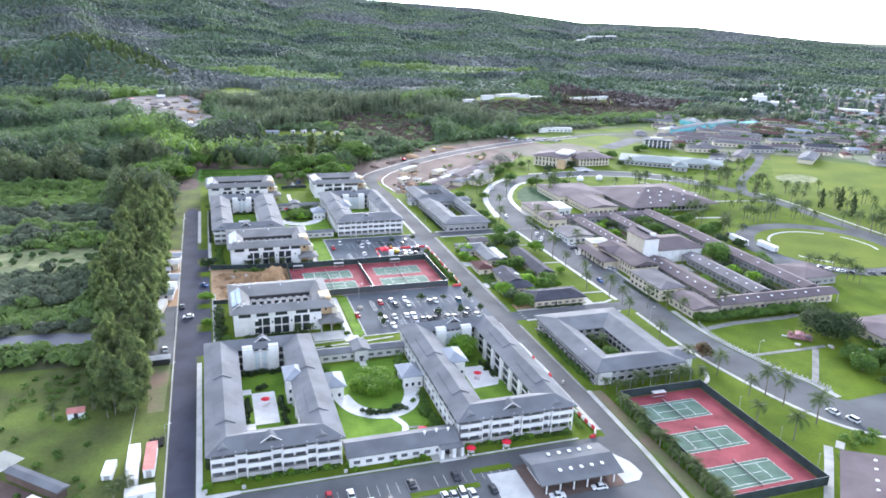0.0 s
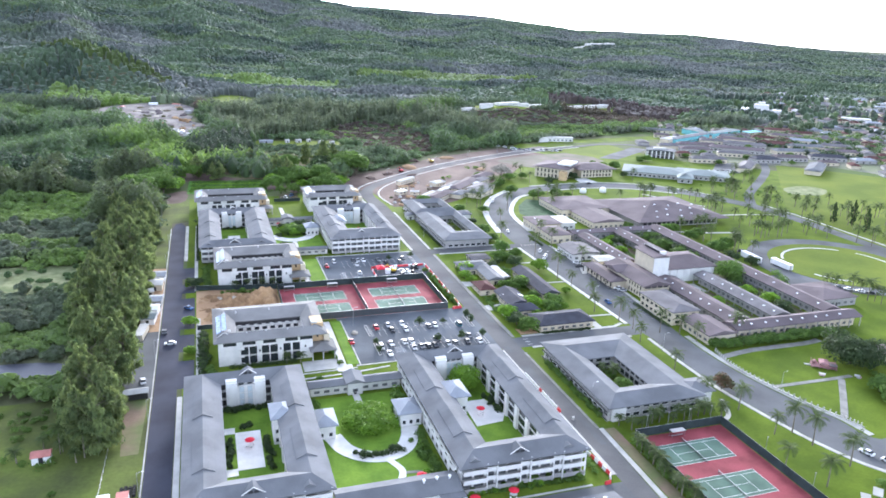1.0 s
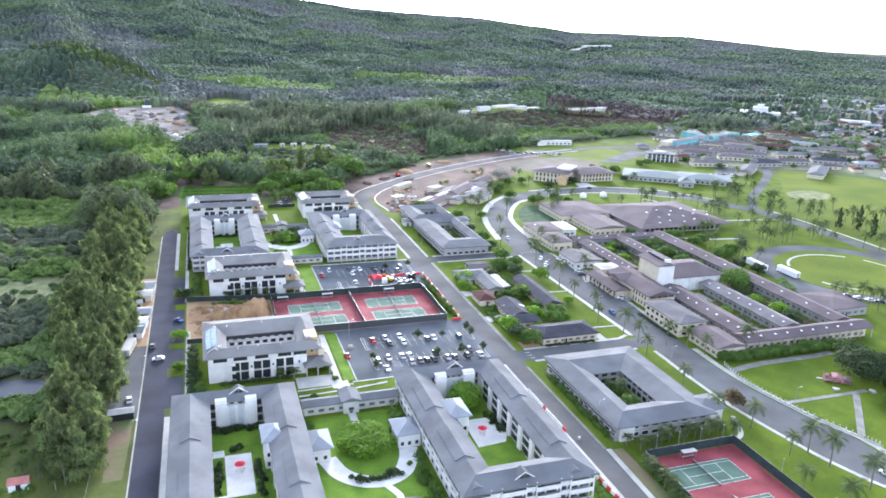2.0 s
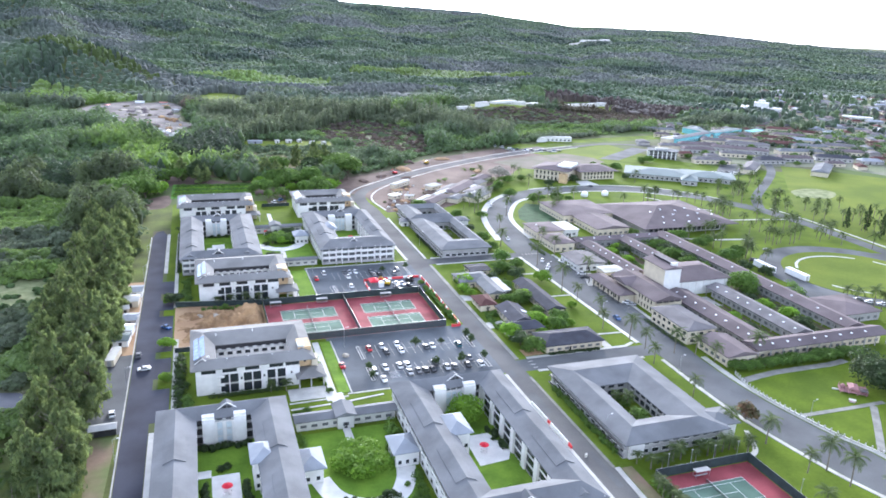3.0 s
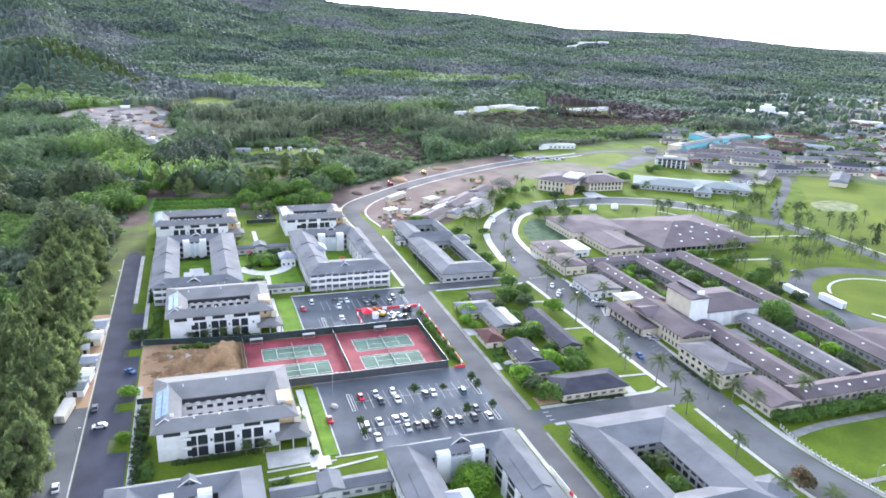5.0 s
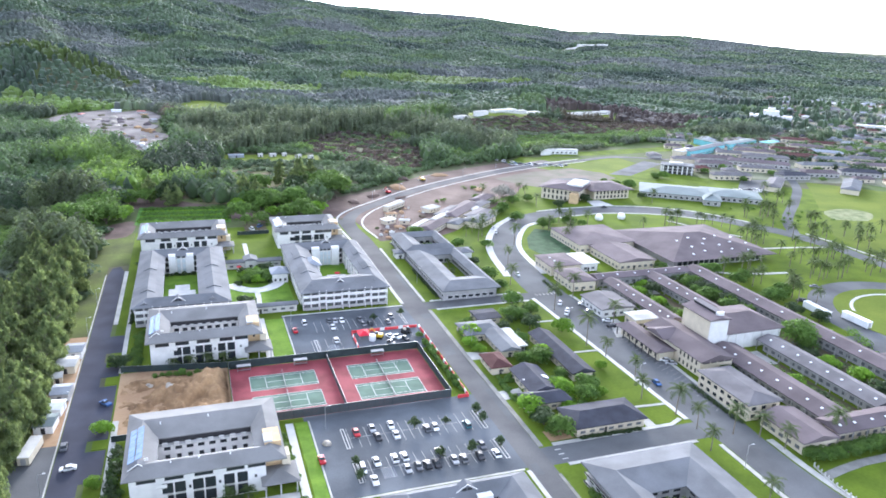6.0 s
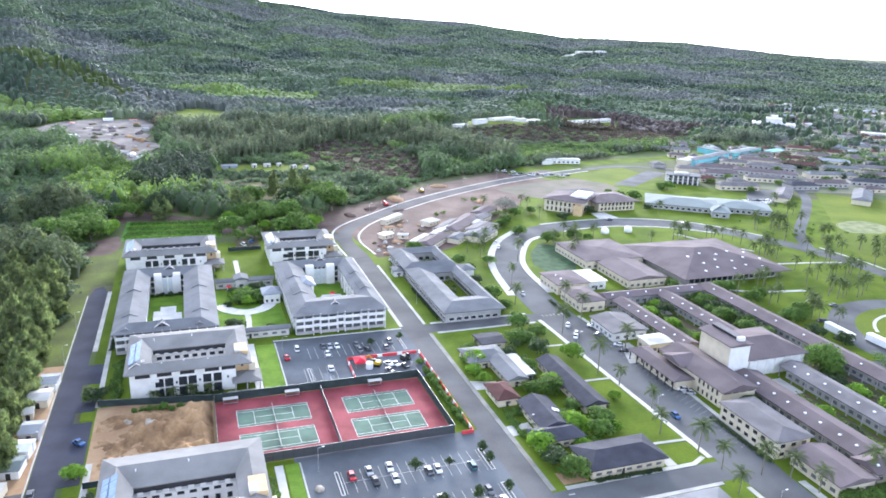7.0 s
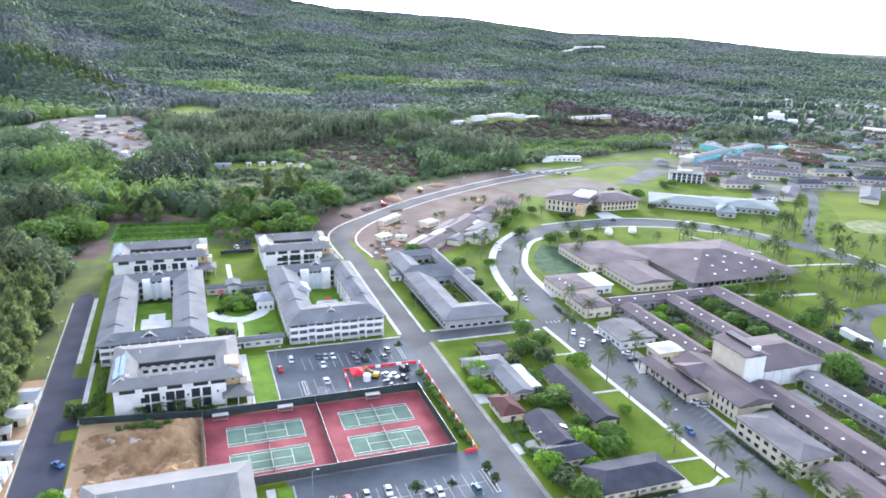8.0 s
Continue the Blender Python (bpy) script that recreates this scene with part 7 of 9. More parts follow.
# ---- courtyards and garden between the dormitories ----
def parasol(x, y):
    t = thing("parasol", "round red parasol over a white table", "parasol", (x, y, 0.2))
    part("pole", tube(bmesh.new(), (0, 0, 0), (0, 0, 2.6), 0.05, n=6), M_METAL, t)
    part("canopy", tube(bmesh.new(), (0, 0, 2.1), (0, 0, 2.75), 1.5, 0.05, 12), M_REDP, t)
    part("tabletop", tube(bmesh.new(), (0, 0, 0.7), (0, 0, 0.76), 0.75, n=14), M_WHITEP, t)
    for k in range(4):
        a = k * math.pi / 2 + 0.4
        part("seat", tube(bmesh.new(), (1.15 * math.cos(a), 1.15 * math.sin(a), 0), (1.15 * math.cos(a), 1.15 * math.sin(a), 0.45), 0.25, n=8), M_WHITEP, t)


for x, y in ((12.2, 218), (86.8, 218), (68.5, 173.9), (80, 174.2), (57.5, 187.6), (44.6, 458.4), (56.6, 458.0), (90.7, 438.5)):
    parasol(x, y)
plate("patio_west", rect(8.2, 15.8, 206, 226.4), 0.14, M_PATIO, "pale concrete patio in the court", "patio")
plate("patio_west_arm", rect(4.4, 8.2, 203.5, 207), 0.13, M_PATIO, "pale concrete patio arm", "patio")
plate("patio_west_arm_north", rect(4.4, 8.2, 226.0, 229.5), 0.13, M_PATIO, "pale concrete patio arm", "patio")
plate("patio_east", ((83, 211), (92.5, 212), (94.6, 216), (91.6, 227), (83.4, 227)), 0.14, M_PATIO, "pale concrete patio in the court", "patio")
plate("patio_far", ((11.4, 428), (23.2, 428), (23.2, 436), (20.8, 436), (20.8, 444), (14.2, 444), (14.2, 439), (11.4, 439)), 0.14, M_PATIO, "pale patio in the court", "patio")
plate("patio_far_east", ((83.4, 424), (95.4, 424), (95.4, 442), (86.4, 442.6), (83.4, 434)), 0.14, M_PATIO, "pale patio in the court", "patio")
setting("garden_path", ribbon(bmesh.new(), ((37.0, 217), (39.6, 209), (44.5, 204), (51, 202.4), (57, 205.2), (60.4, 211), (62, 217)), 5.6, -0.1, 0.15), M_PATIO, "curving grey garden path", "path")
setting("garden_path", ribbon(bmesh.new(), ((51, 200.5), (53.5, 194), (51, 188), (48, 185.6)), 2.0, -0.1, 0.14), M_PATIO, "curving grey garden path", "path")
setting("garden_path", ribbon(bmesh.new(), ((53.5, 193), (60, 191.6), (65, 187)), 1.2, -0.1, 0.13), M_PATH, "curving grey garden path", "path")
setting("garden_path", ribbon(bmesh.new(), ((49.3, 242), (49.3, 234)), 2.4, -0.1, 0.14, 0, 1), M_CONC_W, "pale garden path from the gatehouse", "path")
setting("garden_path", ribbon(bmesh.new(), ((39.6, 440), (42, 434.6), (46, 430.6), (51, 429), (56, 430.6), (60, 434.4), (62.4, 440)), 6.0, -0.1, 0.15), M_PATIO, "broad curving pale garden terrace", "path")
setting("garden_path", ribbon(bmesh.new(), ((50.6, 430), (50.4, 418), (49.5, 404)), 2.4, -0.1, 0.14), M_CONC_W, "pale garden path", "path")
setting("garden_path", ribbon(bmesh.new(), ((50.5, 467), (50.5, 495), (50.5, 505)), 2.4, -0.1, 0.14, 0, 1), M_CONC_W, "pale garden path", "path")
plate("lawn_court", rect(4.2, 21.2, 188.2, 243), 0.04, M_LUSH, "green court lawn", "lawn")
plate("lawn_court", rect(76, 95, 188, 243), 0.04, M_LUSH, "green court lawn", "lawn")
plate("lawn_court", rect(9.4, 25, 405.4, 462), 0.04, M_LUSH, "green court lawn", "lawn")
plate("lawn_court", rect(79, 97.8, 416, 459), 0.04, M_LUSH, "green court lawn", "lawn")
plate("lawn_garden", rect(38, 66, 404, 460), 0.04, M_LUSH, "green garden lawn between the dormitories", "lawn")
plate("lawn_garden", rect(33, 65, 186, 241), 0.04, M_LUSH, "green garden lawn between the dormitories", "lawn")

for x0, x1, y0, y1 in ((64.2, 65.4, 287, 298.4), (109.0, 110.4, 287, 298.4), (64.2, 65.4, 269.4, 280.4), (109.0, 110.4, 269.4, 280.4), (67.2, 68.4, 356, 366.4), (107.6, 108.8, 374, 385)):
    bm = bmesh.new()
    ring_wall(bm, (x0, x1, y0, y1), (x0 + 0.25, x1 - 0.25, y0 + 0.25, y1 - 0.25), 0.0, 0.2)
    setting("kerb_island", bm, M_CONC_W, "narrow kerbed island in the parking lot", "kerb")
# blocky stone pots, bins and boxes in the lots
for k, (x, y) in enumerate(((-7.0, 175.2), (3.0, 174.6), (31, 174.6), (62.4, 174.4), (115.6, 207), (128.2, 250))):
    t = thing("utility_box", "small pale utility box beside the pavement", "utility box", (x, y, 0.05), k * 13)
    part("body", boxbm(-0.5, 0.5, -0.35, 0.35, 0, 1.0, 0.06), M_CONC_W, t)
    part("door", boxbm(-0.4, 0.4, -0.38, -0.352, 0.1, 0.9), M_GREYWALL, t)

# ---- town beyond ----
def town_house(x, y, w, d, h, rise, roof, wall, turn, z=0.0):
    t = thing("house", "low suburban house with a hipped roof among trees", "house", (x, y, z), turn, group="houses of the town")
    part("wall", boxbm(-w / 2 + 0.6, w / 2 - 0.6, -d / 2 + 0.6, d / 2 - 0.6, -2, h), wall, t)
    part("roof", hip_roof(bmesh.new(), -w / 2, w / 2, -d / 2, d / 2, h, rise, hip=d * 0.35), roof, t)
    if w > 24:
        windows(t, "s", -w / 2 + 1.2, w / 2 - 1.2, -d / 2 + 0.6, [0.9], 2.4, 1.6, 4.4)
    return t


def terr(x, y):
    return float(height(x, y))


rt = random.Random(5)
big = [(503, 668, 34, 14, -21, M_ROOF_BR, M_GREYWALL), (524, 694, 44, 14, -24, M_ROOF_BR, M_GREYWALL), (553, 664, 58, 15, -40, M_ROOF_BR, M_GREYWALL), (529, 639, 34, 11, -28, M_ROOF_MV, M_CREAM), (477, 613, 36, 10, -16, M_ROOF_MV, M_CREAM),
       (630, 692, 42, 15, -38, M_ROOF_RED, M_REDDIRT), (652, 724, 46, 14, -38, M_ROOF_RED, M_CREAM), (678, 706, 40, 13, -42, M_ROOF_BL, M_CREAM), (612, 642, 50, 15, -16, M_ROOF, M_CREAM), (650, 668, 40, 14, -20, M_ROOF, M_CREAM), (540, 606, 28, 15, -10, M_ROOF_D, M_GREYWALL),
       (493, 577, 44, 13, 42, M_ROOF_MV, M_CREAM), (558, 558, 52, 15, 40, M_ROOF, M_CREAM), (585, 690, 46, 14, -40, M_ROOF_MV, M_GREYWALL), (600, 722, 44, 13, -36, M_ROOF_BR, M_CREAM), (575, 610, 34, 13, -18, M_ROOF_BR, M_GREYWALL), (620, 606, 36, 14, -30, M_ROOF_D, M_GREYWALL),
       (664, 632, 38, 14, -28, M_ROOF_BR, M_CREAM), (690, 664, 36, 13, -35, M_ROOF_MV, M_CREAM), (562, 716, 30, 12, -30, M_ROOF_MV, M_CREAM), (690, 740, 38, 13, -40, M_ROOF_BR, M_CREAM), (718, 786, 34, 13, -38, M_ROOF_RED, M_CREAM), (730, 758, 34, 13, -38, M_ROOF_RED, M_CREAM), (486, 692, 24, 12, -20, M_ROOF_MV, M_CREAM)]
for x, y, w, d, a, rf, wl in big:
    town_house(x, y, w, d, 4.2, 2.2, rf, wl, a)
for x, y, w, d, a, rf, wl in ((545, 738, 80, 13, 26, M_ROOF, M_ROOF_AQUA), (616, 768, 64, 14, 22, M_ROOF_TEAL, M_ROOF_AQUA), (584, 776, 40, 12, 98, M_ROOF_TEAL, M_ROOF_AQUA), (655, 762, 26, 12, 20, M_ROOF_AQUA, M_CREAM), (512, 726, 30, 12, 26, M_CONC_W, M_CREAM)):
    town_house(x, y, w, d, 6.2, 1.2, rf, wl, a)
TOWN = []
for k in range(4200):
    x, y = rt.uniform(470, 1650), rt.uniform(440, 1500)
    az, r = math.degrees(math.atan2(x, y)), math.hypot(x, y)
    if not (33.0 < az < 58 and 740 < r < 1750) or (r > 1040 and az < 41) or (x < 600 and y < 560) or (x < 560 and y < 620) or (r > 1150 and rt.random() < 0.6) or y > 0.9 * x + 330:
        continue
    if any(math.hypot(x - b[0], y - b[1]) < b[2] / 2 + 10 for b in big) or any((x - p[0]) ** 2 + (y - p[1]) ** 2 < 300 for p in TOWN):
        continue
    TOWN.append((x, y))
protos = []
for k in range(7):
    w, d = 15 + k % 3 * 4, 10 + k % 2 * 3
    protos.append((w, d, (M_ROOF_RED, M_ROOF_BR, M_ROOF, M_ROOF_MV, M_ROOF_BR, M_ROOF_BL, M_ROOF_D)[k]))


def small_house(w, d, h, rise, roof, wall):
    """A far house as one mesh: walls with a door and windows in relief, and a hipped roof."""
    bm = boxbm(-w / 2 + 0.6, w / 2 - 0.6, -d / 2 + 0.6, d / 2 - 0.6, -2, h)
    nw = len(bm.faces)
    hip_roof(bm, -w / 2, w / 2, -d / 2, d / 2, h, rise, hip=d * 0.35)
    nr = len(bm.faces)
    for k in range(3):
        box(bm, -w / 2 + 2 + k * (w - 4) / 3, -w / 2 + 3.6 + k * (w - 4) / 3, -d / 2 + 0.52, -d / 2 + 0.61, 0.1 if k == 1 else 0.9, 2.2)
    bm.faces.ensure_lookup_table()
    for k, f in enumerate(bm.faces):
        f.material_index = 0 if k < nw else 1 if k < nr else 2
    me = shaped(bm, "house")
    for m in (wall, roof, M_DARK):
        me.materials.append(m)
    return me


meshes = [small_house(w, d, 3.4, 2.0, rf, M_GREYWALL if k % 2 else M_CREAM) for k, (w, d, rf) in enumerate(protos)]
names = ("red-brown", "mauve-brown", "grey", "grey-mauve", "mauve-brown", "pale blue-grey", "dark")
TOWN.sort(key=lambda p: p[0] ** 2 + p[1] ** 2)
rest = bmesh.new()
for n, (x, y) in enumerate(TOWN[:620]):
    k = rt.randrange(7)
    m = pose(x, y, terr(x, y), 0, 0, rt.choice((-24, 66)) + rt.uniform(-8, 8))
    if n < 300:
        ob = tagged(new("house", meshes[k]), f"low suburban house with a {names[k]} hipped roof", "house", group="houses of the town")
        ob.matrix_basis = m
    else:
        w, d, _ = protos[k]
        q = bmesh.new()
        box(q, -w / 2 + 0.6, w / 2 - 0.6, -d / 2 + 0.6, d / 2 - 0.6, -2, 3.4)
        hip_roof(q, -w / 2, w / 2, -d / 2, d / 2, 3.4, 2.0, hip=d * 0.35)
        for j, f in enumerate(q.faces):
            f.material_index = 0 if j < 6 else 1 + k % 4
        q.transform(m)
        tmp = shaped(q, "far_house")
        rest.from_mesh(tmp)
        bpy.data.meshes.remove(tmp)
far = shaped(rest, "far_houses")
for m in (M_WHITE, M_ROOF_RED, M_ROOF_BL, M_ROOF, M_CONC_W):
    far.materials.append(m)
tagged(new("far_houses", far), "many pale far houses of the town among trees", "houses", kind="stuff")
# long low school buildings and the white temple-like hall inland
for k, (x, y, w, d, a) in enumerate(((400, 945, 40, 12, 22), (448, 966, 34, 12, 24), (490, 985, 30, 12, 20), (535, 1003, 38, 12, 22), (330, 908, 18, 9, 20), (585, 1016, 30, 10, 20), (500, 960, 26, 10, 20), (425, 953, 24, 9, 22), (470, 976, 22, 10, 22), (514, 992, 20, 9, 20), (562, 1010, 24, 9, 20), (362, 925, 20, 8, 20), (462, 950, 24, 8, 24), (548, 985, 30, 8, 20), (900, 1560, 30, 14, 0), (1213, 2167, 60, 20, 0), (1150, 2150, 30, 16, 0), (1270, 2170, 30, 16, 0), (715, 1560, 40, 14, 0), (953, 884, 40, 22, -40), (384, 752, 30, 9, -12), (362, 750, 12, 8, 0))):
    town_house(x, y, w, d, 4.6, 0.7, M_CONC_W, M_WHITE, a, terr(x, y))
for x in (283.5, 301.0):
    t = thing("dome_tent", "small round white dome on the lawn", "dome", (x, 511, 0))
    bm = bmesh.new()
    bmesh.ops.create_uvsphere(bm, u_segments=18, v_segments=10, radius=2.7)
    for v in bm.verts:
        v.co.z = max(v.co.z, -1.6) + 1.6
    for f in bm.faces:
        f.smooth = True
    part("shell", bm, M_WHITEP, t)
    part("ring", tube(bmesh.new(), (0, 0, 0), (0, 0, 0.3), 2.45, n=18), M_CONC, t)
tem = thing("white_hall", "white stepped hall with a raised square centre", "building", (868, 992, 0), -42)
part("base", boxbm(-30, 30, -14, 14, -2, 6), M_WHITE, tem)
part("centre", boxbm(-11, 11, -11, 11, 6, 13), M_WHITE, tem)
part("crown_block", boxbm(-5, 5, -5, 5, 13, 17), M_WHITE, tem)
for k in range(7):
    part("fin", boxbm(-28 + k * 9, -27 + k * 9, -14.6, -13.99, 0, 6), M_WHITE, tem)
# ---- trees and plants ----
iron = [conifer("ironwood_tree", "tall feathery grey-green ironwood beside the lane", 100 + k, 17 + 2 * k, 5.4 + 0.4 * k, M_LEAF_CAS, 5600, 0.72) for k in range(3)]
rr = random.Random(11)
row = [(-30 + rr.uniform(-3.5, 3.5), 226 + k * 5.4 + rr.uniform(-1.5, 1.5)) for k in range(46)]
row += [(-37 + rr.uniform(-3, 3), 230 + k * 8 + rr.uniform(-2, 2)) for k in range(30)]
row += [(-45 + rr.uniform(-4, 4), 322 + k * 7.5 + rr.uniform(-2, 2)) for k in range(26)]
row += [(9, 600), (58, 604), (66, 600), (14, 604), (-3, 612), (100, 640), (112, 660), (88, 652), (40, 640)]
for k in range(3):
    scatter(iron[k], row[k::3], k, 0.8, 1.12, "ironwoods beside the lane")
# palms
pa = palm_tree("palm_tree", "coconut palm with slim grey trunk", 1, 8.5, M_LEAF_PALM, 18, 3.9)
pb = palm_tree("palm_tree", "tall coconut palm with drooping fronds", 2, 11.0, M_LEAF_PALM, 20, 4.3)
pc = palm_tree("palm_tree", "short bushy palm beside a building", 3, 4.0, M_LEAF_PALM, 13, 2.6)
P1 = [(170.2, 228.9), (168, 207.8), (174.8, 198.2), (175.7, 181.9), (182.3, 181.3), (182.9, 173.3), (185.3, 160.9), (170.1, 154.5), (180, 349.7), (175.6, 323.4), (164.8, 165.3), (177.2, 305.2), (170, 290.2), (175.3, 277.7), (180.5, 264), (176.4, 268), (172.5, 256), (192.6, 284), (196.6, 352), (187.8, 410), (172, 408), (186, 262), (193, 258), (195.8, 250)]
P2 = [(187.6, 330), (188.4, 344), (178, 372), (181.5, 398), (183, 436), (202, 470), (194.6, 385), (194.8, 402), (173.4, 334.8), (-34, 224), (-41, 228), (-29, 258), (215, 250)]
for k in range(95):
    x, y = rr.uniform(286, 398), rr.uniform(372, 520)
    if math.hypot(x - 345.5, y - 321) > 54 and not (264 < x < 342 and 404 < y < 476) and not (x > 376 and y > 440) and not (x < 372 and y > 492):
        P1.append((x, y))
for k in range(60):
    x, y = rr.uniform(215, 420), rr.uniform(490, 590)
    if (545 < y and not (264 < x < 350) and not (352 < x < 432)) or (y < 520 and 228 < x < 300 and y > 490):
        P1.append((x, y))
for k in range(44):
    a, r = rr.uniform(0, math.tau), rr.choice((54, 57, 60, 64))
    x, y = 345.5 + r * math.cos(a), 321 + r * math.sin(a)
    if x > 300:
        P1.append((x, y))
for k in range(40):
    P1.append((rr.uniform(405, 470), rr.uniform(300, 470)))
for k in range(16):
    P2.append((rr.uniform(240, 300), rr.uniform(135, 172)))
for k in range(150):
    x, y = rr.uniform(380, 475), rr.uniform(440, 560)
    if inside_poly(x, y, ((392, 462), (424, 488), (462, 530), (458, 556), (440, 532), (418, 520), (380, 500))) and k % 3:
        P1.append((x, y))
P1 += [(424.8, 441), (428, 444), (432, 428.5), (431, 413), (404.8, 413), (402, 434), (397, 441), (384, 443), (377, 404), (180, 492), (187, 500), (190, 491), (196, 506), (206, 513), (184, 482), (99, 572), (104, 566), (95, 566), (110, 574), (101, 578), (243, 478), (236, 470), (300, 352), (305, 346)]
P4 = [(rr.uniform(-66, -40), 239 + 5 * (k % 4) + rr.uniform(-0.8, 0.8)) for k in range(34)] + [(rr.uniform(-70, -36), rr.uniform(180, 262)) for k in range(22)]
for k in range(9):
    hedge("crop_hedge", "leafy green row of a low crop in the field", 300 + k, ((-8 + k * 0.2, 561 + k * 4.2), (46 + k * 0.2, 557.6 + k * 4.0)), 2.6, 1.5, M_LEAF if k % 3 else M_LEAF_LIME, 1.6, 0.75)
P3b = [(-46, 232), (-40.5, 229), (-52, 226), (-36, 222), (-27, 181), (-30, 178)]
P3 = [(129 + k * 2.6 + rr.uniform(-0.8, 0.8), 197.5 + rr.uniform(-2.0, 2.2)) for k in range(16)] + [(126.8 + rr.uniform(-1, 1.0), 128 + k * 3.1) for k in range(20)] + [(29 + k * 5, 270.5 + rr.uniform(-0.5, 0.5)) for k in range(2)] + [(14 + k * 6, 354.6) for k in range(4)] + [(140, 220), (144, 230), (141, 233), (147, 426), (150, 440), (148, 474)]
P1, P2 = [[p for p in q if not (178.5 < p[0] < 193.5 and 262 < p[1] < 420)] for q in (P1, P2)]
scatter(pa, P1, 1, 0.8, 1.2, "coconut palms"), scatter(pb, P2, 2, 0.8, 1.15, "tall palms"), scatter(pc, P3 + P3b, 3, 0.75, 1.2, "short palms")
# single big trees
broad_tree("monkeypod_tree", "broad dark dome-shaped tree beside the play shelter", 21, 10.5, 11.5, M_LEAF_DARK, 9000, 30, 0.8, 0.3, 0.36).matrix_basis = pose(244.5, 217.5, 0)
broad_tree("garden_tree", "spreading bright green tree in the garden court", 22, 5.2, 9.6, M_LEAF_LIME, 7000, 34, 0.7, 0.25, 0.28).matrix_basis = pose(48.6, 222.0, 0) @ Matrix.Diagonal((1, 1.05, 0.78, 1))
broad_tree("court_tree", "round lime-green tree in the dormitory court", 23, 8.5, 6.6, M_LEAF_LIME, 2400, 10, 0.7, 0.3).matrix_basis = pose(87.2, 235.5, 0)
broad_tree("rust_tree", "small tree with rust-tinged crown on the lawn", 24, 6.5, 4.2, M_LEAF_RUST, 1000, 8, 0.7).matrix_basis = pose(178.5, 212, 0)
broad_tree("court_tree", "dark leafy tree in the office court", 25, 5.0, 3.8, M_LEAF, 900, 8, 0.6).matrix_basis = pose(142.4, 220, 0)
for k, (x, y, h, r, lf) in enumerate(((-40, 557, 15, 13, M_LEAF), (-26, 563, 13, 10, M_LEAF), (121, 602, 19, 12, M_LEAF), (114, 612, 16, 9, M_LEAF), (77, 578, 13, 8, M_LEAF), (88, 584, 14, 9, M_LEAF), (72, 590, 12, 8, M_LEAF), (9, 608, 17, 7, M_LEAF_DARK), (-50, 547, 13, 11, M_LEAF_DARK), (-19, 574, 8, 7, M_LEAF_LIME), (-33, 570, 14, 11, M_LEAF), (118, 636, 15, 10, M_LEAF), (124, 624, 17, 11, M_LEAF), (-31, 592, 14, 13, M_LEAF), (8, 628, 12, 7, M_LEAF_DARK), (-48, 560, 14, 9, M_LEAF), (-10, 690, 16, 12, M_LEAF_DARK), (72, 640, 12, 8, M_LEAF), (96, 628, 13, 8, M_LEAF_DARK), (40, 660, 14, 9, M_LEAF), (-60, 610, 13, 10, M_LEAF_DARK), (105, 650, 12, 8, M_LEAF))):
    broad_tree("big_tree", "large spreading dark green tree at the wood's edge" if lf is not M_LEAF else "large spreading green tree at the wood's edge", 200 + k, h, r, lf, 2200, 13, 1.3, 0.3).matrix_basis = pose(x, y, 0)
broad_tree("big_tree", "large leafy tree behind the assembly hall", 220, 10, 8, M_LEAF, 2200, 12, 0.9, 0.3).matrix_basis = pose(263, 315, 0)
broad_tree("bare_tree", "large pale grey half-bare tree by the site", 221, 12, 9, M_LEAF_GREY, 1500, 12, 0.8, 0.35).matrix_basis = pose(240, 574, 0)
t1 = broad_tree("round_tree", "round leafy green garden tree", 31, 5.4, 4.4, M_LEAF, 1500, 9, 0.7)
t2 = broad_tree("round_tree", "round fresh-green garden tree", 32, 5.0, 4.0, M_LEAF_LIME, 1300, 9, 0.7)
t3 = broad_tree("round_tree", "dark green garden tree", 33, 5.2, 4.0, M_LEAF_DARK, 1300, 8, 0.7)
A1 = [(rr.uniform(346, 440), rr.uniform(600, 640)) for k in range(5)] + [(rr.uniform(350, 366), rr.uniform(590, 600)) for k in range(2)] + [(131, 278), (162, 383), (289, 400), (298, 387), (293, 358), (299, 362), (228, 547), (222, 540), (184, 470), (170, 462), (168, 474), (150, 498), (163, 455), (470, 640), (500, 652), (560, 590), (590, 625), (640, 650), (575, 672), (545, 690), (610, 668), (480, 600), (460, 660), (530, 620)] + [(155.3, 368), (148.7, 344.9), (142, 327), (147.4, 325.6), (149.5, 312), (155, 301.7), (150.5, 295), (160, 368), (166, 372), (264.8, 318.4), (262, 308), (247, 324), (212.6, 297), (260, 386), (258, 376), (257, 366), (258, 352), (262, 345), (287, 357), (254, 421), (282, 400), (290, 384), (226, 520), (236, 500), (246, 508), (256, 504), (264, 500), (236, 196), (243, 199), (233, 187), (246, 190), (252, 184), (240, 181), (262, 410), (162, 432), (165, 420), (164, 404), (222, 582), (232, 576), (244, 566), (258, 570)]
A2 = [(151.4, 330), (144, 301), (157, 296), (230, 366), (236, 388), (219.5, 363), (232, 350), (230, 296), (232, 284), (256, 292), (260, 280), (128, 292.6), (141, 289.6), (131, 355), (126.6, 347), (128, 340), (-5.4, 288), (-5.6, 316), (-5.5, 362), (265, 395), (228, 380), (263, 358), (168.4, 315.6), (170, 350)]
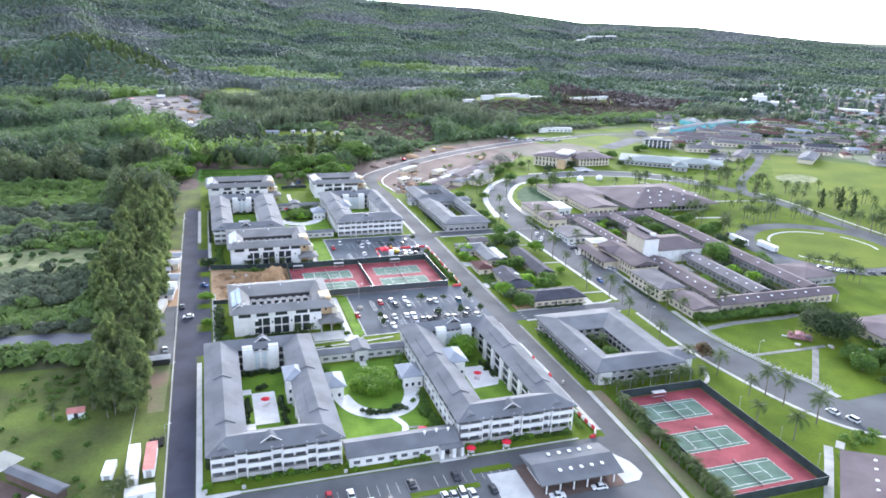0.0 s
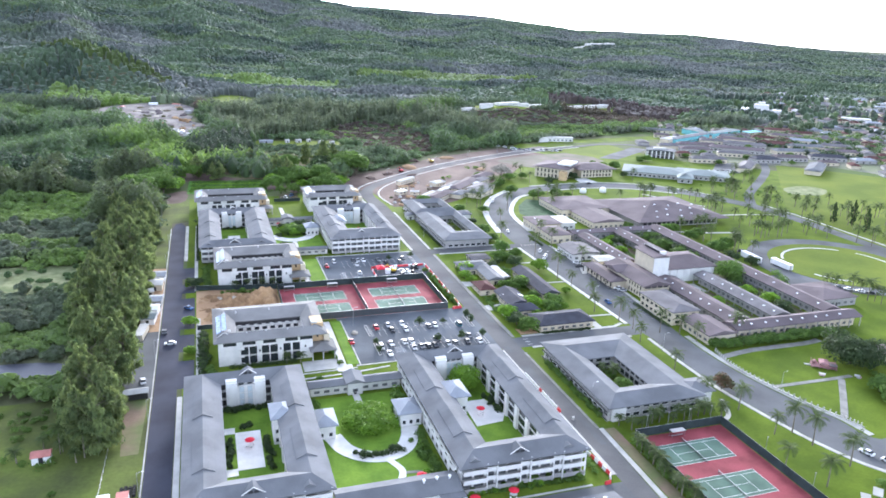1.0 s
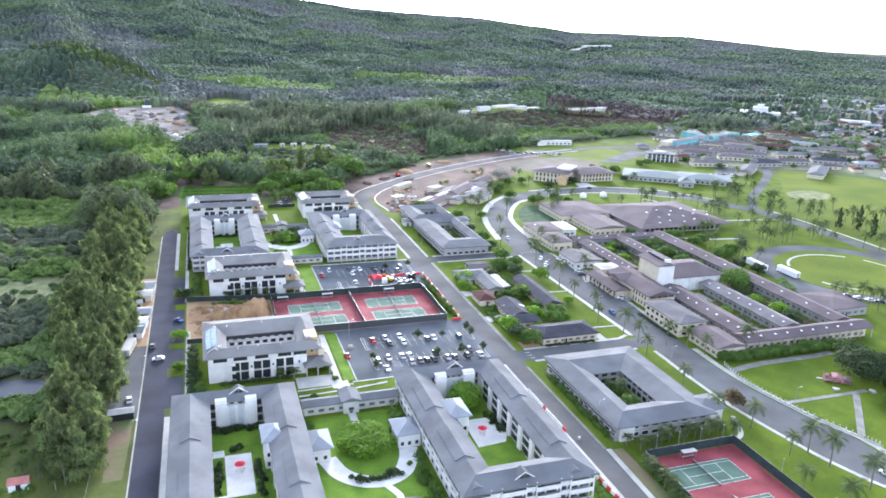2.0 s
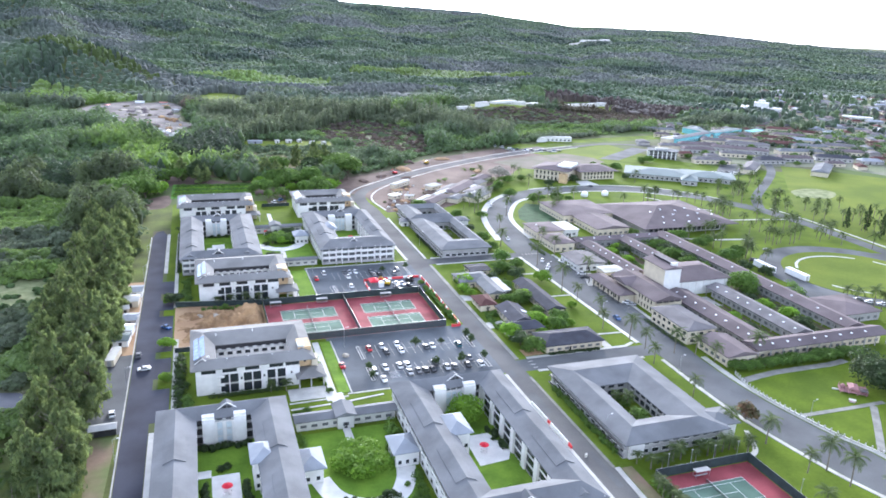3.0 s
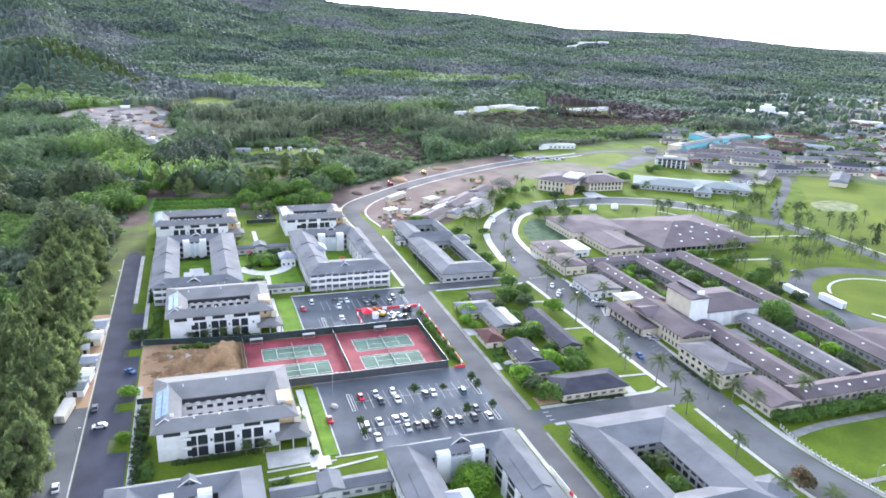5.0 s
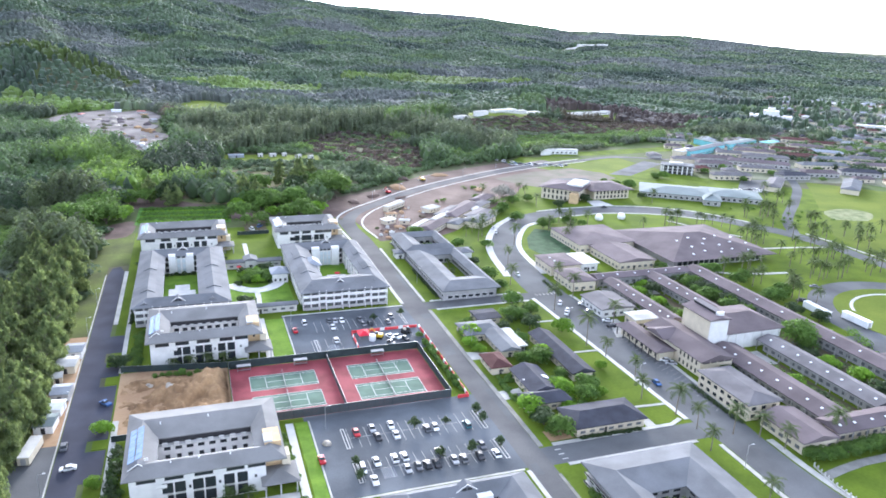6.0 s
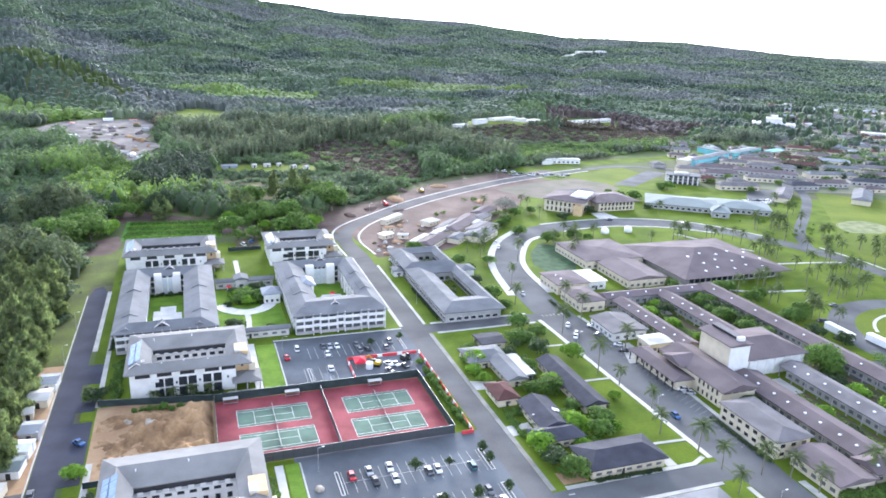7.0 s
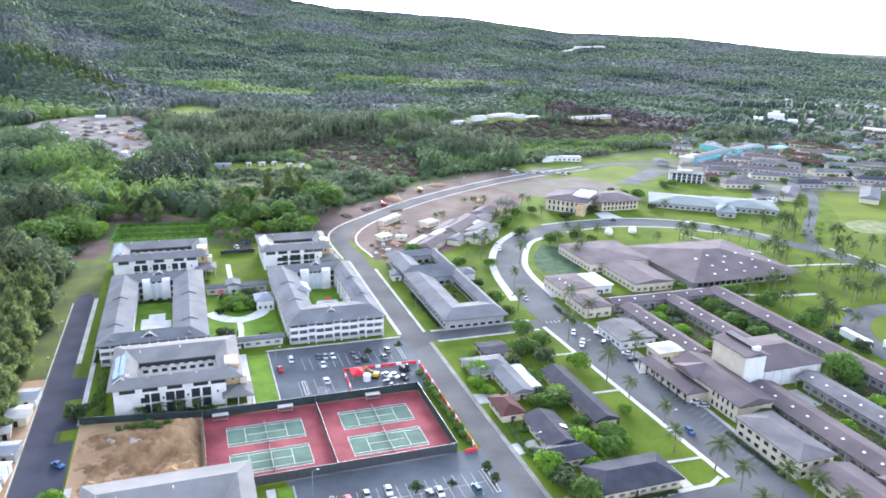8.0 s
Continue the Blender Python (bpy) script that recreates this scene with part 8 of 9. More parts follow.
A3 = [(236, 380), (255, 300), (230, 270), (256, 268), (286, 340), (291, 330), (158, 356), (128.6, 284), (146, 357), (164, 440), (300, 560), (272, 548), (350, 560), (-4, 360), (44, 408), (47, 450), (57, 452), (205, 402), (219, 402)]
scatter(t1, A1, 4, 0.7, 1.25, "garden trees"), scatter(t2, A2, 5, 0.6, 1.15, "garden trees"), scatter(t3, A3, 6, 0.7, 1.2, "garden trees")
broad_tree("garden_tree", "spreading green tree in the far garden court", 26, 5.0, 6.0, M_LEAF, 2600, 20, 0.7, 0.25, 0.3).matrix_basis = pose(51.5, 445.0, 0)
broad_tree("garden_tree", "small leafy tree in the far garden court", 27, 4.4, 4.2, M_LEAF, 1500, 14, 0.7, 0.25, 0.32).matrix_basis = pose(57.5, 446, 0)
for k, (x, y) in enumerate(((46.2, 446.5), (46.6, 440.2), (51.6, 438.2), (56.8, 440.4), (52.6, 451.5))):
    broad_tree("garden_tree", "small round leafy tree on the garden terrace", 270 + k, 4.2 + 0.3 * (k % 3), 3.4, M_LEAF if k % 2 else M_LEAF_LIME, 900, 10, 0.6, 0.25, 0.32).matrix_basis = pose(x, y, 0)
gt = broad_tree("row_tree", "bright green tree in a clipped row", 34, 4.2, 3.4, M_LEAF, 1300, 9, 0.6, 0.25)
scatter(gt, [(200.5 + k * 4.4, 243.0 - 0.1 * k + rr.uniform(-0.6, 0.6)) for k in range(14)], 7, 0.8, 1.1, "row of trees before the class wing")
cy = conifer("cypress_tree", "tall dark narrow tree on the field", 41, 16, 2.6, M_LEAF_DARK, 700, 0.8)
scatter(cy, [(416.5, 396.6), (420, 372.8), (424, 388), (440, 360)], 8, 0.9, 1.05, "narrow field trees")
# shrubs and hedges
s1 = shrub("shrub", "rounded dark green shrub in a planting bed", 51, 1.3, 1.5, M_LEAF_DARK, 240, 0.45)
s2 = shrub("shrub", "yellow-green shrub in a planting bed", 52, 1.2, 1.3, M_LEAF_LIME, 220, 0.42)
s3 = shrub("shrub", "leafy green shrub in a planting bed", 53, 1.5, 1.5, M_LEAF, 260, 0.5)
Q1 = [(5 + k * 1.9, 240.5 + rr.uniform(-1, 0.4)) for k in range(8)] + [(5.6 + rr.uniform(-0.6, 1.2), 208 + k * 1.8) for k in range(9)] + [(17.5 + rr.uniform(-0.6, 1.2), 205 + k * 2.2) for k in range(8)] + [(11 + rr.uniform(-1, 2), 229 + rr.uniform(-1, 1)) for k in range(4)] + [(92.5 + rr.uniform(-1, 1), 218 + k * 1.6) for k in range(8)] + [(80 + rr.uniform(-1, 1), 204 + k * 1.5) for k in range(5)] + [(42 + 1.9 * k, 206 + rr.uniform(-1, 1) - 3 * math.sin(k / 2.2)) for k in range(8)] + [(46 + 1.8 * k, 403.6 + rr.uniform(-0.6, 0.6)) for k in range(3)] + [(41 + rr.uniform(0, 20), rr.uniform(436, 450)) for k in range(14)] + [(10.5 + k * 2.0, 459 + rr.uniform(-1, 0)) for k in range(7)] + [(12 + k * 4, 355.6) for k in range(7)]
Q2 = [(-6.6 + rr.uniform(-0.7, 0.7), 176 + rr.uniform(-1, 3)) for k in range(5)] + [(2 + k * 5 + rr.uniform(-1, 1), 178 + rr.uniform(-0.6, 0.4)) for k in range(7)] + [(34, 174.9), (46, 175), (52, 174.8), (54, 175.2), (69, 178), (72, 177.6), (87, 177.6), (90, 177.2), (76, 177.8)] + [(60, 189 + k) for k in range(3)] + [(160 + rr.uniform(-3, 4), 218 + k * 4) for k in range(3)] + [(8 + k * 1.4, 189.5 + rr.uniform(0, 1.4)) for k in range(3)] + [(86 + rr.uniform(-3, 5), 193 + rr.uniform(-2, 6)) for k in range(8)]
Q3 = [(60.5 + rr.uniform(-1, 4), 190 + k * 1.8) for k in range(13)] + [(62 + rr.uniform(-2, 2.5), 230 + rr.uniform(-4, 10)) for k in range(12)] + [(36 + rr.uniform(-2, 3), 252 + rr.uniform(-1, 4)) for k in range(6)] + [(48.0 + rr.uniform(-1, 1), 266 + k * 5) for k in range(4)] + [(46.5, 282 + k * 2) for k in range(6)] + [(70 + k * 4.6, 179 + rr.uniform(-0.5, 0.6)) for k in range(8)] + [(-1 + rr.uniform(-1, 3.5), 266 + k * 2.4) for k in range(14)] + [(0 + rr.uniform(-2, 4), 362 + k * 3.0) for k in range(11)] + [(8 + k * 2.4, 349.6 - 0.1 * k + rr.uniform(-1.6, 0.8)) for k in range(10)] + [(67 + k * 4.2, 400.6 + rr.uniform(-0.8, 0.8)) for k in range(10)] + [(61 + rr.uniform(-3, 4), 406 + rr.uniform(-6, 6)) for k in range(8)] + [(110 + rr.uniform(-0.6, 0.8), 312 + k * 4.4) for k in range(12)] + [(rr.uniform(127, 134), rr.uniform(280, 345)) for k in range(26)] + [(rr.uniform(138, 150), rr.uniform(288, 300)) for k in range(14)] + [(139 + rr.uniform(0, 8), 216 + rr.uniform(0, 18)) for k in range(12)] + [(145 + rr.uniform(0, 8), 414 + rr.uniform(0, 30)) for k in range(12)] + [(145 + rr.uniform(0, 8), 468 + rr.uniform(0, 11)) for k in range(8)]
U1 = [(rr.uniform(186, 200), rr.uniform(146, 153)) for k in range(16)] + [(176 + k * 0.4 + rr.uniform(0, 3), 143 - k * 1.3) for k in range(10)] + [(250 + rr.uniform(-6, 8), 195 + rr.uniform(-10, 12)) for k in range(24)] + [(rr.uniform(240, 262), rr.uniform(205, 214)) for k in range(10)] + [(rr.uniform(393, 455), rr.uniform(470, 545)) for k in range(24)] + [(232 + rr.uniform(-7, 7), 618 + rr.uniform(-4, 4)) for k in range(9)] + [(193 + rr.uniform(-4, 4), 581 + rr.uniform(-3, 3)) for k in range(6)] + [(rr.uniform(20, 110), rr.uniform(604, 640)) for k in range(30)] + [(rr.uniform(40, 110), rr.uniform(536, 556)) for k in range(10)]
scatter(s1, Q1, 9, 0.7, 1.3, "bed shrubs"), scatter(s2, Q2, 10, 0.7, 1.2, "bed shrubs"), scatter(s3, Q3, 12, 0.7, 1.5, "bed shrubs")
undergrowth("undergrowth", "loose green bushes between lawns and roads", 120, U1, M_LEAF)
undergrowth("field_bushes", "low green bushes in rows on the rough grass", 121, P4, M_LEAF)
lt = broad_tree("lot_tree", "small young tree in a parking lot island", 38, 4.0, 1.5, M_LEAF_DARK, 260, 6, 0.5, 0.5)
scatter(lt, [(87, 292.4), (97.6, 292.4), (100, 275), (109.7, 296), (109.7, 276), (64.8, 278), (109.7, 290), (64.8, 271), (95, 380), (108, 383), (90, 275)], 15, 0.8, 1.2, "young lot trees")
for k, (x, y, h, r) in enumerate(((263.6, 346, 5.0, 4.4), (262.8, 352.5, 4.4, 4.0), (264, 359, 5.6, 4.6), (262.6, 366, 4.8, 4.2), (264, 372.6, 5.4, 4.4), (263, 379.4, 4.6, 4.2), (264.4, 386, 5.2, 4.4))):
    broad_tree("row_tree", "dense dark green tree in a row between wings", 280 + k, h, r, M_LEAF_DARK if k % 3 else M_LEAF, 900, 9, 0.8, 0.3).matrix_basis = pose(x, y, 0)
hedge("hedge", "long green hedge beside the office building", 61, ((125.2, 206), (125.2, 248)), 2.2, 1.7, M_LEAF)
hedge("hedge", "dark green hedge beside the long building", 62, ((130.8, 400), (130.8, 440)), 1.4, 1.2, M_LEAF_DARK, 3)
hedge("hedge", "tall leafy hedge beside the tennis courts", 63, ((127.6, 128), (127.6, 190)), 2.2, 2.4, M_LEAF, 4)
hedge("hedge", "clipped hedge beside a driveway", 64, ((125.8, 300), (125.8, 314), (132, 314)), 1.2, 1.2, M_LEAF)
hedge("hedge", "clipped hedge round a front garden", 65, ((127, 318.5), (127, 310)), 1.2, 1.1, M_LEAF)
hedge("hedge", "dark clipped hedge by the bungalow", 66, ((136, 272.8), (158, 272.6)), 1.4, 1.0, M_LEAF_DARK)
hedge("hedge", "low hedge along the dormitory's west side", 67, ((-6.2, 186), (-6.2, 250)), 1.4, 1.0, M_LEAF_DARK, 3)
hedge("hedge", "planting along the western pavement", 68, ((-1.5, 262), (-1.0, 306)), 3.0, 1.8, M_LEAF_DARK, 3)
hedge("hedge", "leafy planting between class wings", 69, ((233, 258), (233, 300)), 5.0, 2.6, M_LEAF, 2, 0.8)
hedge("hedge", "leafy planting between class wings", 70, ((259.5, 260), (259.5, 310)), 5.0, 3.0, M_LEAF_DARK, 2, 0.8)
hedge("hedge", "leafy planting between class wings", 71, ((231.5, 345), (231.5, 390)), 5.0, 2.6, M_LEAF, 2, 0.8)
hedge("hedge", "leafy planting between class wings", 72, ((259.5, 342), (259.5, 392)), 6.0, 4.0, M_LEAF, 2, 0.8)


for seed, a, b, w, h, lf in ((73, (262, 408.6), (282, 409), 2.5, 2.0, M_LEAF), (74, (190.2, 388), (190.6, 409), 1.6, 1.4, M_LEAF_DARK), (75, (274, 561), (300, 560.6), 2.4, 2.2, M_LEAF_DARK), (76, (193.4, 266), (193.4, 294), 1.8, 1.3, M_LEAF_DARK), (77, (-2.6, 400), (-2.6, 470), 1.6, 1.2, M_LEAF_DARK), (78, (1.6, 358), (1.6, 388), 3.0, 2.2, M_LEAF),
                              (79, (-0.4, 274), (-0.4, 304), 3.6, 2.6, M_LEAF_DARK), (80, (46.8, 276), (46.8, 300), 1.8, 1.6, M_LEAF), (81, (62.8, 190), (63.4, 212), 3.0, 2.0, M_LEAF), (82, (61, 232), (64, 241), 4.0, 2.4, M_LEAF), (83, (35, 232), (34.6, 241), 2.4, 1.6, M_LEAF), (84, (43, 203.6), (57, 203.6), 2.2, 1.2, M_LEAF_DARK), (85, (108.2, 178), (108.6, 196), 2.4, 1.6, M_LEAF), (86, (110.2, 312), (109.6, 345), 1.6, 1.6, M_LEAF),
                              (87, (128.4, 276), (133, 290), 2.6, 1.6, M_LEAF), (88, (127, 344), (126.8, 360), 2.4, 2.0, M_LEAF), (89, (134, 316), (150, 306), 3.4, 3.0, M_LEAF), (90, (144, 304), (150, 292), 4.0, 3.2, M_LEAF_LIME), (91, (146, 332), (150, 352), 3.4, 3.0, M_LEAF_DARK), (92, (128, 366), (150, 377), 3.0, 2.0, M_LEAF), (93, (150, 362), (168, 377), 5.0, 3.6, M_LEAF_DARK), (94, (162.6, 310), (163, 345), 1.6, 1.4, M_LEAF_DARK),
                              (95, (238, 190), (262, 196), 6.0, 4.0, M_LEAF), (96, (230, 178), (244, 172), 4.0, 3.0, M_LEAF_DARK), (97, (245, 248), (268, 243), 2.4, 1.6, M_LEAF_DARK), (98, (6, 241.2), (20, 241.4), 2.4, 1.5, M_LEAF_DARK), (99, (78, 240), (93, 240.4), 2.2, 1.4, M_LEAF), (101, (160.4, 398), (162, 446), 3.4, 2.6, M_LEAF), (102, (212, 560), (256, 578), 6.0, 4.0, M_LEAF), (103, (288, 300), (296, 318), 5.0, 3.0, M_LEAF),
                              (104, (283, 292), (283, 390), 4.0, 3.0, M_LEAF), (105, (235, 484), (262, 492), 6.0, 4.0, M_LEAF), (106, (222, 404), (238, 412), 3.0, 2.0, M_LEAF_DARK), (107, (66, 474), (98, 476), 3.0, 2.0, M_LEAF), (108, (-5, 478), (40, 480), 2.6, 1.8, M_LEAF_DARK), (109, (4, 178.4), (29, 177.6), 1.6, 1.0, M_LEAF), (110, (70, 178), (103, 176.6), 1.8, 1.1, M_LEAF), (111, (13, 189.8), (19.6, 198), 2.0, 1.2, M_LEAF), (112, (68, 402), (106, 404.2), 1.6, 1.2, M_LEAF_DARK)):
    hedge("hedge", "leafy planting along a building" if w > 2.3 else "low leafy border along a building", seed, (a, b), w, h, lf, 3.2 if w < 3.2 else 2.0, 0.5 if w < 3.2 else 0.75)
n1 = broad_tree("round_tree", "leafy green tree at the field's edge", 36, 8.0, 5.0, M_LEAF, 1200, 9, 0.9)
n2 = broad_tree("round_tree", "lime-green tree at the field's edge", 37, 6.0, 4.2, M_LEAF_LIME, 1000, 9, 0.9)
scatter(n1, [(rr.uniform(44, 104), rr.uniform(536, 604)) for k in range(22)] + [(rr.uniform(-34, 16), rr.uniform(606, 640)) for k in range(12)], 13, 0.5, 1.5, "trees at the field's edge")
scatter(n2, [(rr.uniform(44, 104), rr.uniform(540, 604)) for k in range(14)] + [(rr.uniform(-40, 30), rr.uniform(604, 700)) for k in range(14)], 14, 0.5, 1.5, "trees at the field's edge")


# ---- far woods, each belt one object ----
def octa(rng, c, r, h, n):
    """A ragged low crown: a jittered eight-sided dome, as triangles."""
    k = 6
    ang = np.arange(k) * math.tau / k
    ring = lambda f, z: np.stack([np.cos(ang)[None] * r[:, None] * f, np.sin(ang)[None] * r[:, None] * f, np.broadcast_to((z * h)[:, None], (n, k))], -1) * (1 + rng.normal(scale=0.2, size=(n, k, 1)))
    lo, mid = ring(0.7, 0.1 + 0 * h), ring(1.0, 0.45 + 0 * h)
    top = np.zeros((n, 1, 3))
    top[:, 0, 2] = h * (0.9 + 0.3 * rng.random(n))
    v = np.concatenate([lo, mid, top], 1) + c[:, None]
    f = []
    for a in range(k):
        b = (a + 1) % k
        f += [(a, b, k + b), (a, k + b, k + a), (k + a, k + b, 2 * k)]
    f = np.array(f)
    return v, f


def woods(name, label, places, r, h, tint, seed, leaves=0, size=1.0, spire=None):
    """Thousands of crowns in one mesh, with a leaf colour of its own for each tree."""
    rng = np.random.default_rng(seed)
    n = len(places)
    c = np.stack([places[:, 0], places[:, 1], height(places[:, 0], places[:, 1])], -1)
    core = 0.6 if leaves else 1.0
    v, f = octa(rng, c, r * core, h * (0.75 if leaves else 1.0), n)
    m = v.shape[1]
    verts = [v.reshape(-1, 3)]
    tris = (f[None] + (np.arange(n) * m)[:, None, None]).reshape(-1, 3)
    cols = [np.repeat(tint, m, 0)]
    quads = np.zeros((0, 4), int)
    if leaves:
        u = rng.normal(size=(n, leaves, 3))
        u /= np.linalg.norm(u, axis=2)[..., None]
        u[..., 2] = np.abs(u[..., 2]) * 1.1 - 0.25
        lean = np.full(n, 0.3) if spire is None else np.where(spire, 0.8, 0.3)
        taper = 1 - lean[:, None, None] * np.clip(u[..., 2:3], 0, 1) ** 1.4
        cen = c[:, None] + np.concatenate([u[..., :2] * r[:, None, None] * taper * (0.75 + 0.4 * rng.random((n, leaves, 1))), (0.5 + 0.5 * u[..., 2:3]) * h[:, None, None]], -1)
        nrm = u + rng.normal(scale=0.5, size=u.shape) + np.array((0, 0, 0.55))
        nrm /= np.linalg.norm(nrm, axis=2)[..., None]
        a = np.cross(nrm, rng.normal(size=u.shape))
        a /= np.linalg.norm(a, axis=2)[..., None]
        b = np.cross(nrm, a)
        s = size * (0.6 + 0.8 * rng.random((n, leaves, 1)))
        q = np.stack([cen - a * s * 0.5, cen - b * s * 0.4, cen + a * s * 0.6, cen + b * s * 0.45], 2)
        quads = np.arange(n * leaves * 4).reshape(-1, 4) + len(verts[0])
        verts.append(q.reshape(-1, 3))
        cols.append(np.repeat(tint * 1.0, leaves * 4, 0) * (0.88 + 0.24 * np.repeat(rng.random((n * leaves, 1)), 4, 0)))
    V, C = np.concatenate(verts), np.concatenate(cols)
    me = bpy.data.meshes.new(name)
    me.vertices.add(len(V))
    me.vertices.foreach_set("co", V.ravel())
    loops = np.concatenate([tris.ravel(), quads.ravel()])
    me.loops.add(len(loops))
    me.loops.foreach_set("vertex_index", loops)
    tot = np.concatenate([np.full(len(tris), 3), np.full(len(quads), 4)])
    me.polygons.add(len(tot))
    me.polygons.foreach_set("loop_start", np.concatenate([[0], np.cumsum(tot)[:-1]]))
    me.polygons.foreach_set("loop_total", tot)
    me.polygons.foreach_set("use_smooth", np.concatenate([np.ones(len(tris), bool), np.zeros(len(quads), bool)]))
    me.update(calc_edges=True)
    at = me.attributes.new("leaf_tint", "FLOAT_COLOR", "POINT")
    at.data.foreach_set("color", np.concatenate([C, np.ones((len(C), 1))], 1).ravel())
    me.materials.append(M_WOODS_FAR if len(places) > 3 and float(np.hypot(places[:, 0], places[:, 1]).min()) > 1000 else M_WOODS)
    return tagged(new(name, me), label, "trees", kind="stuff")


def inside(px, py, poly):
    n, res = len(poly), np.zeros(len(px), bool)
    for k in range(n):
        (ax, ay), (bx, by) = poly[k], poly[(k + 1) % n]
        cond = (ay > py) != (by > py)
        with np.errstate(divide="ignore", invalid="ignore"):
            res ^= cond & (px < (bx - ax) * (py - ay) / (by - ay) + ax)
    return res


OPEN_LAND = [((-8, 0), (700, 0), (700, 420), (640, 600), (600, 660), (620, 790), (520, 805), (350, 745), (300, 722), (215, 690), (170, 640), (120, 610), (108, 560), (106, 530), (-8, 530)),
             ((-140, 1035), (-90, 945), (-68, 880), (-18, 793), (10, 828), (8, 900), (-6, 960), (2, 1040), (-20, 1116), (-72, 1128), (-116, 1090)), ((10, 1110), (40, 1070), (75, 1110), (90, 1200), (50, 1230), (15, 1180)), ((335, 905), (360, 975), (480, 1010), (560, 1040), (615, 1020), (590, 975), (480, 945), (400, 915)),
             ((-20, 590), (6, 590), (45, 540), (90, 540), (90, 570), (20, 612), (-10, 645)), ((50, 758), (135, 742), (140, 778), (50, 790)), ((1100, 2120), (1300, 2130), (1300, 2200), (1110, 2190))]
GREY, DEEP, LIME, BROWN, MID = (np.array(c) for c in ((0.150, 0.182, 0.115), (0.052, 0.092, 0.044), (0.205, 0.32, 0.058), (0.118, 0.092, 0.074), (0.112, 0.180, 0.066)))


HILL_HAZE = np.array((1.32, 1.20, 1.75))      # greyer hill ironwoods, with bluish distance haze put into the leaf colour


def land(seed, step, r0, r1, az0=-30, az1=62):
    """Jittered places over a sector of the land, thinned where the land is open or built on."""
    rng = np.random.default_rng(seed)
    gx, gy = np.meshgrid(np.arange(-r1 * 0.5, r1 * 0.9, step), np.arange(150, r1, step))
    x, y = gx.ravel() + rng.uniform(-0.5, 0.5, gx.size) * step, gy.ravel() + rng.uniform(-0.5, 0.5, gx.size) * step
    r, az = np.hypot(x, y), np.degrees(np.arctan2(x, y))
    ok = (r > r0) & (r < r1) & (az > az0) & (az < az1)
    x, y = x[ok], y[ok]
    for p in OPEN_LAND:
        o = ~inside(x, y, p)
        x, y = x[o], y[o]
    return rng, x, y


def blend(a, b, f):
    return a + (b - a) * f[:, None]


MEADOWS = [(LIME, ((-200, 1190), (-65, 1160), (-60, 1093), (-190, 1070))), (LIME, ((-1, 1459), (107, 1506), (255, 1420), (247, 1373), (118, 1384), (4, 1423))), (LIME * 0.5, ((-230, 1300), (-150, 1270), (-60, 1250), (-40, 1275), (-150, 1310), (-230, 1330))),
           (np.array((0.108, 0.092, 0.056)), ((521, 1073), (672, 1026), (766, 957), (590, 907), (467, 905))), (LIME * 0.8, ((300, 1500), (520, 1450), (700, 1480), (560, 1560), (330, 1570))), (BROWN * 1.1, ((-60, 1010), (-10, 1000), (20, 1060), (-30, 1080))), (LIME, ((-60, 640), (10, 630), (40, 700), (-10, 780), (-60, 740)))]


def leaf_tint(x, y, rng):
    n1, n2, n3 = lumps(x * 0.6, y, 60, 1.1), lumps(x * 0.5, y, 34, 3.3), lumps(x * 0.6, y, 130, 5.0)
    t = blend(np.broadcast_to(MID, (len(x), 3)), DEEP, smoothstep(-0.1, 0.5, n1))
    t = blend(t, GREY, smoothstep(0.0, 0.6, n3))
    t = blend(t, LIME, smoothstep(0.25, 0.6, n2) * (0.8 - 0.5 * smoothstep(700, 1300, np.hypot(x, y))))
    for col, poly in MEADOWS:
        t = np.where(inside(x, y, poly)[:, None], col, t)
    return t * (0.80 + 0.40 * rng.random((len(x), 1)))


def clumps(x, y, rng, low, high, s=34.0, seed=2.0):
    """Tree heights that swell into stands and sink into hollows."""
    g = smoothstep(-0.45, 0.55, lumps(x * 0.8, y, s, seed) + 0.5 * lumps(x, y, s * 0.4, seed + 3))
    return low + (high - low) * g * (0.7 + 0.45 * rng.random(len(x)))


# belt beside the creek and fields, west of the lane
rng, x, y = land(1, 5.8, 150, 640, -30, 14)
keep = (x < -38) & (y > 262)
keep &= ~((y > 279) & (y < 297))
scrub = (y > 370) & (y < 405) & (x < -42)
keep &= ~(scrub & (rng.random(len(x)) < 0.72))
keep |= (x < -25 - 3 * np.sin(y / 9)) & (y > 425)
keep &= ~((x > -23) & (x < -8) & (y < 525))
keep &= ~((x > -24) & (y < 604))
keep &= np.hypot(x + 38, y - 560) > 19
x, y, scrub = x[keep], y[keep], scrub[keep]
t = leaf_tint(x, y, rng)
lush = (y > 488) & (y < 562) & (x < -62) | (y < 278) | (y > 302) & (y < 326) | (y > 428) & (y < 452) & (x < -66) & (lumps(x, y, 9, 1.0) > -0.2)
t = np.where(lush[:, None], t * 0.3 + 0.7 * LIME, t)
t = np.where(scrub[:, None], MID * 1.1, t)
tall = (y > 566) | (y > 455) & (x > -64)
iron_w = (x < -26) & tall & (y > 470) & (lumps(x, y, 40, 7.7) > -0.35)
t = np.where(iron_w[:, None], np.array((0.125, 0.165, 0.066)) * (0.6 + 0.8 * rng.random((len(x), 1))), t)
h = np.where(tall, clumps(x, y, rng, 4, 15, 26), clumps(x, y, rng, 2.0, 7.0, 14))
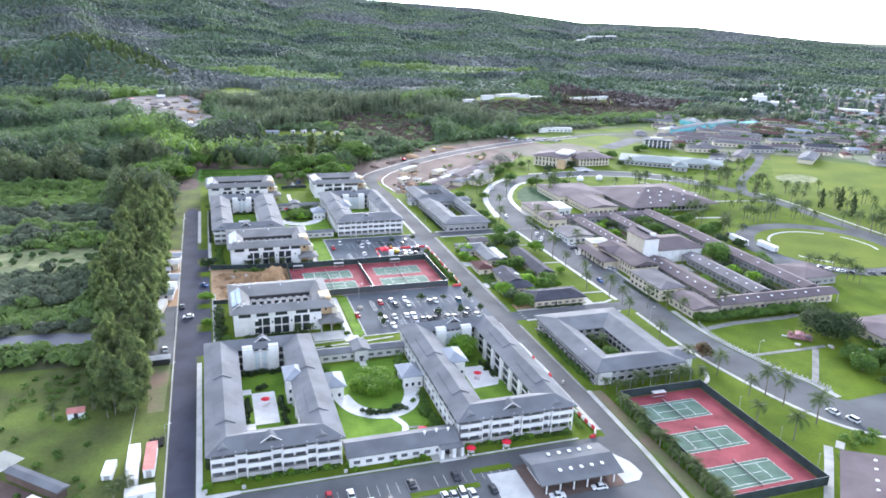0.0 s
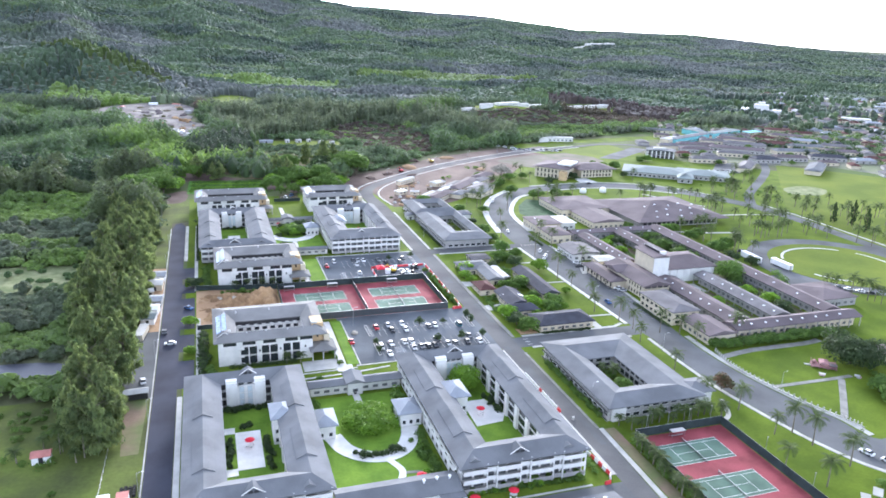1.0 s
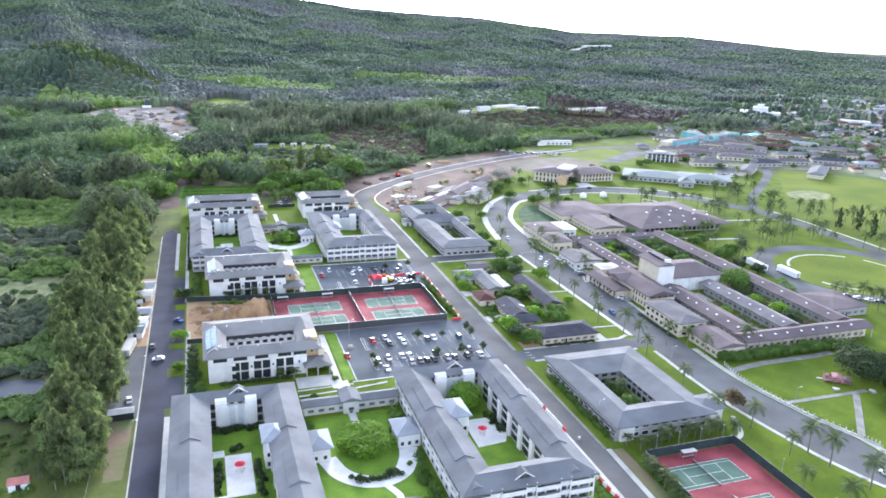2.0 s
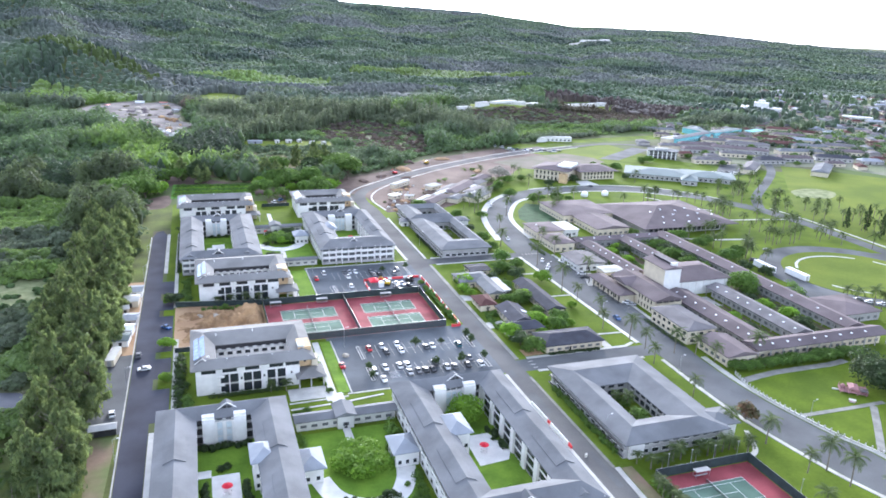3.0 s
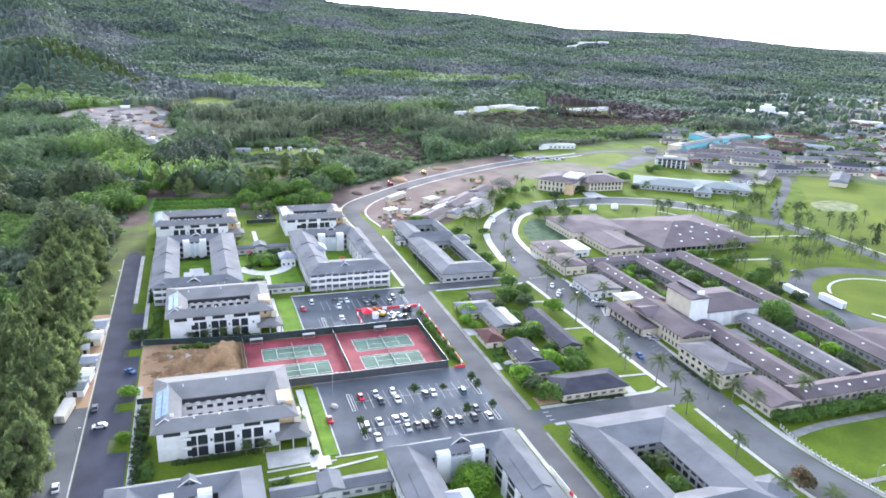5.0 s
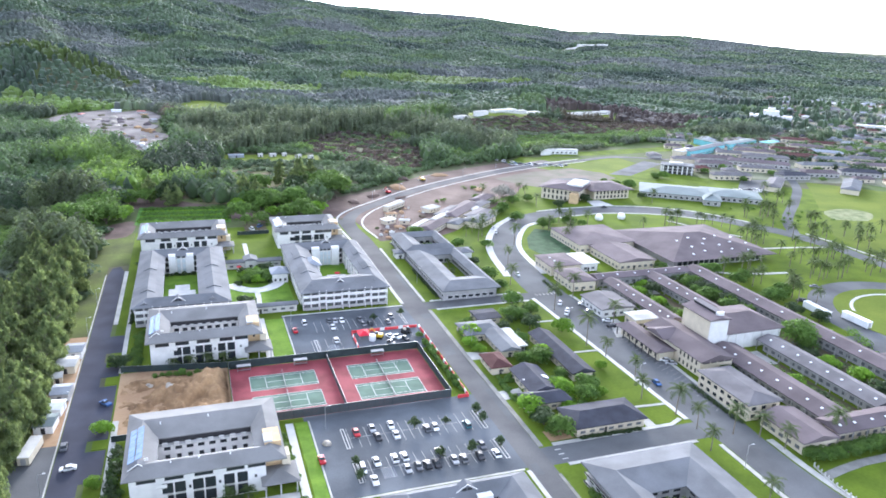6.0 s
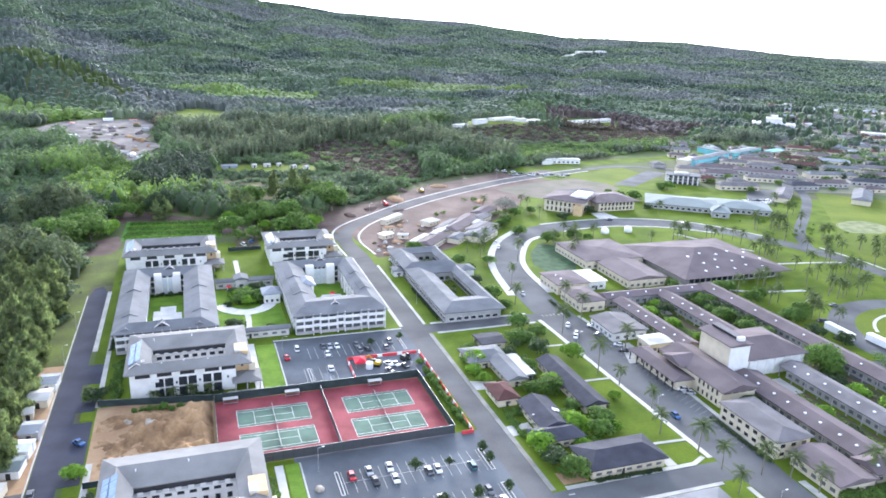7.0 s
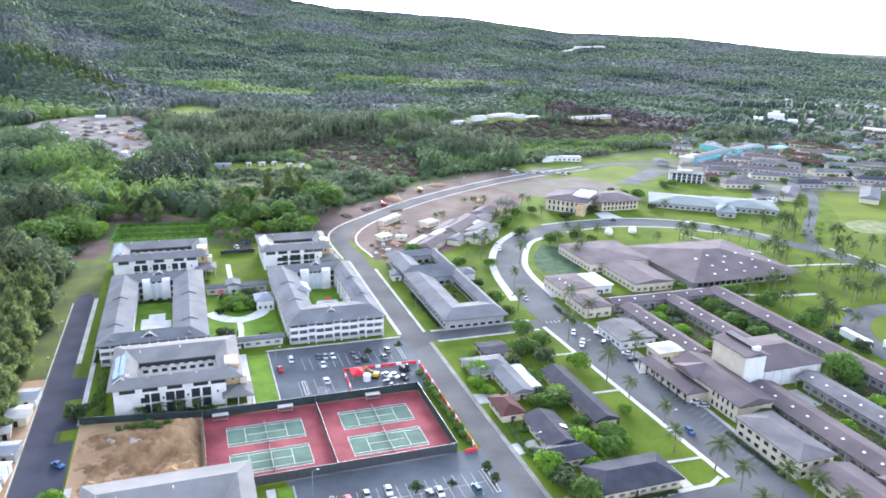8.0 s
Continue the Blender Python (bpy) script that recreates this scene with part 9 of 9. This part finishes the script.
r = np.where(tall, 3.0 + 0.32 * h + 1.5 * rng.random(len(x)), rng.uniform(2.6, 4.8, len(x)))
h = np.where(iron_w, clumps(x, y, rng, 7, 25, 24, 6.0), h)
r = np.where(iron_w, 2.6 + 0.16 * h + 1.0 * rng.random(len(x)), r)
r = np.where(scrub, 1.6, r)
h = np.where(scrub, h * 0.5, h)
woods("woods_near", "dense green bushes and trees beside the fields", np.stack([x, y], -1), r, h, t, 2, 140, 1.5, iron_w)
# woods on the plain
rng, x, y = land(3, 6.2, 600, 1120)
az, d = np.degrees(np.arctan2(x, y)), np.hypot(x, y)
keep = (d > 640) | (az < 14)
keep &= ~((x < -24) & (y < 640) & (d < 640)) & (y > 560)
town = (az > 33.5) & (d > 700) & (d < 1070) & (x > 500)
keep &= ~(town & (rng.random(len(x)) < 0.70)) & ~((az > 42) & (d >= 1070) & (rng.random(len(x)) < 0.7))
brown = inside(x, y, ((138, 854), (187, 905), (232, 862), (244, 775), (214, 700), (165, 717), (138, 774))) | inside(x, y, ((330, 860), (520, 850), (700, 930), (640, 960), (480, 920), (340, 920)))
keep &= ~(brown & (rng.random(len(x)) < 0.25))
glade = inside(x, y, ((-30, 600), (125, 600), (150, 650), (135, 720), (20, 730), (-40, 680)))
keep &= ~(glade & (rng.random(len(x)) < 0.5))
x, y, az, d, brown, town = x[keep], y[keep], az[keep], d[keep], brown[keep], town[keep]
t = leaf_tint(x, y, rng)
stand = inside(x, y, ((10, 860), (60, 800), (150, 850), (240, 860), (330, 740), (345, 800), (260, 930), (120, 1010), (20, 960))) & ~brown
t = np.where(stand[:, None], np.array((0.165, 0.205, 0.110)) * (0.75 + 0.4 * rng.random((len(x), 1))), t)
t = np.where((brown & (rng.random(len(x)) < 0.75))[:, None], BROWN * (0.8 + 0.4 * rng.random((len(x), 1))), t)
belt = inside(x, y, ((340, 800), (560, 810), (640, 830), (600, 870), (460, 850), (345, 840)))
t = np.where(belt[:, None], blend(np.broadcast_to(MID, (len(x), 3)), LIME, rng.random(len(x)) * 0.6), t)
h = np.where(stand, clumps(x, y, rng, 9, 27, 22), np.where(brown, rng.uniform(2, 5, len(x)), clumps(x, y, rng, 3.5, 19, 36)))
front = ((x > 130) & (x < 215) | (x > 335) & (x < 640)) & (y < 905 + 0.25 * (x - 340)) & (y > 690) & ~stand
h = np.where(front, h * 0.5, h)
h = np.where(town, rng.uniform(3.0, 7.5, len(x)), h)
yard = inside(x, y, ((40, 680), (140, 668), (150, 745), (40, 760)))
h = np.where(yard, rng.uniform(1.5, 4.0, len(x)), h)
dark = inside(x, y, ((-10, 690), (30, 680), (44, 720), (50, 800), (10, 790), (-12, 740)))
t = np.where(dark[:, None], np.array((0.045, 0.072, 0.034)) * (0.8 + 0.4 * rng.random((len(x), 1))), t)
h = np.where(dark, rng.uniform(10, 17, len(x)), h)
r = np.where(stand, rng.uniform(2.6, 3.8, len(x)), 2.6 + 0.22 * h + 2.2 * rng.random(len(x)) ** 2)
woods("woods_plain", "mixed green woods on the plain", np.stack([x, y], -1), r, h, t, 4, 26, 1.9, stand)
# woods on the hills
def canopy(name, label, x, y, r, h, tint, seed):
    """A wooded hillside seen from far off: a low uneven crown for each tree, all in one mesh."""
    rng = np.random.default_rng(seed)
    n, k = len(x), 4
    ang = np.arange(k) * math.tau / k + rng.random((n, 1)) * math.tau
    v = np.zeros((n, 2 * k + 1, 3))
    for j, (f, z) in enumerate(((1.0, 0.05), (0.66, 0.72))):
        wob = 0.8 + 0.4 * rng.random((n, k))
        v[:, j * k:(j + 1) * k, 0], v[:, j * k:(j + 1) * k, 1] = np.cos(ang) * r[:, None] * f * wob, np.sin(ang) * r[:, None] * f * wob
        v[:, j * k:(j + 1) * k, 2] = z * h[:, None] * (0.85 + 0.3 * rng.random((n, k)))
    v[:, 2 * k, 2] = h
    v[:, 2 * k, :2] = rng.uniform(-0.3, 0.3, (n, 2)) * r[:, None]
    v[:, :k, 2] -= 4.0
    v += np.stack([x, y, height(x, y)], -1)[:, None]
    f = []
    for a in range(k):
        b = (a + 1) % k
        f += [(a, b, k + b), (a, k + b, k + a), (k + a, k + b, 2 * k)]
    tris = (np.array(f)[None] + (np.arange(n) * (2 * k + 1))[:, None, None]).reshape(-1, 3)
    me = bpy.data.meshes.new(name)
    me.vertices.add(n * (2 * k + 1)), me.loops.add(tris.size), me.polygons.add(len(tris))
    me.vertices.foreach_set("co", v.ravel())
    me.loops.foreach_set("vertex_index", tris.ravel())
    me.polygons.foreach_set("loop_start", np.arange(len(tris)) * 3)
    me.polygons.foreach_set("loop_total", np.full(len(tris), 3))
    me.polygons.foreach_set("use_smooth", np.zeros(len(tris), bool))
    me.update(calc_edges=True)
    c = np.repeat(np.concatenate([tint, np.ones((n, 1))], 1), 2 * k + 1, 0)
    me.attributes.new("leaf_tint", "FLOAT_COLOR", "POINT").data.foreach_set("color", c.ravel())
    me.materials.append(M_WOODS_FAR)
    return tagged(new(name, me), label, "trees", kind="stuff")


rng, x, y = land(5, 8.2, 1120, 2000)
az, d = np.degrees(np.arctan2(x, y)), np.hypot(x, y)
keep = ~((az > 38) & (d < 1750) & (rng.random(len(x)) < np.where(az > 42, 0.8, 0.45)))
x, y = x[keep], y[keep]
canopy("woods_slope", "wooded lower slopes of the hills", x, y, rng.uniform(4.0, 7.5, len(x)), clumps(x, y, rng, 4.0, 13, 60), leaf_tint(x, y, rng) * HILL_HAZE, 6)
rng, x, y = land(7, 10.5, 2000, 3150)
canopy("woods_ridge", "wooded upper slopes and ridge", x, y, rng.uniform(6, 9.5, len(x)), rng.uniform(5, 11, len(x)), leaf_tint(x, y, rng) * HILL_HAZE, 8)

# dark clipped planting before the white blocks
for k, (x0, x1, y) in enumerate(((9, 33, 271.2), (11, 36, 355.2))):
    hedge("hedge", "very dark low planting before the white block", 400 + k, ((x0, y), (x1, y)), 1.8, 1.7, M_LEAF_DARK, 4, 0.5)
